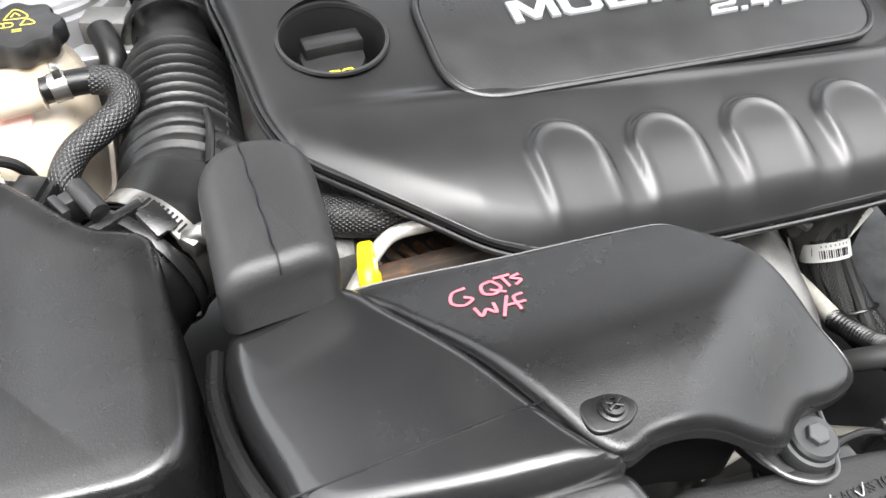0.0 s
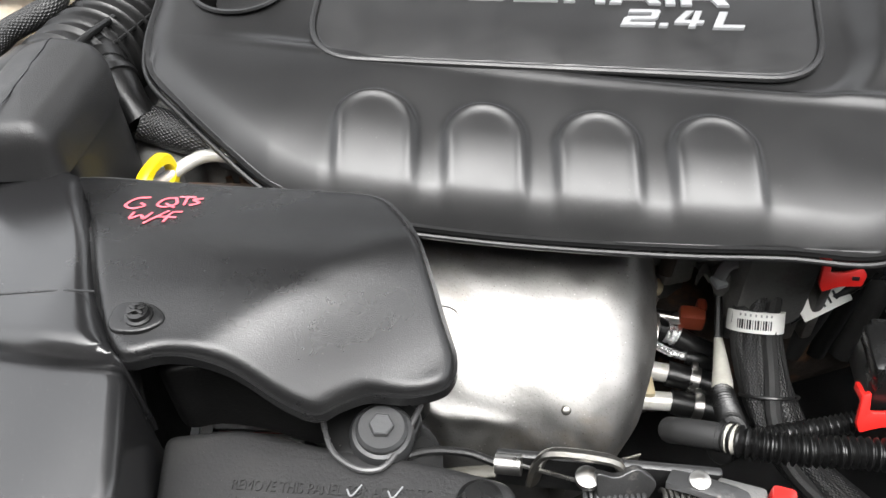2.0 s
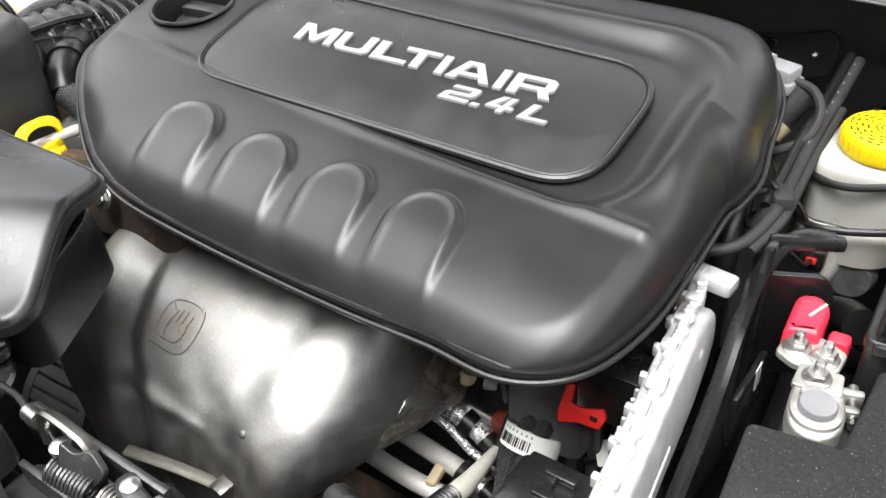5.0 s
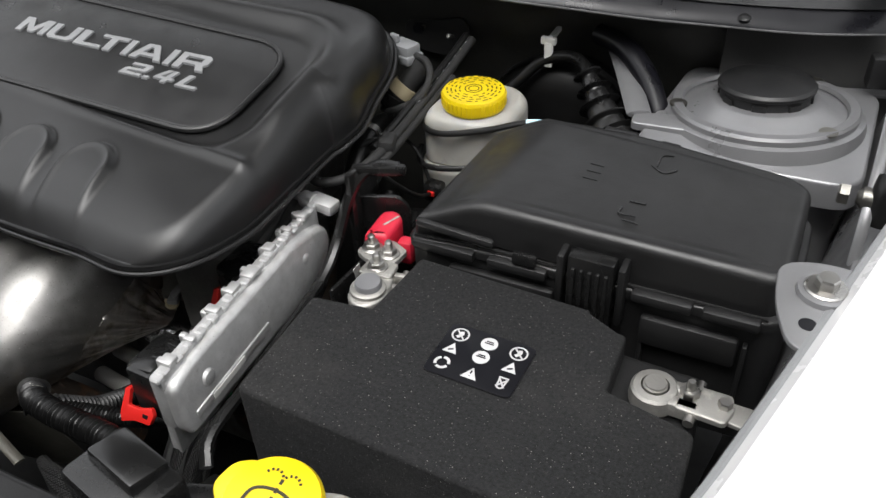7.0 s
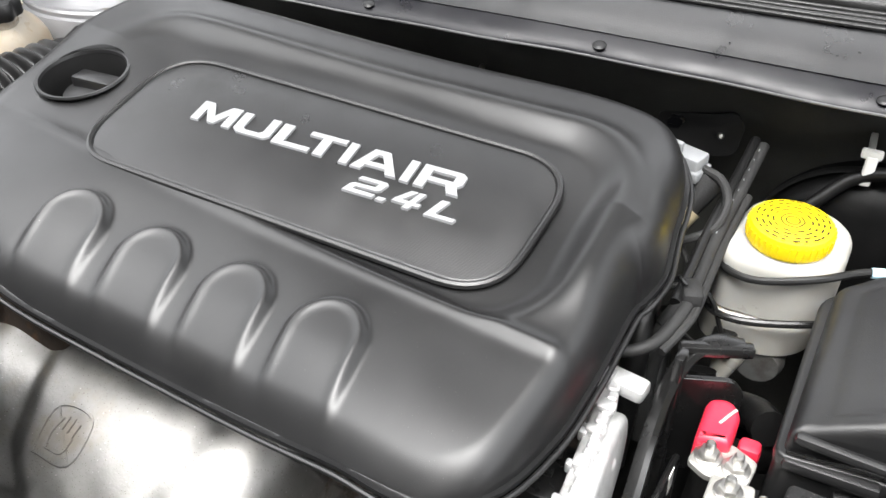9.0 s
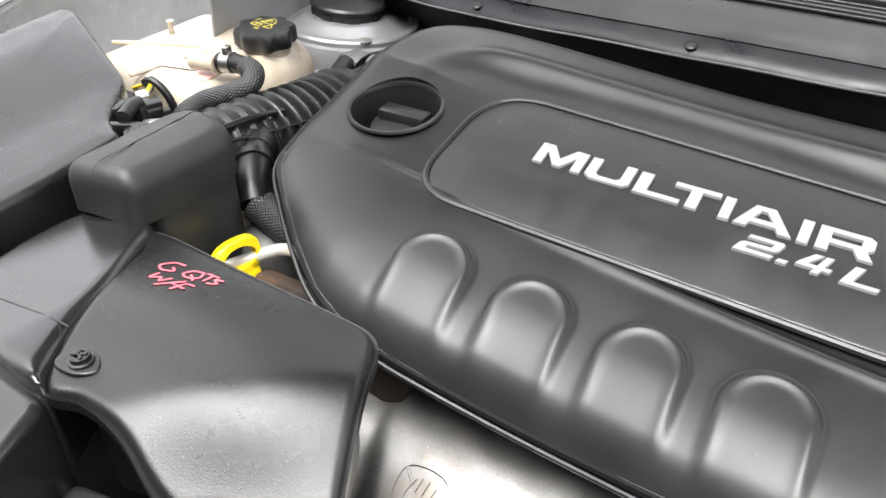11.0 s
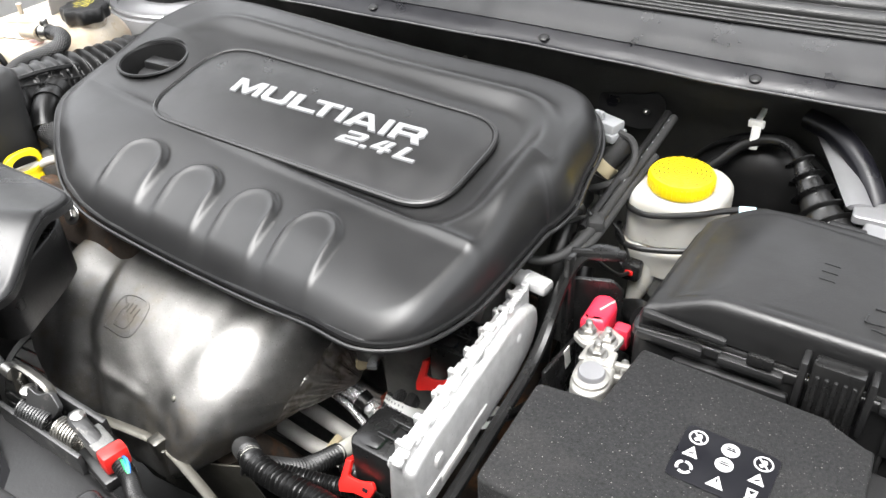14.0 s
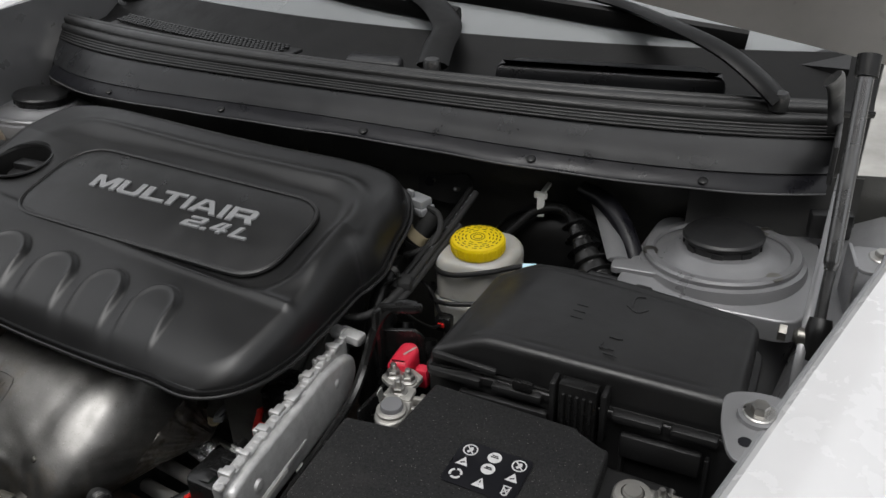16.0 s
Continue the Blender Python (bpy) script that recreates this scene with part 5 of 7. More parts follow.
# fender bracket, hood hinge side, gas strut
brk = thing("fender_bracket", "silver pressed bracket bolted beside the fender", "bracket", (0.63, 0.46, 1.04))
bm = slab(rounded([(0.607, 0.492), (0.610, 0.452), (0.622, 0.415), (0.648, 0.41), (0.672, 0.47), (0.66, 0.50), (0.632, 0.502)], 0.014, 5), 1.041, 1.0445, 0.001)
part("plate", bm, SILVER, brk)
part("raised_pad", lathe([(0.017, 0.0), (0.0165, 0.004), (0.012, 0.005)], Matrix.Translation((0.637, 0.470, 1.0442)), 28), SILVER, brk)
bolt(brk, (0.637, 0.470, 1.049), 0.0075, 0.009, STEEL)
part("hole", lathe([(0.0055, 0.0), (0.0055, 0.0006)], Matrix.Translation((0.631, 0.437, 1.0444)), 20), LABELK, brk, "round hole through the plate")
part("leg", box((0.004, 0.06, 0.10), (0.652, 0.45, 0.995), bevel=0.001), SILVER, brk)
hl = thing("fender_support", "silver hinge-side support bracket with a bolt", "bracket", (0.70, 0.80, 1.02))
part("plate", slab(rounded([(0.69, 0.79), (0.70, 0.74), (0.75, 0.74), (0.75, 0.80)], 0.012), 1.035, 1.039, 0.001), SILVER, hl)
part("leg", box((0.004, 0.05, 0.06), (0.695, 0.77, 1.01), rz=10, bevel=0.001), SILVER, hl)
bolt(hl, (0.722, 0.775, 1.039), 0.0075, 0.008, STEEL)

strut = thing("gas_strut", "grey gas strut with black end sockets holding the bonnet", "gas strut", (0.674, 0.649, 1.0))
lo, hi = Vector((0.674, 0.650, 1.012)), Vector((0.668, 0.785, 1.238))
mid = lo.lerp(hi, 0.24)
part("rod", sweep([lo, mid], 0.0045, 12, 0.02, smooth=False), DARKSTEEL, strut)
part("cylinder", sweep([mid, lo.lerp(hi, 0.28), lo.lerp(hi, 0.95), hi], lambda d, t: 0.0075 if 0.004 < d < t - 0.004 else 0.006, 20, 0.003, smooth=False), mat("satin_steel_tube", (0.16, 0.16, 0.16), 0.28, 0.9, vary=0.1), strut)
part("lower_socket", sweep([lo + Vector((0.004, -0.004, -0.022)), lo, lo.lerp(hi, 0.06)], lambda d, t: 0.0145 - 0.004 * (d / t) ** 2, 16, 0.004), RUBBER, strut)
part("upper_socket", sweep([hi - (hi - lo) * 0.05, hi, hi + (hi - lo) * 0.03], 0.011, 16, 0.004), RUBBER, strut)
part("ball_stud", lathe([(0.006, -0.03), (0.006, 0.0), (0.009, 0.004), (0.009, 0.012), (0.005, 0.016)], Matrix.Translation(lo + Vector((-0.006, 0, -0.006))) @ pose(0, 0, 0, 0, -90, 0), 16), DIRTY, strut)
part("stud_nut", hexagon(0.009, 0.008, Matrix.Translation(lo + Vector((-0.028, 0, -0.006))) @ pose(0, 0, 0, 0, -90, 0)), DIRTY, strut)
part("hinge_leaf", box((0.006, 0.10, 0.05), (0.66, 0.955, 1.075), bevel=0.002), DARKSTEEL, hood)
part("hinge_arm", sweep([(0.655, 0.98, 1.09), (0.65, 0.97, 1.13), (0.645, 0.92, 1.17), (0.64, 0.86, 1.195)], 0.012, 8, 0.01, flat=0.35), DARKSTEEL, hood)
part("side_stay", sweep([(0.662, 0.62, 0.96), (0.662, 0.64, 1.0), (0.664, 0.70, 1.03), (0.668, 0.82, 1.05), (0.672, 0.92, 1.06)], 0.0045, 8, 0.01, flat=0.4), SILVER, hood, "bent flat stay along the inner fender")
duct = thing("rear_closing_panel", "silver pressed panel between tower and cowl", "body panel", (0.63, 0.9, 0.95))
# silver panel, coloured dark for the shade behind the tower
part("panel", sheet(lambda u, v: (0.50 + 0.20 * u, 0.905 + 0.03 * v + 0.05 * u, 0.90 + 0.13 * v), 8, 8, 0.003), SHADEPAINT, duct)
part("flange", box((0.20, 0.014, 0.004), (0.60, 0.925, 0.955), rz=14, bevel=0.001), SILVER, duct, "silver folded flange")
part("step_bracket", box((0.05, 0.02, 0.035), (0.672, 0.935, 0.985), rz=14, bevel=0.004), BLACKBODY, duct, "black step bracket")
bolt(duct, (0.62, 0.918, 0.958), 0.006, 0.005, DIRTY)
solo("fallen_leaf", slab(rounded([(-0.022, 0), (0, -0.008), (0.022, 0.002), (0.004, 0.010)], 0.006), 0, 0.0015, 0.0005, top=lambda x, y: 0.008 * math.sin(x * 90)), ORANGE, "dry brown leaf caught beside the strut", "leaf", (0, 0, 0)).location = (0.715, 0.70, 0.992)

# engine control unit on its bracket
ecu = thing("engine_control_unit", "bright finned aluminium control unit standing on edge", "control unit", (0.194, 0.440, 0.785), 2.7)
bm = box((0.014, 0.246, 0.058), (-0.005, 0.0, 0.116), bevel=0.004, segs=2)
part("body", bm, ALU, ecu, local=True)
PLATE = [(-0.118, 0.082), (0.060, 0.080), (0.100, 0.088), (0.121, 0.104), (0.121, 0.126), (0.100, 0.136), (0.060, 0.143), (-0.085, 0.143), (-0.116, 0.139), (-0.122, 0.132), (-0.122, 0.092)]
bm = slab(rounded(PLATE, 0.010, 4), 0.0, 0.011, 0.006, segs=4)
bm.transform(Matrix(((0, 0, 1, 0.001), (1, 0, 0, 0), (0, 1, 0, 0), (0, 0, 0, 1))))
for v in bm.verts:
    v.co.x += 0.004 * (0.122 - v.co.z) / 0.04 * (v.co.x > 0.006)
part("cover_plate", bm, ALU, ecu, "smooth cast side plate with rounded shoulders", local=True)
part("plate_step", box((0.003, 0.11, 0.010), (0.0140, -0.055, 0.098), rx=1, bevel=0.0018), ALU, ecu, "raised step along the plate", local=True)
bm = bmesh.new()
for k in range(31):
    w = 0.0085 + 0.0016 * math.sin(k * 2.3)
    box((w, 0.0084, 0.006 + 0.0012 * math.sin(k * 1.7)), (-0.002 + 0.0007 * math.sin(k * 3.1), -0.122 + k * 0.0081, 0.1455), bevel=0.0014, segs=1, bm=bm)
part("seam_rail", bm, ALU, ecu, "uneven cast edge along the top seam", local=True)
part("fin_bed", box((0.004, 0.236, 0.086), (-0.009, 0.0, 0.092), bevel=0.001), ALU, ecu, local=True)
for k in range(27):
    y = -0.114 + k * 0.0088
    if abs(y + 0.068) > 0.034 and abs(y - 0.048) > 0.034:
        part("cooling_fin", box((0.008, 0.0026, 0.090), (-0.014, y, 0.092), ry=3, bevel=0.0008, segs=1), ALU, ecu, local=True)
for k in range(8):
    part("edge_tab", box((0.012 + 0.002 * math.sin(k * 3.7), 0.012 + 0.005 * math.sin(k * 5), 0.005 + 0.0012 * math.sin(k * 2.9)), (-0.004 + 0.0018 * math.sin(k * 2), -0.104 + k * 0.0296 + 0.004 * math.sin(k * 4.3), 0.1488), bevel=0.002), ALU, ecu, local=True)
    part("clip_tooth", box((0.006, 0.006, 0.010), (-0.012, -0.104 + k * 0.0296, 0.143), bevel=0.0015), ALU, ecu, local=True)
part("dimple", lathe([(0.008, 0.0), (0.0065, 0.003), (0.003, 0.0042)], pose(0.0115, -0.085, 0.117, 0, 90, 0), 20), ALU, ecu, local=True)
part("dimple", lathe([(0.007, 0.0), (0.005, 0.002), (0.002, 0.003)], pose(0.0110, 0.075, 0.118, 0, 90, 0), 20), ALU, ecu, local=True)
part("rear_lug", box((0.034, 0.018, 0.013), (0.004, 0.130, 0.144), rz=-12, bevel=0.004), ALU, ecu, local=True)
part("lug_barrel", lathe([(0.0085, 0.0), (0.0085, 0.014), (0.006, 0.016)], pose(-0.004, 0.128, 0.145, 0, -90, -12), 18), ALU, ecu, local=True)
part("lug_pin", lathe([(0.0042, 0.0), (0.0042, 0.016), (0.003, 0.018)], pose(-0.020, 0.131, 0.145, 0, -90, -12), 14), ALU, ecu, local=True)
part("front_lug", lathe([(0.005, 0.0), (0.005, 0.006), (0.003, 0.008)], pose(-0.010, -0.112, 0.128, 0, -90, 0), 16), ALU, ecu, local=True)
part("barcode_strip", box((0.0006, 0.046, 0.006), (0.0157, -0.065, 0.098), rx=1, bevel=0), LABELW, ecu, "pale printed strip", local=True)
eb = thing("control_unit_bracket", "black plastic bracket holding the control unit", "bracket", (0.24, 0.46, 0.75))
part("upright", box((0.007, 0.014, 0.20), (0.226, 0.574, 0.872), rz=-6, bevel=0.002), GLOSSY, eb)
part("top_bar", box((0.052, 0.010, 0.010), (0.246, 0.592, 0.968), rz=22, bevel=0.003), GLOSSY, eb)
bm = slab(rounded([(-0.024, -0.09), (0.026, -0.09), (0.026, 0.000), (0.016, 0.012), (-0.024, 0.012)], 0.006), 0, 0.004, 0.001)
bm.transform(Matrix.Translation((0.246, 0.596, 0.925)) @ pose(0, 0, 0, 90, 0, 20))
part("rear_plate", bm, GLOSSY, eb)
part("side_bar", sweep([(0.262, 0.602, 0.968), (0.244, 0.596, 0.970), (0.230, 0.584, 0.962), (0.222, 0.568, 0.940), (0.219, 0.545, 0.905), (0.220, 0.51, 0.886), (0.222, 0.45, 0.878), (0.224, 0.38, 0.873), (0.226, 0.325, 0.868), (0.236, 0.305, 0.858)], 0.0075, 8, 0.006, flat=0.7), GLOSSY, eb)
part("slot_frame", box((0.006, 0.06, 0.055), (0.236, 0.535, 0.855), rz=-6, bevel=0.003), GLOSSY, eb)
part("label", box((0.0008, 0.010, 0.026), (0.2400, 0.545, 0.872), rz=-6, rx=10, bevel=0), LABELW, eb, "white printed label")
part("front_foot", box((0.05, 0.03, 0.012), (0.235, 0.305, 0.81), rz=-20, bevel=0.003), GLOSSY, eb)


def plug(at, rz, edge, lever):
    c = thing("ecu_connector", "large black wiring connector with a red locking lever", "connector", at, rz, group="control unit connectors")
    part("housing", box((0.054, 0.052, 0.054), (0.002, 0, 0), bevel=0.003), GLOSSY, c, local=True)
    part("hood_cap", box((0.034, 0.046, 0.022), (-0.012, 0.0, 0.018), ry=-10, bevel=0.006), GLOSSY, c, local=True)
    part("gasket", box((0.006, 0.060, 0.062), (0.031, 0, 0), bevel=0.001), edge, c, "coloured plug rim", local=True)
    part("latch", box((0.022, 0.006, 0.006), (0.004, 0.012, 0.031), bevel=0.001), GLOSSY, c, local=True)
    part("latch", box((0.022, 0.006, 0.006), (0.004, -0.006, 0.031), bevel=0.001), GLOSSY, c, local=True)
    if lever:
        bm = slab(rounded([(-0.036, 0.014), (-0.028, 0.018), (-0.027, -0.004), (-0.010, -0.003), (0.008, 0.004), (0.014, -0.004), (0.010, -0.018), (-0.014, -0.020), (-0.034, -0.028), (-0.038, -0.018)], 0.003), -0.002, 0.002, 0.0008)
        bm.transform(pose(-0.006, -0.031, -0.010, 58, 0, 0) @ Matrix.Diagonal((0.72, 0.72, 1, 1)))
        part("lever", bm, RED, c, "red locking lever", local=True)
        part("lever_slot", box((0.006, 0.0035, 0.001), (-0.005, -0.0362, -0.0145), rx=58, bevel=0.0003), LABELK, c, local=True)
        part("lever_side", box((0.004, 0.018, 0.007), (-0.0310, -0.020, -0.006), rx=-20, bevel=0.0015), RED, c, local=True)
    return c


plug((0.152, 0.369, 0.861), -3, GREEN, True)
plug((0.152, 0.498, 0.872), -3, BLUE, True)

# wiring beside the engine
har = thing("wiring_harness", "thick black woven wiring harness with a paper barcode band", "wiring harness", (0.08, 0.42, 0.76))
spine = [Vector(p) for p in ((0.105, 0.548, 0.868), (0.092, 0.516, 0.818), (0.0845, 0.480, 0.776), (0.092, 0.445, 0.746), (0.104, 0.408, 0.722), (0.124, 0.365, 0.710), (0.17, 0.31, 0.71))]
part("sleeve", sweep(spine, 0.0185, 20, 0.004), MESHWEB, har)
for k in range(11):
    turn = [2 * math.pi * k / 11 + 0.35 * i + 0.25 * math.sin(k * 2.3 + i) for i in range(len(spine))]
    part("strand", sweep([p + 0.0180 * Vector((math.cos(a), -0.65 * math.sin(a), 0.76 * math.sin(a))) for p, a in zip(spine, turn)], 0.0066 + 0.0008 * math.sin(k * 1.7), 10, 0.005), (MESHWEB, CLOTH, MESHWEB)[k % 3], har)
b0, b1 = Vector((0.0855, 0.487, 0.784)), Vector((0.0848, 0.474, 0.770))
part("barcode_band", sweep([b0, b0.lerp(b1, 0.5), b1], 0.0254, 28, 0.004, smooth=False), LABELW, har, "white paper band with a barcode")
axis = (b1 - b0).normalized()
up_ = Vector((0, -0.65, 0.76)) - axis * axis.dot(Vector((0, -0.65, 0.76)))
up_.normalize()
out_ = axis.cross(up_)
for k in range(14):
    a = radians(52 - 5.2 * k)
    n_ = up_ * math.cos(a) + out_ * math.sin(a)
    m_ = Matrix((axis.cross(n_), axis, n_)).transposed().to_4x4()
    m_.translation = b0.lerp(b1, 0.60) + n_ * 0.0255
    bm = box((0.0006 + 0.0006 * (k % 3), 0.0085, 0.0005), bevel=0)
    bm.transform(m_)
    part("barcode_bar", bm, LABELK, har)
    if k % 2:
        bm = box((0.0014, 0.0022, 0.0005), bevel=0)
        m_.translation = b0.lerp(b1, 0.16) + n_ * 0.0255
        bm.transform(m_)
        part("print_bar", bm, GREYPL, har)
part("cable_tie", sweep([Vector((0.0975, 0.427, 0.7335)) + 0.0252 * Vector((math.cos(a), -0.65 * math.sin(a), 0.76 * math.sin(a))) for a in np.linspace(0, 2 * math.pi, 24)], 0.0016, 8, 0.004, caps=False), GLOSSY, har)
gc = thing("harness_clip", "pale grey plastic harness clip under the engine cover", "cable clip", (0.06, 0.495, 0.835))
part("clip", sweep([(0.043, 0.486, 0.826), (0.050, 0.494, 0.834), (0.063, 0.497, 0.838), (0.080, 0.500, 0.842)], 0.0055, 8, 0.004, flat=0.5), GREYPL, gc)
part("clip_foot", box((0.012, 0.014, 0.006), (0.044, 0.486, 0.822), rz=20, bevel=0.002), GREYPL, gc)
branch = thing("branch_conduit", "corrugated black conduit with a pale taped end", "cable conduit", (0.045, 0.38, 0.78))
part("taped_end", sweep([(0.0548, 0.475, 0.755), (0.053, 0.452, 0.756), (0.0507, 0.428, 0.757), (0.047, 0.405, 0.761)], lambda d, t: 0.004 + 0.0055 * min(1, d / t * 1.3), 14, 0.004), TAPE, branch, "pale cloth tape wrap")
part("tail_wire", sweep([(0.0548, 0.473, 0.755), (0.054, 0.52, 0.79), (0.04, 0.56, 0.81)], 0.004, 8, 0.01), RUBBER, branch)
part("conduit", sweep([(0.047, 0.408, 0.760), (0.043, 0.36, 0.785), (0.030, 0.325, 0.818), (0.015, 0.312, 0.826)], ribbed(0.0088, 0.0026, 0.0046), 14, 0.0009), RUBBER, branch)
cond = thing("corrugated_conduit", "corrugated black cable conduit crossing in front of the engine", "cable conduit", (0.1, 0.31, 0.82))
part("conduit", sweep([(0.018, 0.322, 0.832), (0.035, 0.312, 0.840), (0.07, 0.306, 0.843), (0.12, 0.304, 0.845), (0.17, 0.295, 0.848), (0.22, 0.275, 0.85)], ribbed(0.0092, 0.0032, 0.0052), 16, 0.0009), RUBBER, cond)
part("elbow", sweep([(-0.012, 0.345, 0.800), (-0.004, 0.333, 0.818), (0.010, 0.324, 0.829), (0.026, 0.317, 0.836)], 0.0105, 18, 0.004), mat("grey_rubber_elbow", (0.02, 0.02, 0.02), 0.5, grain=0.2, dust=0.8), cond, "smooth grey rubber elbow")
part("collar", sweep([(0.022, 0.3185, 0.8345), (0.028, 0.316, 0.837)], 0.0113, 16, 0.003, smooth=False), TAPE, cond, "white tape collar")
cond2 = thing("corrugated_conduit", "thin corrugated black cable conduit beside the control unit", "cable conduit", (0.1, 0.32, 0.8))
part("conduit", sweep([(0.03, 0.325, 0.815), (0.06, 0.335, 0.812), (0.11, 0.345, 0.815), (0.15, 0.35, 0.83), (0.17, 0.352, 0.85)], ribbed(0.0066, 0.0022, 0.0042), 14, 0.0008), RUBBER, cond2)
for k in range(6):
    s = thing("loose_cable", "loose black sleeved cable in front of the engine", "cable", (0.1, 0.28, 0.78), group="loose cables")
    part("sleeve", sweep([(0.02 + 0.008 * k, 0.30 - 0.004 * k, 0.76 + 0.006 * (k % 3)), (0.06 + 0.01 * k, 0.285 - 0.006 * k, 0.785), (0.12 + 0.006 * k, 0.275 - 0.006 * k, 0.80), (0.20, 0.262 - 0.008 * k, 0.81 + 0.004 * k)], 0.006, 10, 0.006), MESHWEB, s)

pipes = thing("ac_pipes", "pair of dull aluminium pipes with a cream clip", "metal pipes", (0, 0.44, 0.70))
for a, b, c in (((-0.09, 0.496, 0.685), (-0.034, 0.481, 0.698), (0.020, 0.472, 0.699)), ((-0.09, 0.462, 0.676), (-0.035, 0.450, 0.686), (0.022, 0.447, 0.687))):
    a, b, c = Vector(a), Vector(b), Vector(c)
    far_ = c + (c - b).normalized() * 0.05 + Vector((0, -0.004, -0.006))
    part("pipe", sweep([a, b, c], 0.0095, 18, 0.006), TUBE, pipes)
    part("hose_end", sweep([c - (c - b).normalized() * 0.004, c.lerp(far_, 0.5), far_], 0.0125, 18, 0.005), RUBBER, pipes, "black rubber hose end")
    part("spring_clamp", sweep([c.lerp(far_, 0.34), c.lerp(far_, 0.52)], 0.0140, 20, 0.004, smooth=False), STEEL, pipes, "bright spring clamp")
    part("clamp_ear", box((0.006, 0.007, 0.007), tuple(c.lerp(far_, 0.43) + Vector((0, 0.006, 0.0145))), bevel=0.001), STEEL, pipes)
part("clip", box((0.011, 0.034, 0.010), (-0.004, 0.462, 0.697), rz=4, bevel=0.003), CREAM, pipes)
fo = thing("foil_wrapped_hose", "hose wrapped in crinkled silver foil with a black band", "hose", (0.0, 0.51, 0.72))
part("foil", sweep([(-0.045, 0.508, 0.742), (-0.022, 0.508, 0.735), (0.005, 0.508, 0.725), (0.028, 0.503, 0.717)], lambda d, t: 0.0100 + 0.0005 * math.sin(d * 900) + 0.0004 * math.sin(d * 2100), 16, 0.0018), FOIL, fo)
part("band", sweep([(0.000, 0.5085, 0.7268), (0.012, 0.507, 0.7225)], 0.0132, 18, 0.004, smooth=False), RUBBER, fo)
part("black_end", sweep([(0.026, 0.5035, 0.7175), (0.045, 0.497, 0.710), (0.07, 0.495, 0.70)], 0.0115, 16, 0.005), RUBBER, fo)
fo2 = thing("foil_wrapped_hose", "thin foil-wrapped hose beside the pipes", "hose", (0.0, 0.49, 0.71))
part("foil", sweep([(-0.03, 0.496, 0.73), (-0.005, 0.492, 0.725), (0.017, 0.487, 0.715), (0.036, 0.484, 0.711)], lambda d, t: 0.0042 + 0.0004 * math.sin(d * 1100), 12, 0.002), FOIL, fo2)
part("black_end", sweep([(0.034, 0.4845, 0.711), (0.047, 0.482, 0.710), (0.065, 0.48, 0.70)], 0.0075, 12, 0.004), RUBBER, fo2)
rp = thing("sensor_plug", "rust-red sensor plug on a grey lead", "sensor plug", (0.04, 0.52, 0.73))
part("plug", box((0.026, 0.018, 0.020), (0.040, 0.517, 0.732), rz=-6, bevel=0.004), ORANGE, rp)
part("plug_tail", box((0.010, 0.014, 0.014), (0.050, 0.527, 0.737), rz=-6, bevel=0.003), ORANGE, rp)
part("lead", sweep([(-0.01, 0.522, 0.732), (0.011, 0.519, 0.731), (0.030, 0.516, 0.731)], 0.0065, 12, 0.004, smooth=False), STEEL, rp)
ex = thing("manifold_flange", "rough exhaust flange with a rusty stud and brass nut", "exhaust flange", (0.0, 0.51, 0.8))
part("plate", box((0.03, 0.03, 0.075), (0.012, 0.525, 0.825), rz=15, bevel=0.005), CAST, ex)
part("stud", lathe([(0.007, 0.0), (0.007, 0.05)], pose(0.0, 0.505, 0.81, -20, 12, 0), 14), IRON, ex)
part("nut", lathe([(0.0085, 0.0), (0.0085, 0.007), (0.006, 0.009), (0.003, 0.009)], pose(-0.004, 0.522, 0.772, 60, 0, 50), 20), CREAM, ex, "brass-coloured nut")
hm_ = thing("head_heat_mat", "folded grey heat mat over the engine end", "heat mat", (0.07, 0.53, 0.83))
part("mat", sheet(lambda u, v: (0.03 + 0.075 * u, 0.50 + 0.06 * v + 0.006 * math.sin(u * 14), 0.80 + 0.05 * v + 0.010 * math.sin(u * 17 + v * 5) + 0.006 * math.sin(v * 21)), 24, 24, 0.003), CAST, hm_)
tg = thing("wire_tag", "white printed tag on a black wire", "tag", (0.15, 0.46, 0.83))
part("tag", box((0.050, 0.022, 0.003), (0.156, 0.513, 0.769), rz=22, ry=-18, rx=34, bevel=0.0015), LABELW, tg)
part("wire", sweep([(0.126, 0.503, 0.750), (0.150, 0.513, 0.762), (0.185, 0.525, 0.778), (0.21, 0.54, 0.80)], 0.0055, 10, 0.005), RUBBER, tg)
for k in range(3):
    part("print_bar", box((0.0022, 0.013 - 0.002 * k, 0.0006), (0.154 + 0.006 * k, 0.5115 + 0.0024 * k, 0.7704 + 0.0020 * k), rz=22, ry=-18, rx=34, bevel=0), LABELK, tg)

# brake fluid reservoir and the parts round it
mc = thing("brake_fluid_reservoir", "translucent white brake fluid reservoir with a yellow cap", "fluid reservoir", (0.265, 0.77, 0.85))
RES = [(0.219, 0.752), (0.226, 0.722), (0.29, 0.722), (0.318, 0.745), (0.322, 0.80), (0.30, 0.825), (0.235, 0.825)]
part("tank", slab(rounded(RES, 0.022, 6), 0.898, 0.955, 0.012, segs=5), MILKW, mc)
part("lower_tank", slab(rounded([(0.212, 0.755), (0.222, 0.718), (0.285, 0.716), (0.312, 0.74), (0.312, 0.81), (0.225, 0.82)], 0.022, 6), 0.862, 0.8965, 0.010, segs=5), MILKW, mc)
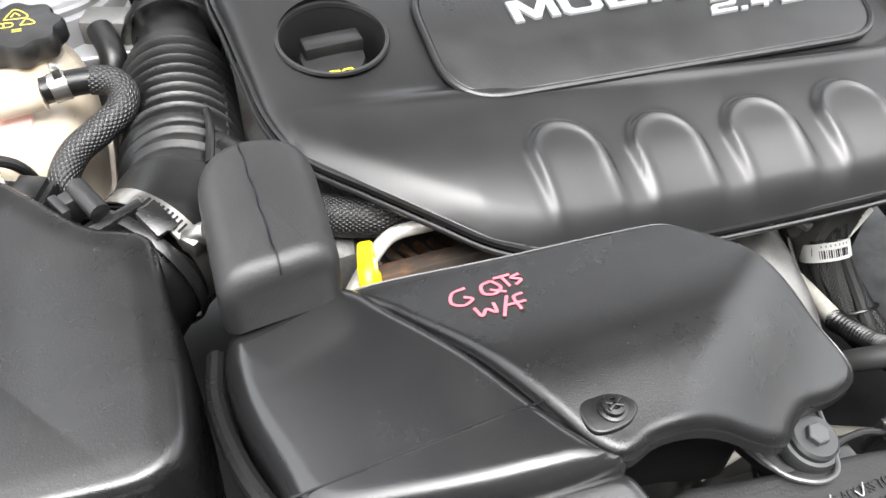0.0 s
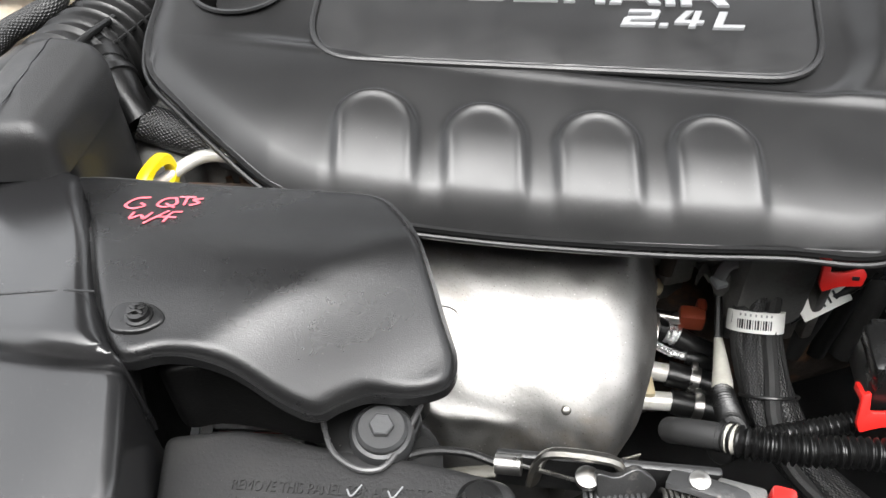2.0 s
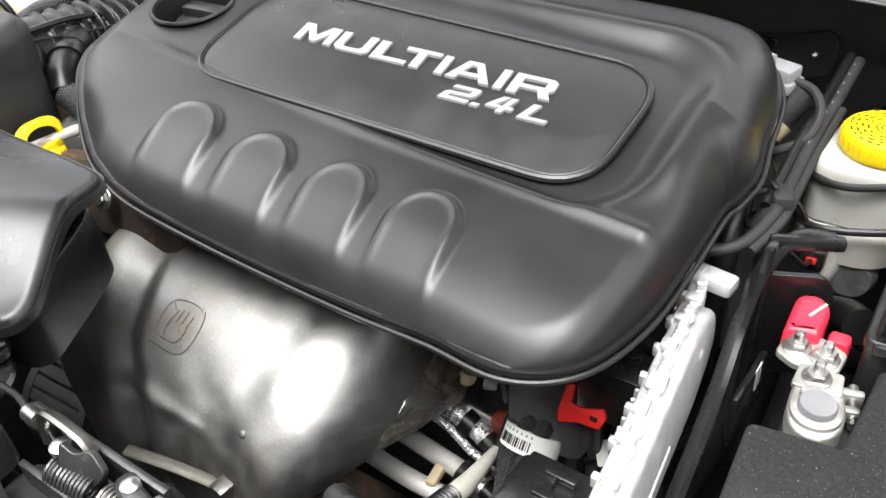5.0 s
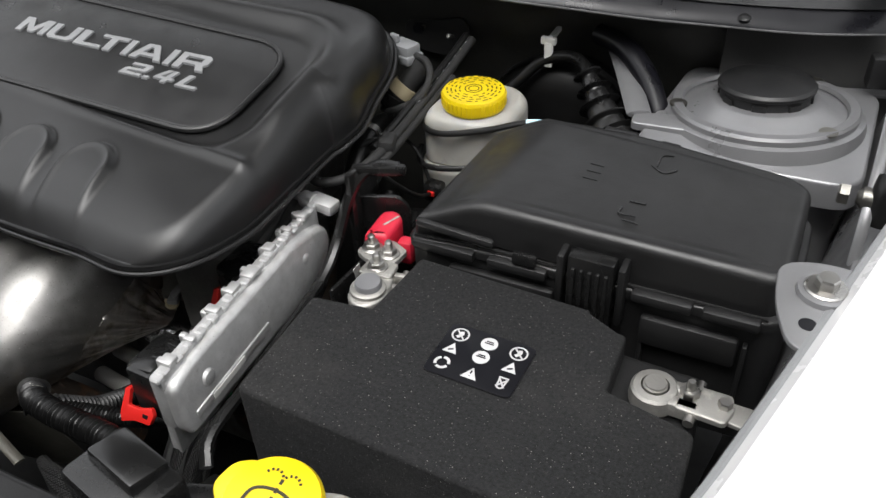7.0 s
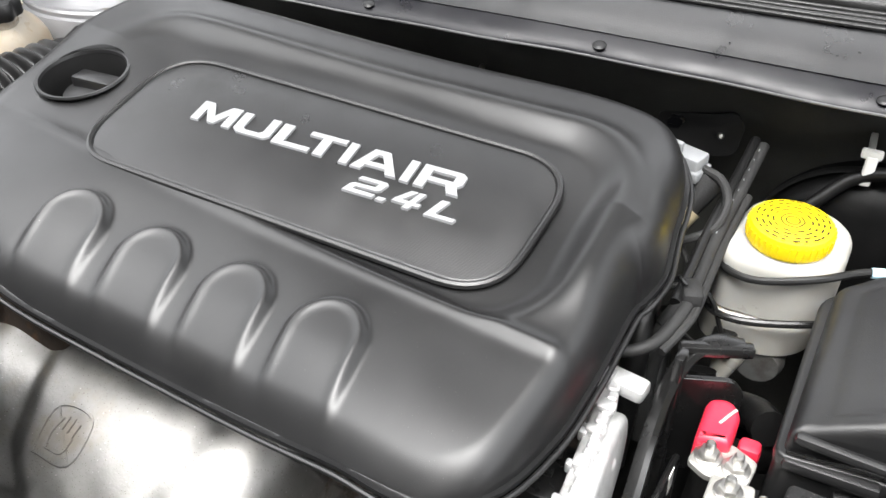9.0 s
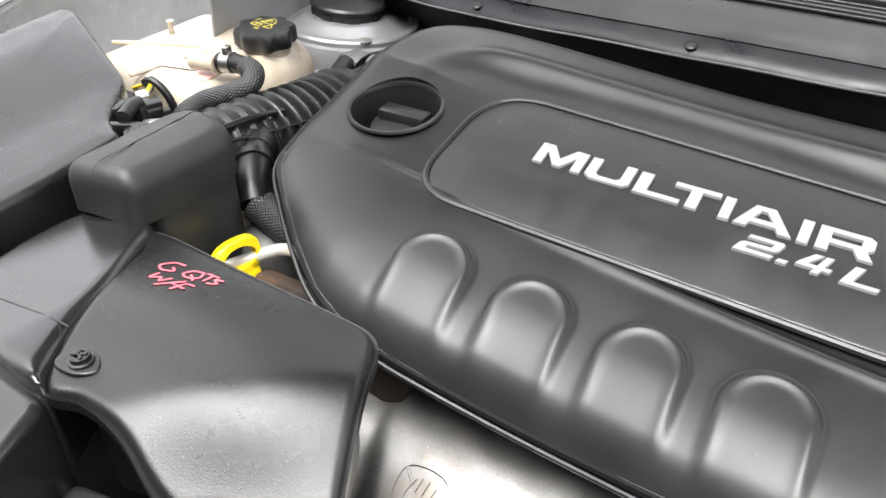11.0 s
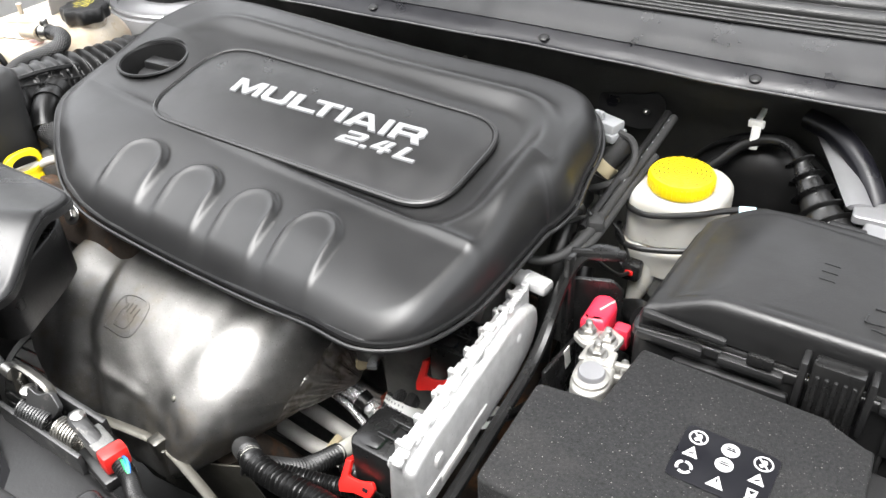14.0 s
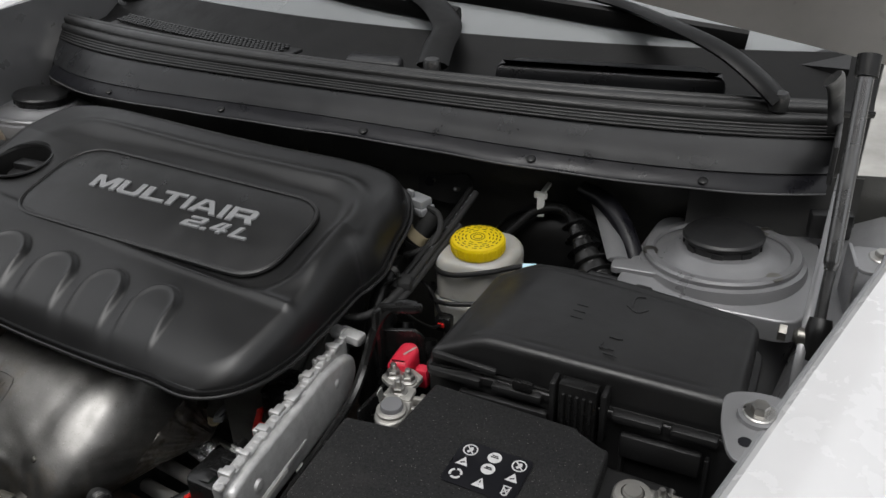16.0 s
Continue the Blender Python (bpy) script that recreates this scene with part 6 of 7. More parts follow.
part("spout", sweep([(0.255, 0.735, 0.868), (0.25, 0.725, 0.845), (0.245, 0.718, 0.82)], lambda d, t: 0.020 - 0.012 * d / t, 16, 0.005), MILKW, mc)
cm = Matrix.Translation((0.270, 0.763, 0.955))
bm = lathe([(0.030, 0.0), (0.0338, 0.001), (0.0345, 0.004), (0.0345, 0.015), (0.033, 0.018), (0.024, 0.0192), (0.008, 0.0195)], cm, 56)
ycap = part("cap", bm, YELLOW, mc, "bright yellow screw cap with black print")
for k in range(40):
    a_ = 2 * math.pi * k / 40
    part("cap_rib", box((0.0016, 0.0022, 0.011), tuple(cm @ Vector((0.0347 * math.cos(a_), 0.0347 * math.sin(a_), 0.0095))), rz=math.degrees(a_), bevel=0), YELLOW, ycap)
for r_, n_ in ((0.029, 22), (0.0245, 18), (0.020, 14), (0.0155, 10)):
    for k in range(n_):
        a0 = 2 * math.pi * (k + 0.1 * math.sin(k * 5)) / n_
        w_ = 2 * math.pi / n_ * (0.55 + 0.2 * math.sin(k * 2.7))
        part("print_bar", strokes([[(r_ * math.cos(a0 + w_ * j / 3), r_ * math.sin(a0 + w_ * j / 3)) for j in range(4)]], 0.0016, lambda x, y: cm @ Vector((x, y, 0.0192 + 0.0004)), 0.0001), YELLOWINK, ycap)
part("ring_mark", strokes([ring_line(0, 0, 0.0095, 6), ring_line(0, 0, 0.0055)], 0.0012, lambda x, y: cm @ Vector((x, y, 0.0197)), 0.0002), YELLOWINK, ycap)
part("level_switch", box((0.022, 0.02, 0.022), (0.243, 0.712, 0.868), bevel=0.004), GLOSSY, mc)
part("switch_mark", box((0.009, 0.003, 0.006), (0.243, 0.7005, 0.870), bevel=0.001), RED, mc, "red locking tab")
for pts in ([(0.222, 0.742, 0.937), (0.232, 0.722, 0.939), (0.258, 0.713, 0.943), (0.30, 0.725, 0.950), (0.341, 0.748, 0.955), (0.40, 0.757, 0.956), (0.45, 0.752, 0.955)],
            [(0.213, 0.742, 0.902), (0.225, 0.715, 0.900), (0.25, 0.705, 0.903), (0.29, 0.712, 0.908), (0.33, 0.73, 0.910)]):
    bl = thing("brake_line", "thin black brake line looping round the reservoir", "brake line", pts[0], group="brake lines")
    part("tube", sweep(pts, 0.0034, 10, 0.005), GLOSSY, bl)
    if len(pts) > 5:
        part("blue_sleeve", sweep([(0.337, 0.746, 0.9547), (0.353, 0.750, 0.9555)], 0.0045, 10, 0.005, smooth=False), SLEEVE, bl, "pale blue sleeve")
boo = thing("brake_booster", "round black brake booster on the firewall", "brake booster", (0.34, 0.88, 0.9))
part("shell", lathe([(0.095, -0.02), (0.097, 0.0), (0.094, 0.012), (0.085, 0.024), (0.06, 0.034), (0.03, 0.038)], pose(0.33, 0.895, 0.865, 90, 0, 0), 48), WIPERM, boo)
part("rim", lathe([(0.099, -0.006), (0.1005, 0.0), (0.099, 0.006)], pose(0.33, 0.89, 0.865, 90, 0, 0), 48, close=False), MATTE, boo)
mcy = thing("master_cylinder", "cast grey brake master cylinder below the reservoir", "master cylinder", (0.27, 0.79, 0.84))
part("body", lathe([(0.02, 0.0), (0.022, 0.12), (0.018, 0.13)], pose(0.275, 0.85, 0.845, 90, 0, 0), 20), CAST, mcy)

gro = thing("wiring_grommet", "black accordion rubber wiring grommet at the firewall", "grommet", (0.39, 0.82, 0.94))
BELL = [(0.432, 0.776, 0.925), (0.414, 0.794, 0.938), (0.397, 0.812, 0.953), (0.382, 0.828, 0.967), (0.371, 0.838, 0.977)]


def bell_size(d, t):
    base = 0.034 - 0.018 * d / t
    return base - 0.0085 * (1 - max(0.0, math.cos(2 * math.pi * d / 0.0195)) ** 6)


part("bellows", sweep(BELL, bell_size, 26, 0.0012), GLOSSY, gro)
part("cable", sweep([(0.373, 0.837, 0.975), (0.364, 0.850, 0.980), (0.347, 0.862, 0.980), (0.325, 0.868, 0.973), (0.305, 0.866, 0.962), (0.288, 0.858, 0.944), (0.27, 0.850, 0.925)], 0.0064, 14, 0.006), RUBBER, gro)
part("hose", sweep([(0.365, 0.905, 0.992), (0.40, 0.885, 0.990), (0.435, 0.855, 0.972), (0.46, 0.82, 0.945), (0.475, 0.79, 0.92)], 0.0125, 16, 0.006), LABELK, gro, "wide black rubber hose")
wc = thing("white_cable_clip", "white plastic cable clip on the firewall", "cable clip", (0.309, 0.895, 0.96))
part("clip", box((0.010, 0.006, 0.030), (0.318, 0.866, 0.976), rz=8, bevel=0.002), LABELW, wc)
part("clip_head", box((0.018, 0.007, 0.009), (0.317, 0.868, 0.992), bevel=0.002), LABELW, wc)
part("clip_stem", box((0.006, 0.040, 0.006), (0.316, 0.888, 0.990), bevel=0.001), LABELW, wc)
fb = thing("firewall_bracket", "black pressed bracket with a threaded stud on the firewall", "bracket", (0.17, 0.9, 0.97))
bm = slab(rounded([(-0.045, -0.022), (0.012, -0.026), (0.036, -0.020), (0.040, 0.010), (0.030, 0.024), (0.010, 0.018), (-0.020, 0.014), (-0.045, 0.012)], 0.008, 4), 0, 0.004, 0.001)
bm.transform(Matrix.Translation((0.165, 0.8985, 0.965)) @ pose(0, 0, 0, 78, 0, 3))
part("plate", bm, BLACKBODY, fb)
part("square_hole", box((0.012, 0.002, 0.010), (0.140, 0.8935, 0.972), rx=-12, rz=3, bevel=0.0004), LABELK, fb)
part("stud", lathe([(0.0032, 0.0), (0.0032, 0.022), (0.002, 0.024)], pose(0.183, 0.898, 0.962, 62, 0, 10), 12), STEEL, fb)
part("plate_hole", lathe([(0.007, 0.0), (0.007, 0.001)], pose(0.138, 0.8935, 0.968, 90, 0, 3), 16), LABELK, fb)
for x, z in ((-0.074, 0.985), (-0.03, 0.98), (0.145, 0.972)):
    fwb = thing("firewall_stud", "small weld stud on the dark firewall", "stud", (x, 0.9, z), group="firewall studs")
    part("stud", lathe([(0.004, 0.0), (0.003, 0.008)], pose(x, 0.901, z, 90, 0, 0), 10), DIRTY, fwb)
lines = solo("vacuum_line", sweep([(-0.20, 0.893, 0.985), (-0.10, 0.885, 0.986), (0.0, 0.884, 0.984), (0.07, 0.886, 0.98)], 0.003, 8, 0.02), GLOSSY, "thin black line along the firewall", "vacuum line", (-0.1, 0.89, 0.98))

sen = thing("purge_sensor", "grey sensor connector on a black valve with a cream ring", "sensor", (0.17, 0.79, 0.93))
part("connector", box((0.032, 0.022, 0.020), (0.172, 0.792, 0.990), rz=-18, bevel=0.003), GREYPL, sen, "grey plastic connector")
part("connector_latch", box((0.012, 0.006, 0.012), (0.162, 0.790, 1.003), rz=-18, bevel=0.002), GREYPL, sen)
part("connector_step", box((0.016, 0.026, 0.010), (0.182, 0.788, 0.984), rz=-18, bevel=0.002), GREYPL, sen)
part("valve", sweep([(0.196, 0.792, 0.978), (0.186, 0.782, 0.962), (0.174, 0.770, 0.945), (0.166, 0.760, 0.925)], 0.0135, 18, 0.004), CLOTH, sen)
part("cream_ring", sweep([(0.181, 0.777, 0.955), (0.174, 0.770, 0.945)], 0.0162, 22, 0.004, smooth=False), CREAM, sen)
part("black_ring", sweep([(0.1725, 0.7685, 0.943), (0.168, 0.763, 0.932)], 0.0172, 22, 0.004, smooth=False), GLOSSY, sen)
part("lead", sweep([(0.188, 0.788, 0.988), (0.205, 0.782, 0.985), (0.216, 0.765, 0.975), (0.212, 0.745, 0.960), (0.196, 0.733, 0.952), (0.180, 0.730, 0.945)], 0.0042, 10, 0.004), CLOTH, sen, "taped wiring lead")
hos = thing("taped_harness", "black taped engine harness with faint white print", "wiring harness", (0.21, 0.68, 0.93))
RISE = [(0.150, 0.600, 0.938), (0.176, 0.594, 0.935), (0.200, 0.610, 0.938), (0.212, 0.650, 0.944), (0.214, 0.69, 0.948), (0.216, 0.74, 0.955), (0.222, 0.80, 0.968), (0.228, 0.855, 0.985)]
part("trunk", sweep(RISE, 0.0052, 14, 0.005), CLOTH, hos)
part("strand", sweep([Vector(p) + Vector((-0.008, 0.003, 0.003)) for p in RISE[3:]], 0.0045, 10, 0.005), RUBBER, hos)
part("strand", sweep([Vector(p) + Vector((0.007, -0.002, -0.004)) for p in RISE[2:7]], 0.0040, 10, 0.005), CLOTH, hos)
for k in range(9):
    p = Vector(RISE[5]).lerp(Vector(RISE[7]), k / 9.0)
    part("print_bar", box((0.0008, 0.0028, 0.0004), (p.x - 0.001, p.y, p.z + 0.0053), rz=-8 + 20 * (k % 2), rx=10, bevel=0), GREYPL, hos)
for k in range(7):
    p = Vector(RISE[0]).lerp(Vector(RISE[1]), k / 6.0)
    part("print_bar", box((0.0018, 0.0010, 0.0004), (p.x, p.y - 0.001, p.z + 0.0052), bevel=0), GREYPL, hos)
part("drop", sweep([(0.212, 0.66, 0.944), (0.202, 0.65, 0.925), (0.196, 0.635, 0.88), (0.20, 0.62, 0.82)], 0.0085, 14, 0.006), CLOTH, hos)
for z_ in (0.93, 0.905, 0.87):
    part("tape_turn", lathe([(0.0096, -0.004), (0.0100, 0.0), (0.0096, 0.004)], Matrix.Translation((0.202 - 0.12 * (0.93 - z_), 0.652 - 0.25 * (0.93 - z_), z_)) @ pose(0, 0, 0, 25, 0, 0), 16, close=False), RUBBER, hos)
part("joint", box((0.018, 0.026, 0.018), (0.213, 0.668, 0.947), rz=20, bevel=0.006), CLOTH, hos, "taped joint")
part("tie_tail", box((0.003, 0.012, 0.002), (0.205, 0.668, 0.958), rz=40, bevel=0.0004), GLOSSY, hos)
vh = thing("coolant_hose", "black rubber coolant hose with a spring clamp", "hose", (0.18, 0.69, 0.9))
part("hose", sweep([(0.164, 0.755, 0.915), (0.172, 0.725, 0.930), (0.178, 0.69, 0.935), (0.182, 0.65, 0.92), (0.185, 0.62, 0.87), (0.185, 0.60, 0.80)], 0.0115, 18, 0.005), RUBBER, vh)
part("clamp", sweep([(0.1765, 0.698, 0.9345), (0.1775, 0.688, 0.935)], 0.0132, 22, 0.004, smooth=False), STEEL, vh, "bright spring clamp")
part("clamp_ear", box((0.004, 0.008, 0.007), (0.176, 0.694, 0.9495), bevel=0.001), STEEL, vh)
for k, pts in enumerate(([(0.19, 0.70, 0.93), (0.205, 0.715, 0.925), (0.225, 0.712, 0.912), (0.24, 0.705, 0.885)], [(0.185, 0.745, 0.94), (0.200, 0.72, 0.932), (0.205, 0.69, 0.925), (0.200, 0.66, 0.90)], [(0.215, 0.64, 0.93), (0.232, 0.655, 0.905), (0.24, 0.68, 0.88), (0.243, 0.702, 0.87)], [(0.178, 0.66, 0.935), (0.192, 0.672, 0.944), (0.21, 0.68, 0.946)])):
    tw = thing("thin_wire", "thin black wire beside the engine cover", "wire", pts[0], group="thin wires")
    part("wire", sweep(pts, 0.0022 + 0.0006 * (k % 2), 8, 0.005), (RUBBER, CLOTH)[k % 2], tw)
bundle = thing("lower_hoses", "tangle of dark hoses below the brake reservoir", "hoses", (0.22, 0.62, 0.75))
for k in range(5):
    part("hose", sweep([(0.19 + 0.022 * k, 0.70 - 0.01 * k, 0.86 - 0.02 * (k % 2)), (0.20 + 0.02 * k, 0.65, 0.80), (0.18 + 0.025 * k, 0.60, 0.70), (0.15 + 0.03 * k, 0.58, 0.6)], 0.012 + 0.003 * (k % 2), 12, 0.01), (RUBBER, CLOTH)[k % 2], bundle)
hl2 = thing("cable_loom", "thick black cable loom below the fuse box", "cable", (0.29, 0.6, 0.82))
part("loom", sweep([(0.295, 0.60, 0.90), (0.280, 0.625, 0.885), (0.255, 0.65, 0.85), (0.24, 0.66, 0.78)], 0.014, 14, 0.006), RUBBER, hl2)

# washer filler and the corner housing by the headlamp
wf = thing("washer_filler", "bright yellow washer fluid cap on a white neck", "washer filler", (0.372, 0.235, 0.9))
wm = Matrix.Translation((0.372, 0.234, 0.975)) @ pose(0, 0, 0, 6, 4, 0)
bm = lathe([(0.029, 0.0), (0.031, 0.003), (0.031, 0.009), (0.029, 0.013), (0.02, 0.0145), (0.006, 0.015)], wm, 48)
wcap_ = part("cap", bm, YELLOW, wf, "flip-up yellow cap")
bm = slab(rounded([(-0.040, -0.004), (-0.022, -0.022), (-0.015, 0.0), (-0.022, 0.022), (-0.036, 0.014)], 0.006), 0.003, 0.011, 0.002)
bm.transform(wm)
part("finger_tab", bm, YELLOW, wf)


def at_wash(x, y):
    return wm @ Vector((x, y, 0.0152))


part("washer_symbol", strokes([[(-0.016, -0.010), (-0.013, 0.002), (0.0, 0.006), (0.013, 0.002), (0.016, -0.010)], [(-0.016, -0.010), (-0.007, -0.018)], [(0.016, -0.010), (0.007, -0.018)], [(-0.007, -0.018), (0.0, -0.016), (0.007, -0.018)]], 0.0022, at_wash, 0.0002), YELLOWINK, wcap_)
for k in range(5):
    part("spray_dash", strokes([[(0.0, -0.014 + 0.006 * k), (0.0, -0.0105 + 0.006 * k)]], 0.0022, at_wash, 0.0002), YELLOWINK, wcap_)
    for sgn in (-1, 1):
        t0 = 0.5 + k * 0.5
        part("spray_dash", strokes([[(sgn * (0.006 - 0.006 * math.cos(t0 + j * 0.12)), 0.012 + 0.006 * math.sin(t0 + j * 0.12)) for j in range(3)]], 0.0019, at_wash, 0.0002), YELLOWINK, wcap_)
part("neck", sweep([(0.365, 0.236, 0.975), (0.370, 0.243, 0.94), (0.40, 0.262, 0.88), (0.42, 0.28, 0.80)], 0.027, 24, 0.008), MILKW, wf)
part("neck_shoulder", slab(rounded([(0.375, 0.215), (0.43, 0.205), (0.45, 0.25), (0.40, 0.272), (0.375, 0.262)], 0.015), 0.90, 0.968, 0.012, segs=4), MILKW, wf, "white moulded shoulder")
cor = thing("headlamp_housing", "black plastic housing beside the washer cap", "housing", (0.25, 0.22, 0.9))
part("box", box((0.075, 0.05, 0.06), (0.252, 0.228, 0.925), rz=-14, bevel=0.006), GLOSSY, cor)
part("lid", box((0.05, 0.03, 0.012), (0.252, 0.236, 0.958), rz=-14, rx=-8, bevel=0.003), GLOSSY, cor)
part("wing", box((0.06, 0.02, 0.05), (0.29, 0.25, 0.90), rz=20, bevel=0.004), GLOSSY, cor)

# ---- intake side ----
def scoop_top(x, y):
    """Height of the intake's upper face."""
    s = 0.67 * (x + 0.30) - 0.75 * (y - 0.247)
    z = 1.038 - 0.024 * ss(0.295, 0.40, y) - 0.038 * ss(-0.010, 0.072, s) - 0.005 * ss(0.285, 0.235, y)
    return z


intake = thing("intake_resonator", "black plastic air intake resonator with handwritten pink marks", "air intake", (-0.36, 0.32, 0.9))
RIGHT = [(-0.446, 0.398), (-0.35, 0.393), (-0.262, 0.388), (-0.232, 0.382), (-0.216, 0.362), (-0.203, 0.335), (-0.184, 0.288), (-0.176, 0.266), (-0.180, 0.250), (-0.198, 0.243), (-0.222, 0.241), (-0.238, 0.233), (-0.250, 0.225), (-0.268, 0.227), (-0.297, 0.236), (-0.330, 0.239), (-0.352, 0.234), (-0.366, 0.246), (-0.377, 0.268), (-0.403, 0.325), (-0.430, 0.372)]


def right_z(x, y, d):
    e = np.clip(1 - d / 0.006, 0, 1)
    return scoop_top(x, y) - 0.006 * (1 - np.sqrt(np.maximum(1 - e * e, 0)))


part("resonator_body", dome([p.to_2d() for p in closed(RIGHT, 6)], (-0.30, 0.315), right_z, 34, flange=0.0022, skirt=0.0035), INTAKE, intake, angle=50)
part("resonator_underside", slab([(-0.30 + (p.x + 0.30) * 0.86, 0.322 + (p.y - 0.322) * 0.80) for p in closed(RIGHT, 3)], 0.93, 0.992, 0.004), RUBBER, intake, "dark recessed lower half")
LEFT = [(-0.448, 0.402), (-0.428, 0.372), (-0.401, 0.325), (-0.375, 0.268), (-0.362, 0.244), (-0.354, 0.230), (-0.40, 0.232), (-0.46, 0.245), (-0.507, 0.262), (-0.520, 0.30), (-0.530, 0.35), (-0.524, 0.395), (-0.49, 0.412)]


def left_z(x, y, d):
    z = 1.028 + 0.075 * (0.40 - y) + 0.16 * np.minimum(x + 0.40, 0.0)
    e = np.clip(1 - d / 0.014, 0, 1)
    return z - 0.020 * (1 - np.sqrt(np.maximum(1 - e * e, 0)))


part("duct_body", dome([p.to_2d() for p in closed(LEFT, 6)], (-0.452, 0.325), left_z, 34, flange=0.0, skirt=0.06), DUCT, intake, angle=50)
for line in ([(-0.515, 0.275), (-0.45, 0.274), (-0.380, 0.273)],):
    part("seam", strokes([line], 0.0014, lambda x, y: Vector((x, y, float(left_z(x, y, 0.02)) - 0.0002)), 0.0006), GLOSSY, intake, "fine moulded parting seam")
part("edge_bead", sweep([(-0.532, 0.40, 0.980), (-0.538, 0.36, 0.988), (-0.532, 0.31, 0.994), (-0.515, 0.26, 1.0), (-0.50, 0.235, 0.992)], 0.006, 10, 0.006), GRAINED, intake)
part("front_duct", slab(rounded([(-0.50, 0.258), (-0.352, 0.232), (-0.335, 0.16), (-0.345, 0.08), (-0.49, 0.09), (-0.51, 0.16)], 0.012), 0.90, 1.024, 0.010, segs=4, top=lambda x, y: 0.13 * (y - 0.25) + 0.15 * (x + 0.40)), DUCT, intake, "flat duct leading to the grille")

part("screw_pad", slab(rounded([(-0.366, 0.246), (-0.344, 0.246), (-0.332, 0.256), (-0.344, 0.268), (-0.366, 0.268)], 0.010, 6), 1.02, float(scoop_top(-0.349, 0.257)) + 0.0015, 0.0015), INTAKE, intake)
sz = float(scoop_top(-0.349, 0.257)) + 0.0015
part("screw", lathe([(0.0078, 0.0), (0.0078, 0.0015), (0.0062, 0.002), (0.006, 0.005), (0.0035, 0.0055), (0.0030, 0.003)], Matrix.Translation((-0.349, 0.257, sz)), 24), GLOSSY, intake, "black hexagon-socket screw")
for ang in (30, 150):
    part("screw_slot", box((0.010, 0.0022, 0.003), (-0.349, 0.257, sz + 0.005), rz=ang, bevel=0.0005), GLOSSY, intake)


def on_scoop(x, y):
    return Vector((x, y, float(scoop_top(x, y)) + 0.0006))


MARK = [[(-0.383, 0.371), (-0.392, 0.369), (-0.396, 0.360), (-0.390, 0.355), (-0.383, 0.359), (-0.387, 0.363)],
        [(-0.366, 0.371), (-0.373, 0.369), (-0.375, 0.361), (-0.369, 0.358), (-0.363, 0.363), (-0.366, 0.371)], [(-0.370, 0.363), (-0.362, 0.357)],
        [(-0.364, 0.3725), (-0.353, 0.3725)], [(-0.3585, 0.372), (-0.3575, 0.361)],
        [(-0.3475, 0.371), (-0.3535, 0.369), (-0.3485, 0.365), (-0.354, 0.361)],
        [(-0.386, 0.350), (-0.385, 0.341), (-0.380, 0.346), (-0.376, 0.341), (-0.374, 0.350)],
        [(-0.374, 0.335), (-0.364, 0.353)],
        [(-0.3545, 0.352), (-0.361, 0.350), (-0.362, 0.337)], [(-0.368, 0.3445), (-0.356, 0.344)]]
for line in MARK:
    part("pen_stroke", strokes([line], 0.0021, on_scoop, 0.0003), PINK, intake, "pink paint-pen stroke")

tab = thing("intake_mount", "black plastic intake mounting tab with a grey rubber-bushed bolt", "mounting tab", (-0.215, 0.222, 0.95))
part("tab", slab(rounded([(-0.258, 0.254), (-0.245, 0.220), (-0.224, 0.205), (-0.203, 0.214), (-0.192, 0.250), (-0.222, 0.264)], 0.012, 6), 0.957, 0.964, 0.002), RUBBER, tab)
part("tab_rim", sweep([(-0.258, 0.254, 0.969), (-0.246, 0.222, 0.969), (-0.236, 0.211, 0.969), (-0.222, 0.206, 0.969), (-0.209, 0.213, 0.969), (-0.195, 0.250, 0.969)], 0.0018, 8, 0.004), mat("pale_tab_edge_plastic", (0.05, 0.05, 0.05), 0.35, vary=0.3), tab, "paler rim along the tab's edge")
tm = Matrix.Translation((-0.2165, 0.2305, 0.964)) @ pose(0, 0, 0, 6, 4, 0)
part("bush", lathe([(0.0190, 0.0), (0.0190, 0.005), (0.0172, 0.008), (0.0150, 0.0085), (0.0150, 0.012), (0.0132, 0.0138), (0.008, 0.0138)], tm, 36), mat("grey_rubber_bush", (0.02, 0.0205, 0.021), 0.45, grain=0.15, dust=0.5), tab, "grey stepped rubber bush")
part("bolt_head", hexagon(0.0072, 0.0045, tm @ Matrix.Translation((0, 0, 0.0138))), mat("grey_bolt_head", (0.04, 0.041, 0.042), 0.5, grain=0.1), tab)

snork = thing("resonator_box", "black plastic resonator box with a seamed rounded top", "resonator box", (-0.487, 0.43, 0.96))


def snork_z(x, y, d):
    off = x + 0.487
    z = 1.0635 - 0.015 * (y - 0.39) - np.where(off < 0, 0.20, 0.14) * np.sqrt(off * off + 0.00004)
    e = np.clip(1 - d / 0.014, 0, 1)
    return z - 0.018 * (1 - np.sqrt(np.maximum(1 - e * e, 0)))


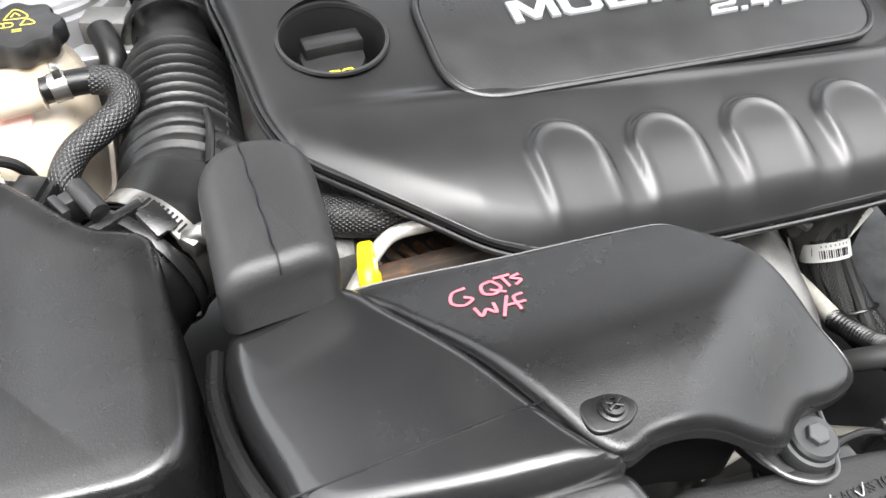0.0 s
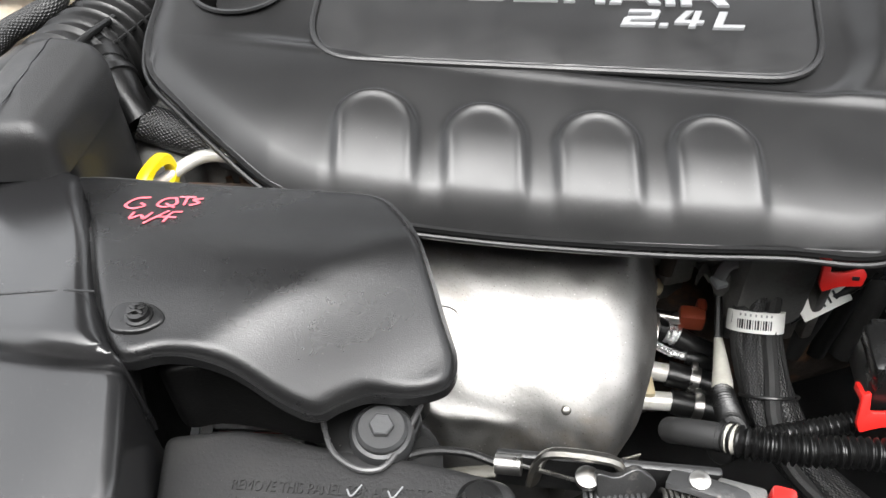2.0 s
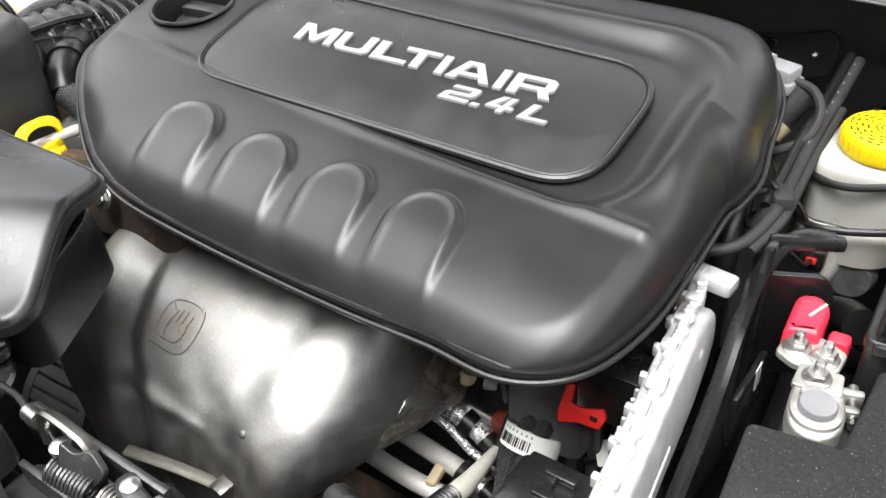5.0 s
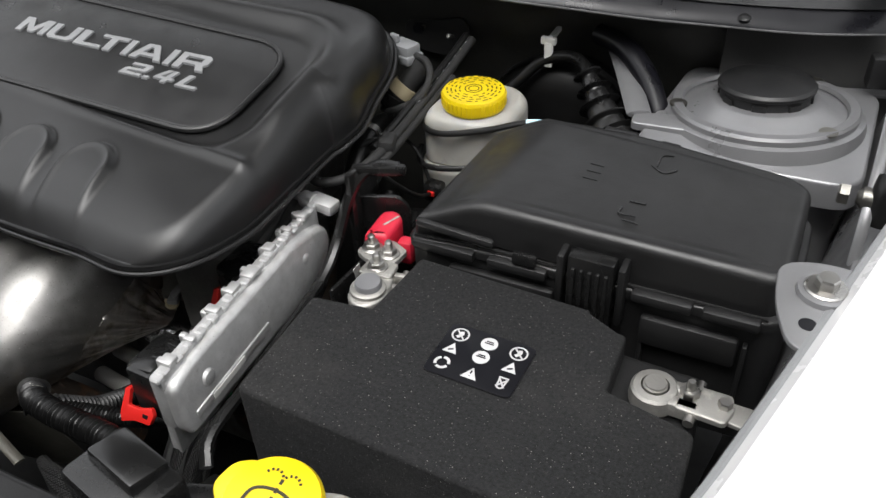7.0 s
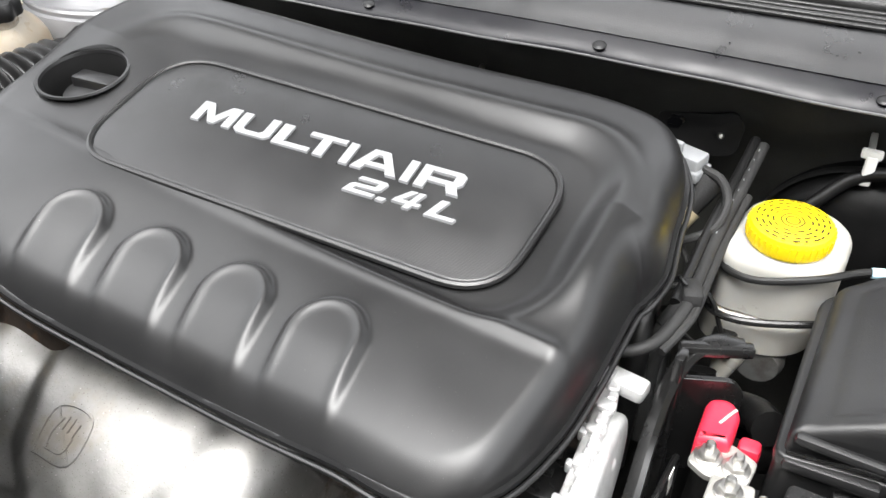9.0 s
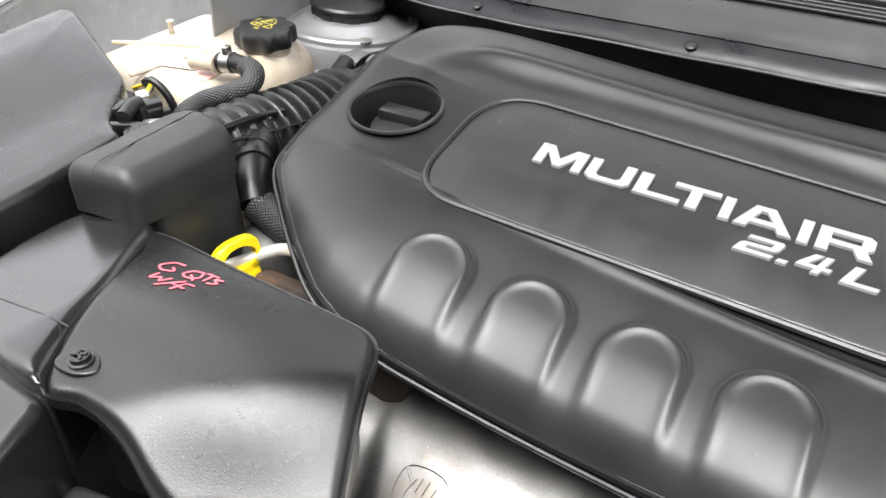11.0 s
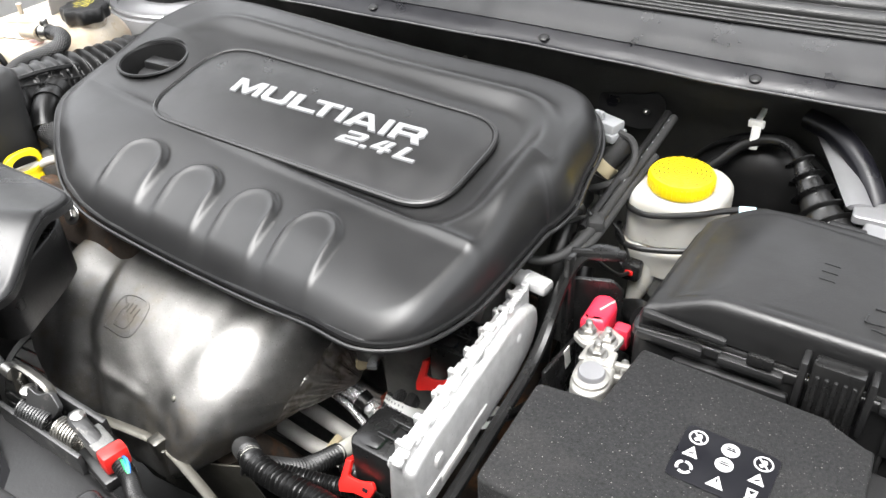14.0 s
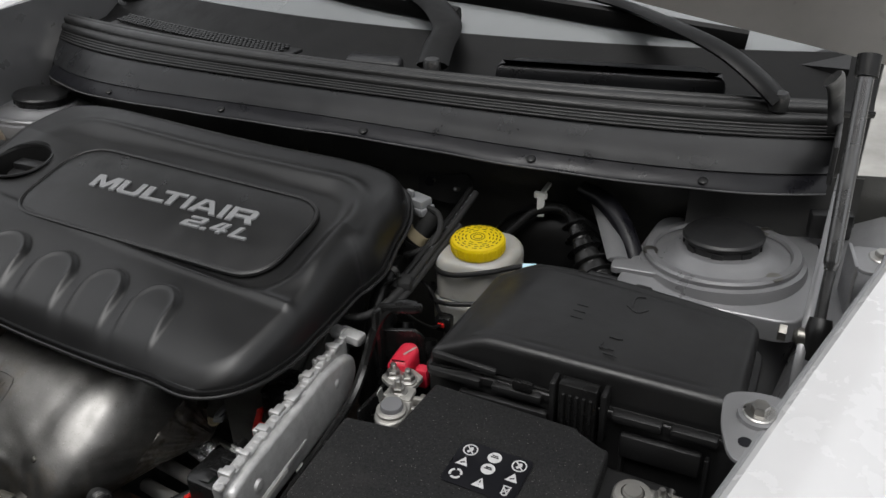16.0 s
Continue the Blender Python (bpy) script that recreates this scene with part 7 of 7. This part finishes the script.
BOXPLAN = rounded([(-0.524, 0.384), (-0.452, 0.388), (-0.443, 0.506), (-0.518, 0.506)], [0.014, 0.014, 0.034, 0.034], 10)
part("box", dome(BOXPLAN, (-0.485, 0.440), snork_z, 26, skirt=0.025), BOXM, snork, angle=50)
part("lower_body", slab(rounded([(-0.519, 0.406), (-0.455, 0.409), (-0.4445, 0.503), (-0.515, 0.503)], [0.012, 0.012, 0.032, 0.032], 8), 0.90, 1.034, 0.004), BOXM, snork)
part("seam", strokes([[(-0.4875 + 0.0006 * math.sin(i * 2.1), 0.386 + 0.0095 * i) for i in range(13)]], 0.0013, lambda x, y: Vector((x, y, float(snork_z(x, y, max(min(y - 0.384, 0.506 - y), 0.0))) + 0.0001)), 0.0004), LABELK, snork, "moulding seam")

airbox = thing("air_filter_box", "large black plastic air filter housing with rounded edges", "air filter box", (-0.66, 0.40, 0.8))


def airbox_z(x, y, d):
    z = 1.034 + 0.03 * (y - 0.4) + 0.02 * ss(-0.62, -0.75, x) - 0.0016 * ss(0.02, 0.0, d)
    e = np.clip(1 - d / 0.007, 0, 1)
    return z - 0.008 * (1 - np.sqrt(np.maximum(1 - e * e, 0)))


part("lid", dome(rounded([(-0.80, 0.305), (-0.556, 0.300), (-0.548, 0.38), (-0.550, 0.466), (-0.585, 0.482), (-0.635, 0.546), (-0.80, 0.62)], [0.03, 0.03, 0.03, 0.012, 0.012, 0.02, 0.03], 10), (-0.66, 0.41), airbox_z, 40, skirt=0.16), GRAINED, airbox, angle=50)
part("outlet", sweep([(-0.605, 0.448, 0.955), (-0.578, 0.474, 0.970), (-0.552, 0.497, 0.982)], 0.044, 28, 0.006), RUBBER, airbox, "round outlet neck")
for dx, dy, dz in ((-0.034, 0.0, 0.030), (0.006, -0.010, 0.044)):
    part("neck_tab", box((0.016, 0.022, 0.006), (-0.552 + dx, 0.488 + dy, 0.985 + dz), rz=30, rx=20, bevel=0.0015), GRAINED, airbox)
part("neck_flange", lathe([(0.049, -0.004), (0.050, 0.0), (0.049, 0.004)], Matrix.Translation((-0.563, 0.487, 0.980)) @ Vector((0.75, 0.66, 0.06)).to_track_quat("Z", "Y").to_matrix().to_4x4(), 48, close=False), GRAINED, airbox)
part("rear_rib", box((0.040, 0.008, 0.012), (-0.570, 0.487, 1.026), rz=28, bevel=0.002), GRAINED, airbox)
part("clip_stem", sweep([(-0.588, 0.518, 1.034), (-0.584, 0.506, 1.036), (-0.577, 0.490, 1.034)], 0.0068, 12, 0.004), MATTE, airbox)
part("clip_block", box((0.020, 0.012, 0.020), (-0.590, 0.514, 1.024), rz=25, bevel=0.002), MATTE, airbox)
part("clip_finger", box((0.006, 0.020, 0.010), (-0.600, 0.506, 1.030), rz=25, bevel=0.0015), MATTE, airbox)

hose = thing("intake_hose", "wide corrugated black rubber intake hose", "intake hose", (-0.53, 0.64, 0.95))


def bellow(d, t):
    if d < 0.050:
        return 0.0455
    if d < 0.100:
        return 0.0415 + 0.004 * (0.5 + 0.5 * math.cos(2 * math.pi * (d - 0.05) / 0.0166)) ** 7
    if d < 0.226:
        return 0.0365 + 0.0105 * (0.5 + 0.5 * math.cos(2 * math.pi * (d - 0.1) / 0.0157)) ** 1.6
    return 0.0425 if d < 0.245 else 0.034


part("bellows", sweep([(-0.556, 0.493, 0.982), (-0.540, 0.510, 0.983), (-0.528, 0.540, 0.983), (-0.521, 0.58, 0.978), (-0.514, 0.64, 0.970), (-0.508, 0.70, 0.965), (-0.502, 0.77, 0.960), (-0.50, 0.84, 0.945), (-0.45, 0.87, 0.92)], bellow, 40, 0.0013), RUBBER, hose)
part("seam_line", sweep([(-0.500, 0.505, 1.018), (-0.490, 0.55, 1.010), (-0.482, 0.60, 1.000), (-0.475, 0.66, 0.990)], 0.0016, 6, 0.005), RUBBER, hose)
part("end_cuff", lathe([(0.0445, -0.008), (0.0455, -0.006), (0.0455, 0.006), (0.0445, 0.008)], Matrix.Translation((-0.5005, 0.785, 0.957)) @ Vector((0.1, 1.0, -0.12)).to_track_quat("Z", "Y").to_matrix().to_4x4(), 48, close=False), RUBBER, hose, "wide rubber cuff")
part("stiffening_rib", sweep([(-0.505, 0.528, 1.022), (-0.498, 0.565, 1.020), (-0.495, 0.608, 1.010)], 0.0032, 10, 0.004), RUBBER, hose)
part("side_branch", sweep([(-0.512, 0.585, 0.985), (-0.498, 0.568, 0.990), (-0.484, 0.551, 0.992)], lambda d, t: 0.026 - 0.008 * d / t, 18, 0.004), RUBBER, hose)
band = thing("hose_clamp", "bright steel worm-drive hose clamp", "hose clamp", (-0.553, 0.51, 1.0))
cmx = Matrix.Translation((-0.552, 0.497, 0.982)) @ Vector((0.75, 0.66, 0.0)).to_track_quat("Z", "Y").to_matrix().to_4x4()
part("band", lathe([(0.0472, -0.0078), (0.0485, -0.0072), (0.0485, 0.0072), (0.0472, 0.0078)], cmx, 64, close=False), STEEL, band)
w = cmx.inverted() @ Vector((-0.552, 0.497, 1.08))
up = math.atan2(w.y, w.x)
w = cmx.inverted() @ Vector((-0.492, 0.429, 1.08))
side = math.copysign(1.0, math.sin(math.atan2(w.y, w.x) - up))
for k in range(9):
    a_ = radians(30 + k * 4.2)
    b_ = up + side * (radians(4) + a_ - radians(30))
    bm = box((0.0016, 0.0016, 0.008), (0.0487 * math.cos(b_), 0.0487 * math.sin(b_), 0), rz=math.degrees(b_), bevel=0)
    bm.transform(cmx)
    part("worm_slot", bm, LABELK, band)
sc = cmx @ Vector((0.053 * math.cos(up + side * 0.82), 0.053 * math.sin(up + side * 0.82), 0))
part("worm_screw", lathe([(0.0055, -0.010), (0.0055, 0.006), (0.0075, 0.007), (0.0075, 0.012), (0.005, 0.013)], Matrix.Translation(sc) @ pose(0, 0, 0, 60, 0, 60), 16), STEEL, band)
part("worm_housing", box((0.016, 0.013, 0.012), tuple(sc - Vector((0.0, 0.0, 0.004))), rz=40, bevel=0.002), STEEL, band)

res = thing("coolant_reservoir", "yellowed translucent coolant reservoir with a black cap", "coolant reservoir", (-0.66, 0.68, 0.85))


def tank_z(x, y, d):
    e = np.clip(1 - d / 0.035, 0, 1)
    return 1.006 + 0.02 * (y - 0.68) - 0.045 * (1 - np.sqrt(np.maximum(1 - e * e, 0))) + 0.006 * np.exp(-(((x + 0.615) / 0.045) ** 2 + ((y - 0.724) / 0.045) ** 2) ** 3)


part("tank", dome(rounded([(-0.80, 0.60), (-0.605, 0.585), (-0.578, 0.62), (-0.572, 0.74), (-0.60, 0.79), (-0.78, 0.80)], 0.035, 8), (-0.68, 0.69), tank_z, 26, skirt=0.13), MILK, res, angle=50)
part("seam", slab(rounded([(-0.803, 0.597), (-0.603, 0.581), (-0.574, 0.617), (-0.568, 0.743), (-0.598, 0.794), (-0.783, 0.804)], 0.035, 8), 0.930, 0.935, 0.001), MILK, res)
km = Matrix.Translation((-0.615, 0.724, 1.008))
part("neck", lathe([(0.027, -0.01), (0.027, 0.012)], km, 32), MILK, res)
for x0, y0, x1, y1 in ((-0.79, 0.655, -0.66, 0.70), (-0.70, 0.60, -0.665, 0.70), (-0.665, 0.70, -0.64, 0.785)):
    part("moulded_rib", sweep([(x0, y0, 1.004), ((x0 + x1) / 2, (y0 + y1) / 2, 1.0065), (x1, y1, 1.0045)], 0.0028, 8, 0.006), MILK, res)
part("overflow_nipple", lathe([(0.0035, 0), (0.0035, 0.018), (0.0045, 0.019)], Matrix.Translation((-0.745, 0.705, 1.003)), 12), MILK, res)
bm = bmesh.new()
prof = [(0.0305, 0.006), (0.0325, 0.009), (0.0325, 0.022), (0.0305, 0.0255)]
n = 64
rings = []
for r_, z_ in prof + [(0.024, 0.0268), (0.004, 0.0272)]:
    rings.append([bm.verts.new(km @ Vector(((r_ + (0.0024 * math.cos(8 * 2 * math.pi * i / n) if r_ > 0.03 else 0)) * math.cos(2 * math.pi * i / n), (r_ + (0.0024 * math.cos(8 * 2 * math.pi * i / n) if r_ > 0.03 else 0)) * math.sin(2 * math.pi * i / n), z_))) for i in range(n)])
for p, q in zip(rings, rings[1:]):
    for i in range(n):
        bm.faces.new((p[i], p[(i + 1) % n], q[(i + 1) % n], q[i]))
bm.faces.new(rings[0][::-1]), bm.faces.new(rings[-1])
kc = part("cap", bm, MATTE, res, "scalloped black cap with yellow symbols")


def on_cap(x, y):
    return km @ Vector((x * 0.9, y * 0.9, 0.0274))


CAPLINES = ([(-0.010, 0.006), (0.0, 0.021), (0.010, 0.006), (-0.010, 0.006)], [(-0.004, 0.009), (0.0, 0.015), (0.004, 0.009)], [(-0.016, -0.006), (-0.016, 0.0), (-0.004, 0.0), (-0.004, -0.006), (-0.016, -0.006)], [(-0.010, -0.006), (-0.010, 0.0)], [(0.003, -0.006), (0.009, 0.003), (0.015, -0.006), (0.003, -0.006)], [(-0.004, -0.012), (0.004, -0.012)], [(-0.004, -0.015), (0.004, -0.015)], [(-0.020, 0.006), (-0.016, 0.014)])
for line in CAPLINES:
    part("cap_symbol", strokes([line], 0.0014, on_cap, 0.0002), mat("worn_yellow_ink", (0.42, 0.36, 0.06), 0.5, vary=0.15) if line is CAPLINES[0] else bpy.data.materials["worn_yellow_ink"], kc)
part("white_label", box((0.050, 0.020, 0.0008), (-0.672, 0.645, 1.0072), rz=12, bevel=0), LABELW, res, "small white label")
for k in range(3):
    part("print_bar", box((0.022 - 0.005 * k, 0.0022, 0.0003), (-0.668, 0.650 - 0.005 * k, 1.0078), rz=12, bevel=0), GREYPL, res)
part("inlet", lathe([(0.009, 0.0), (0.009, 0.035), (0.011, 0.037)], Matrix.Translation((-0.64, 0.637, 1.020)) @ pose(0, 0, 0, 0, 84, 0), 20), MILK, res)
part("red_stain", slab(rounded([(-0.645, 0.625), (-0.618, 0.622), (-0.614, 0.65), (-0.64, 0.652)], 0.012), 1.0, 1.0075, 0.002), milky("pink_stained_plastic", (0.7, 0.42, 0.36), (0.7, 0.3, 0.26)), res, "pink coolant stain at the inlet")
rh = thing("overflow_hose", "black braided overflow hose with a spring clamp", "hose", (-0.57, 0.62, 0.98))
part("rubber_end", sweep([(-0.603, 0.640, 1.026), (-0.583, 0.641, 1.028), (-0.563, 0.640, 1.028)], 0.0098, 18, 0.004), RUBBER, rh)
part("sleeve", sweep([(-0.569, 0.641, 1.028), (-0.555, 0.637, 1.026), (-0.549, 0.627, 1.021), (-0.555, 0.615, 1.015), (-0.571, 0.605, 1.009), (-0.593, 0.594, 1.000), (-0.606, 0.576, 0.984), (-0.609, 0.560, 0.94)], 0.0110, 20, 0.0035), BRAID, rh)
part("clamp", sweep([(-0.597, 0.640, 1.0265), (-0.585, 0.641, 1.0278)], 0.0110, 24, 0.004, smooth=False), STEEL, rh, "bright spring clamp")
part("clamp_ear", box((0.006, 0.010, 0.008), (-0.591, 0.640, 1.041), rz=10, bevel=0.001), STEEL, rh)
wl = thing("left_wiring", "black wiring connector with yellow wires beside the filter box", "wiring", (-0.62, 0.53, 1.0))
part("connector", box((0.042, 0.026, 0.024), (-0.630, 0.556, 0.996), rz=-25, bevel=0.003), GLOSSY, wl)
part("connector_ridge", box((0.020, 0.030, 0.010), (-0.624, 0.552, 1.008), rz=-25, bevel=0.002), GLOSSY, wl)
part("connector_end", box((0.010, 0.012, 0.010), (-0.643, 0.566, 1.008), rz=-25, bevel=0.002), LABELW, wl)
part("post", box((0.010, 0.012, 0.030), (-0.611, 0.563, 0.988), rz=-25, bevel=0.003), GLOSSY, wl)
for k in range(3):
    part("wire", sweep([(-0.640, 0.568 + 0.003 * k, 1.010), (-0.642, 0.578 + 0.003 * k, 1.016), (-0.66, 0.59 + 0.004 * k, 1.008), (-0.70, 0.60 + 0.006 * k, 0.99)], 0.0018, 6, 0.005), (YELLOW, CREAM, RUBBER)[k], wl)
part("cable", sweep([(-0.650, 0.577, 1.016), (-0.642, 0.580, 1.020), (-0.628, 0.582, 1.010), (-0.621, 0.584, 0.990), (-0.62, 0.585, 0.95)], 0.0042, 10, 0.005), RUBBER, wl)
part("rod", sweep([(-0.66, 0.500, 1.0), (-0.622, 0.515, 1.0), (-0.597, 0.530, 0.999), (-0.585, 0.540, 0.98)], 0.0035, 8, 0.005), RUBBER, wl)

acv = thing("ac_valve", "cast aluminium fitting behind the coolant reservoir", "ac fitting", (-0.56, 0.80, 0.98))
part("block", box((0.045, 0.03, 0.026), (-0.552, 0.81, 0.968), rz=-20, bevel=0.004), CAST, acv)
part("hose", sweep([(-0.56, 0.795, 0.975), (-0.555, 0.76, 0.965), (-0.57, 0.74, 0.93)], 0.012, 14, 0.004), RUBBER, acv)

# ---- slam panel and bonnet latch ----
slam = thing("access_panel", "grained black plastic radiator closing panel with moulded lettering", "access panel", (-0.22, 0.17, 0.95))
part("panel", slab(rounded([(-0.345, 0.225), (-0.325, 0.06), (-0.14, 0.06), (-0.137, 0.205), (-0.185, 0.216), (-0.245, 0.222), (-0.30, 0.232)], [0.008, 0.01, 0.01, 0.012, 0.02, 0.02, 0.01], 5), 0.93, 0.964, 0.006, top=lambda x, y: 0.10 * (y - 0.2)), SLAM, slam)
part("raised_field", slab(rounded([(-0.315, 0.172), (-0.31, 0.07), (-0.165, 0.07), (-0.165, 0.166)], 0.012, 5), 0.955, 0.972, 0.005, top=lambda x, y: 0.10 * (y - 0.2)), SLAM, slam)
mm = Matrix.Translation((-0.298, 0.1935, 0.9636)) @ Matrix(((1, 0, 0, 0), (-0.01, 1, 0, 0), (0, 0.10, 1, 0), (0, 0, 0, 1)))
letters("REMOVE THIS PANEL FOR ACCESS TO", 0.0088, 0.0008, mm, SLAM, slam, "moulded_lettering", wide=0.77, single=False)
mm2 = Matrix.Translation((-0.300, 0.1835, 0.9626)) @ Matrix(((1, 0, 0, 0), (-0.01, 1, 0, 0), (0, 0.10, 1, 0), (0, 0, 0, 1)))
letters("A/C FILL PORT ON SOME VEHICLES", 0.0088, 0.0008, mm2, SLAM, slam, "moulded_lettering", wide=0.8, single=False)
part("push_rivet", lathe([(0.0125, 0.0), (0.013, 0.002), (0.010, 0.0045), (0.004, 0.005)], Matrix.Translation((-0.158, 0.193, 0.963)), 24), GLOSSY, slam, "round black push rivet")
part("seat", lathe([(0.034, 0.0), (0.034, 0.006), (0.028, 0.008)], Matrix.Translation((-0.2145, 0.2205, 0.945)), 32), GLOSSY, slam, "round seat below the intake mount")
for x in (-0.228, -0.205):
    part("chalk_tick", strokes([[(x - 0.004, 0.196), (x - 0.001, 0.192), (x + 0.004, 0.199)]], 0.0010, lambda a, b: Vector((a, b, 0.9655)), 0.0003), GREYPL, slam)

beam = thing("latch_beam", "black painted steel crossbeam carrying the bonnet latch", "crossbeam", (-0.02, 0.17, 0.9))
part("beam", slab(rounded([(-0.14, 0.215), (-0.14, 0.06), (0.30, 0.06), (0.26, 0.20), (0.12, 0.195), (0.03, 0.19)], 0.015), 0.88, 0.925, 0.008), BLACKBODY, beam)
part("wet_plate", sheet(lambda u, v: (-0.13 + 0.14 * u, 0.10 + 0.085 * v - 0.05 * u * v, 0.931 + 0.012 * math.sin(u * 4 + v * 2)), 14, 10, 0.002), mat("black_gloss_plate", (0.015, 0.015, 0.016), 0.16, 0.0, vary=0.3), beam, "glossy grey curved plate")
part("right_panel", slab(rounded([(0.02, 0.178), (0.02, 0.05), (0.27, 0.05), (0.265, 0.20), (0.15, 0.20), (0.07, 0.168)], 0.015), 0.93, 0.955, 0.006), GRAINED, beam)
part("push_rivet", lathe([(0.0105, 0.0), (0.011, 0.003), (0.008, 0.005), (0.003, 0.0055)], Matrix.Translation((0.035, 0.150, 0.955)), 24), GLOSSY, beam)

latch = thing("bonnet_latch", "greased steel bonnet latch with springs and a release cable", "bonnet latch", (-0.06, 0.215, 0.92))
bm = box((0.13, 0.006, 0.035), (-0.085, 0.228, 0.935), rz=-3, bevel=0.002)
part("back_plate", bm, DARKSTEEL, latch)
part("front_plate", box((0.11, 0.005, 0.03), (-0.07, 0.196, 0.93), rz=-3, bevel=0.0015), DARKSTEEL, latch)
part("arch", sweep([(-0.128, 0.222, 0.935), (-0.124, 0.224, 0.958), (-0.115, 0.224, 0.966), (-0.085, 0.222, 0.964), (-0.078, 0.221, 0.955)], 0.006, 8, 0.003, flat=0.5), DIRTY, latch, "worn bent top plate")
bm = slab(rounded([(-0.015, -0.012), (0.012, -0.012), (0.02, 0.0), (0.008, 0.012), (-0.004, 0.006), (-0.016, 0.012)], 0.005), -0.002, 0.003, 0.001)
bm.transform(Matrix.Translation((-0.078, 0.212, 0.955)) @ pose(0, 0, 0, 60, 0, 10))
part("hook", bm, DARKSTEEL, latch)
part("pawl", sweep([(-0.05, 0.220, 0.95), (-0.035, 0.212, 0.957), (-0.015, 0.208, 0.953), (0.002, 0.206, 0.945)], 0.007, 8, 0.003, flat=0.45), DARKSTEEL, latch, "worn latch pawl")
for x0, n_ in ((-0.10, 11), (-0.055, 8)):
    pts = []
    for i in range(n_ * 12):
        a_ = 2 * math.pi * i / 12
        pts.append((x0 + 0.0033 * i / 12, 0.206 + 0.010 * math.cos(a_), 0.942 + 0.010 * math.sin(a_)))
    part("spring", sweep(pts, 0.0014, 6, 0.0022, smooth=False), DARKSTEEL if x0 < -0.08 else DIRTY, latch, "coiled return spring")
part("pivot_rivet", lathe([(0.007, 0.0), (0.007, 0.004), (0.004, 0.006)], Matrix.Translation((-0.098, 0.214, 0.955)), 20), STEEL, latch)
part("pivot_rivet", lathe([(0.006, 0.0), (0.006, 0.004), (0.003, 0.006)], Matrix.Translation((-0.036, 0.214, 0.957)), 20), STEEL, latch)
part("cable_end", sweep([(-0.150, 0.226, 0.948), (-0.135, 0.224, 0.950)], 0.0062, 14, 0.003, smooth=False), STEEL, latch, "crimped cable end")
part("cable", sweep([(-0.24, 0.20, 0.952), (-0.20, 0.225, 0.955), (-0.17, 0.23, 0.952), (-0.150, 0.226, 0.948)], 0.0026, 10, 0.005), RUBBER, latch, "black release cable")
part("cable_core", sweep([(-0.135, 0.224, 0.950), (-0.10, 0.214, 0.952)], 0.0014, 6, 0.01, smooth=False), STEEL, latch)
sw = thing("latch_switch", "grey latch switch with a red connector lock", "switch", (-0.005, 0.21, 0.94))
part("body", box((0.028, 0.018, 0.016), (-0.012, 0.210, 0.945), rz=-14, bevel=0.003), CAST, sw)
part("lock", box((0.014, 0.021, 0.019), (0.010, 0.206, 0.9455), rz=-14, bevel=0.003), RED, sw, "red connector lock")
part("holder", box((0.05, 0.026, 0.012), (-0.004, 0.206, 0.930), rz=-14, bevel=0.003), GLOSSY, sw)
part("lead", sweep([(0.018, 0.204, 0.944), (0.035, 0.198, 0.942), (0.06, 0.185, 0.948), (0.10, 0.178, 0.955), (0.15, 0.185, 0.955)], ribbed(0.0055, 0.0012, 0.003), 12, 0.001), RUBBER, sw)
for k, m_ in enumerate((GREEN, BLUE)):
    part("wire", sweep([(0.016, 0.206 + 0.003 * k, 0.947), (0.026, 0.203 + 0.003 * k, 0.949), (0.036, 0.198, 0.945)], 0.0016, 6, 0.003), m_, sw)
st = thing("radiator_strap", "grey steel strap with a spring clip across the lower shield", "strap", (-0.11, 0.30, 0.79))
part("strap", sweep([(-0.20, 0.295, 0.80), (-0.15, 0.305, 0.795), (-0.104, 0.312, 0.786), (-0.06, 0.305, 0.775), (0.0, 0.29, 0.76)], 0.0055, 8, 0.006, flat=0.4), STRAP, st)
part("clip", box((0.016, 0.022, 0.022), (-0.104, 0.312, 0.788), rz=-10, bevel=0.002), DIRTY, st)
part("leg", box((0.012, 0.004, 0.05), (-0.100, 0.306, 0.762), bevel=0.001), DIRTY, st)
fan = thing("fan_shroud", "dark radiator fan shroud behind the crossbeam", "fan shroud", (0, 0.2, 0.7))
part("shroud", box((0.9, 0.04, 0.40), (0, 0.20, 0.66), bevel=0.01), MATTE, fan)
lp = thing("left_cross_panel", "black plastic panel in front of the filter box", "panel", (-0.55, 0.15, 0.9))
part("panel", slab(rounded([(-0.80, 0.24), (-0.80, 0.05), (-0.345, 0.05), (-0.35, 0.15), (-0.52, 0.24)], 0.02), 0.76, 0.80, 0.01), BLACKBODY, lp)
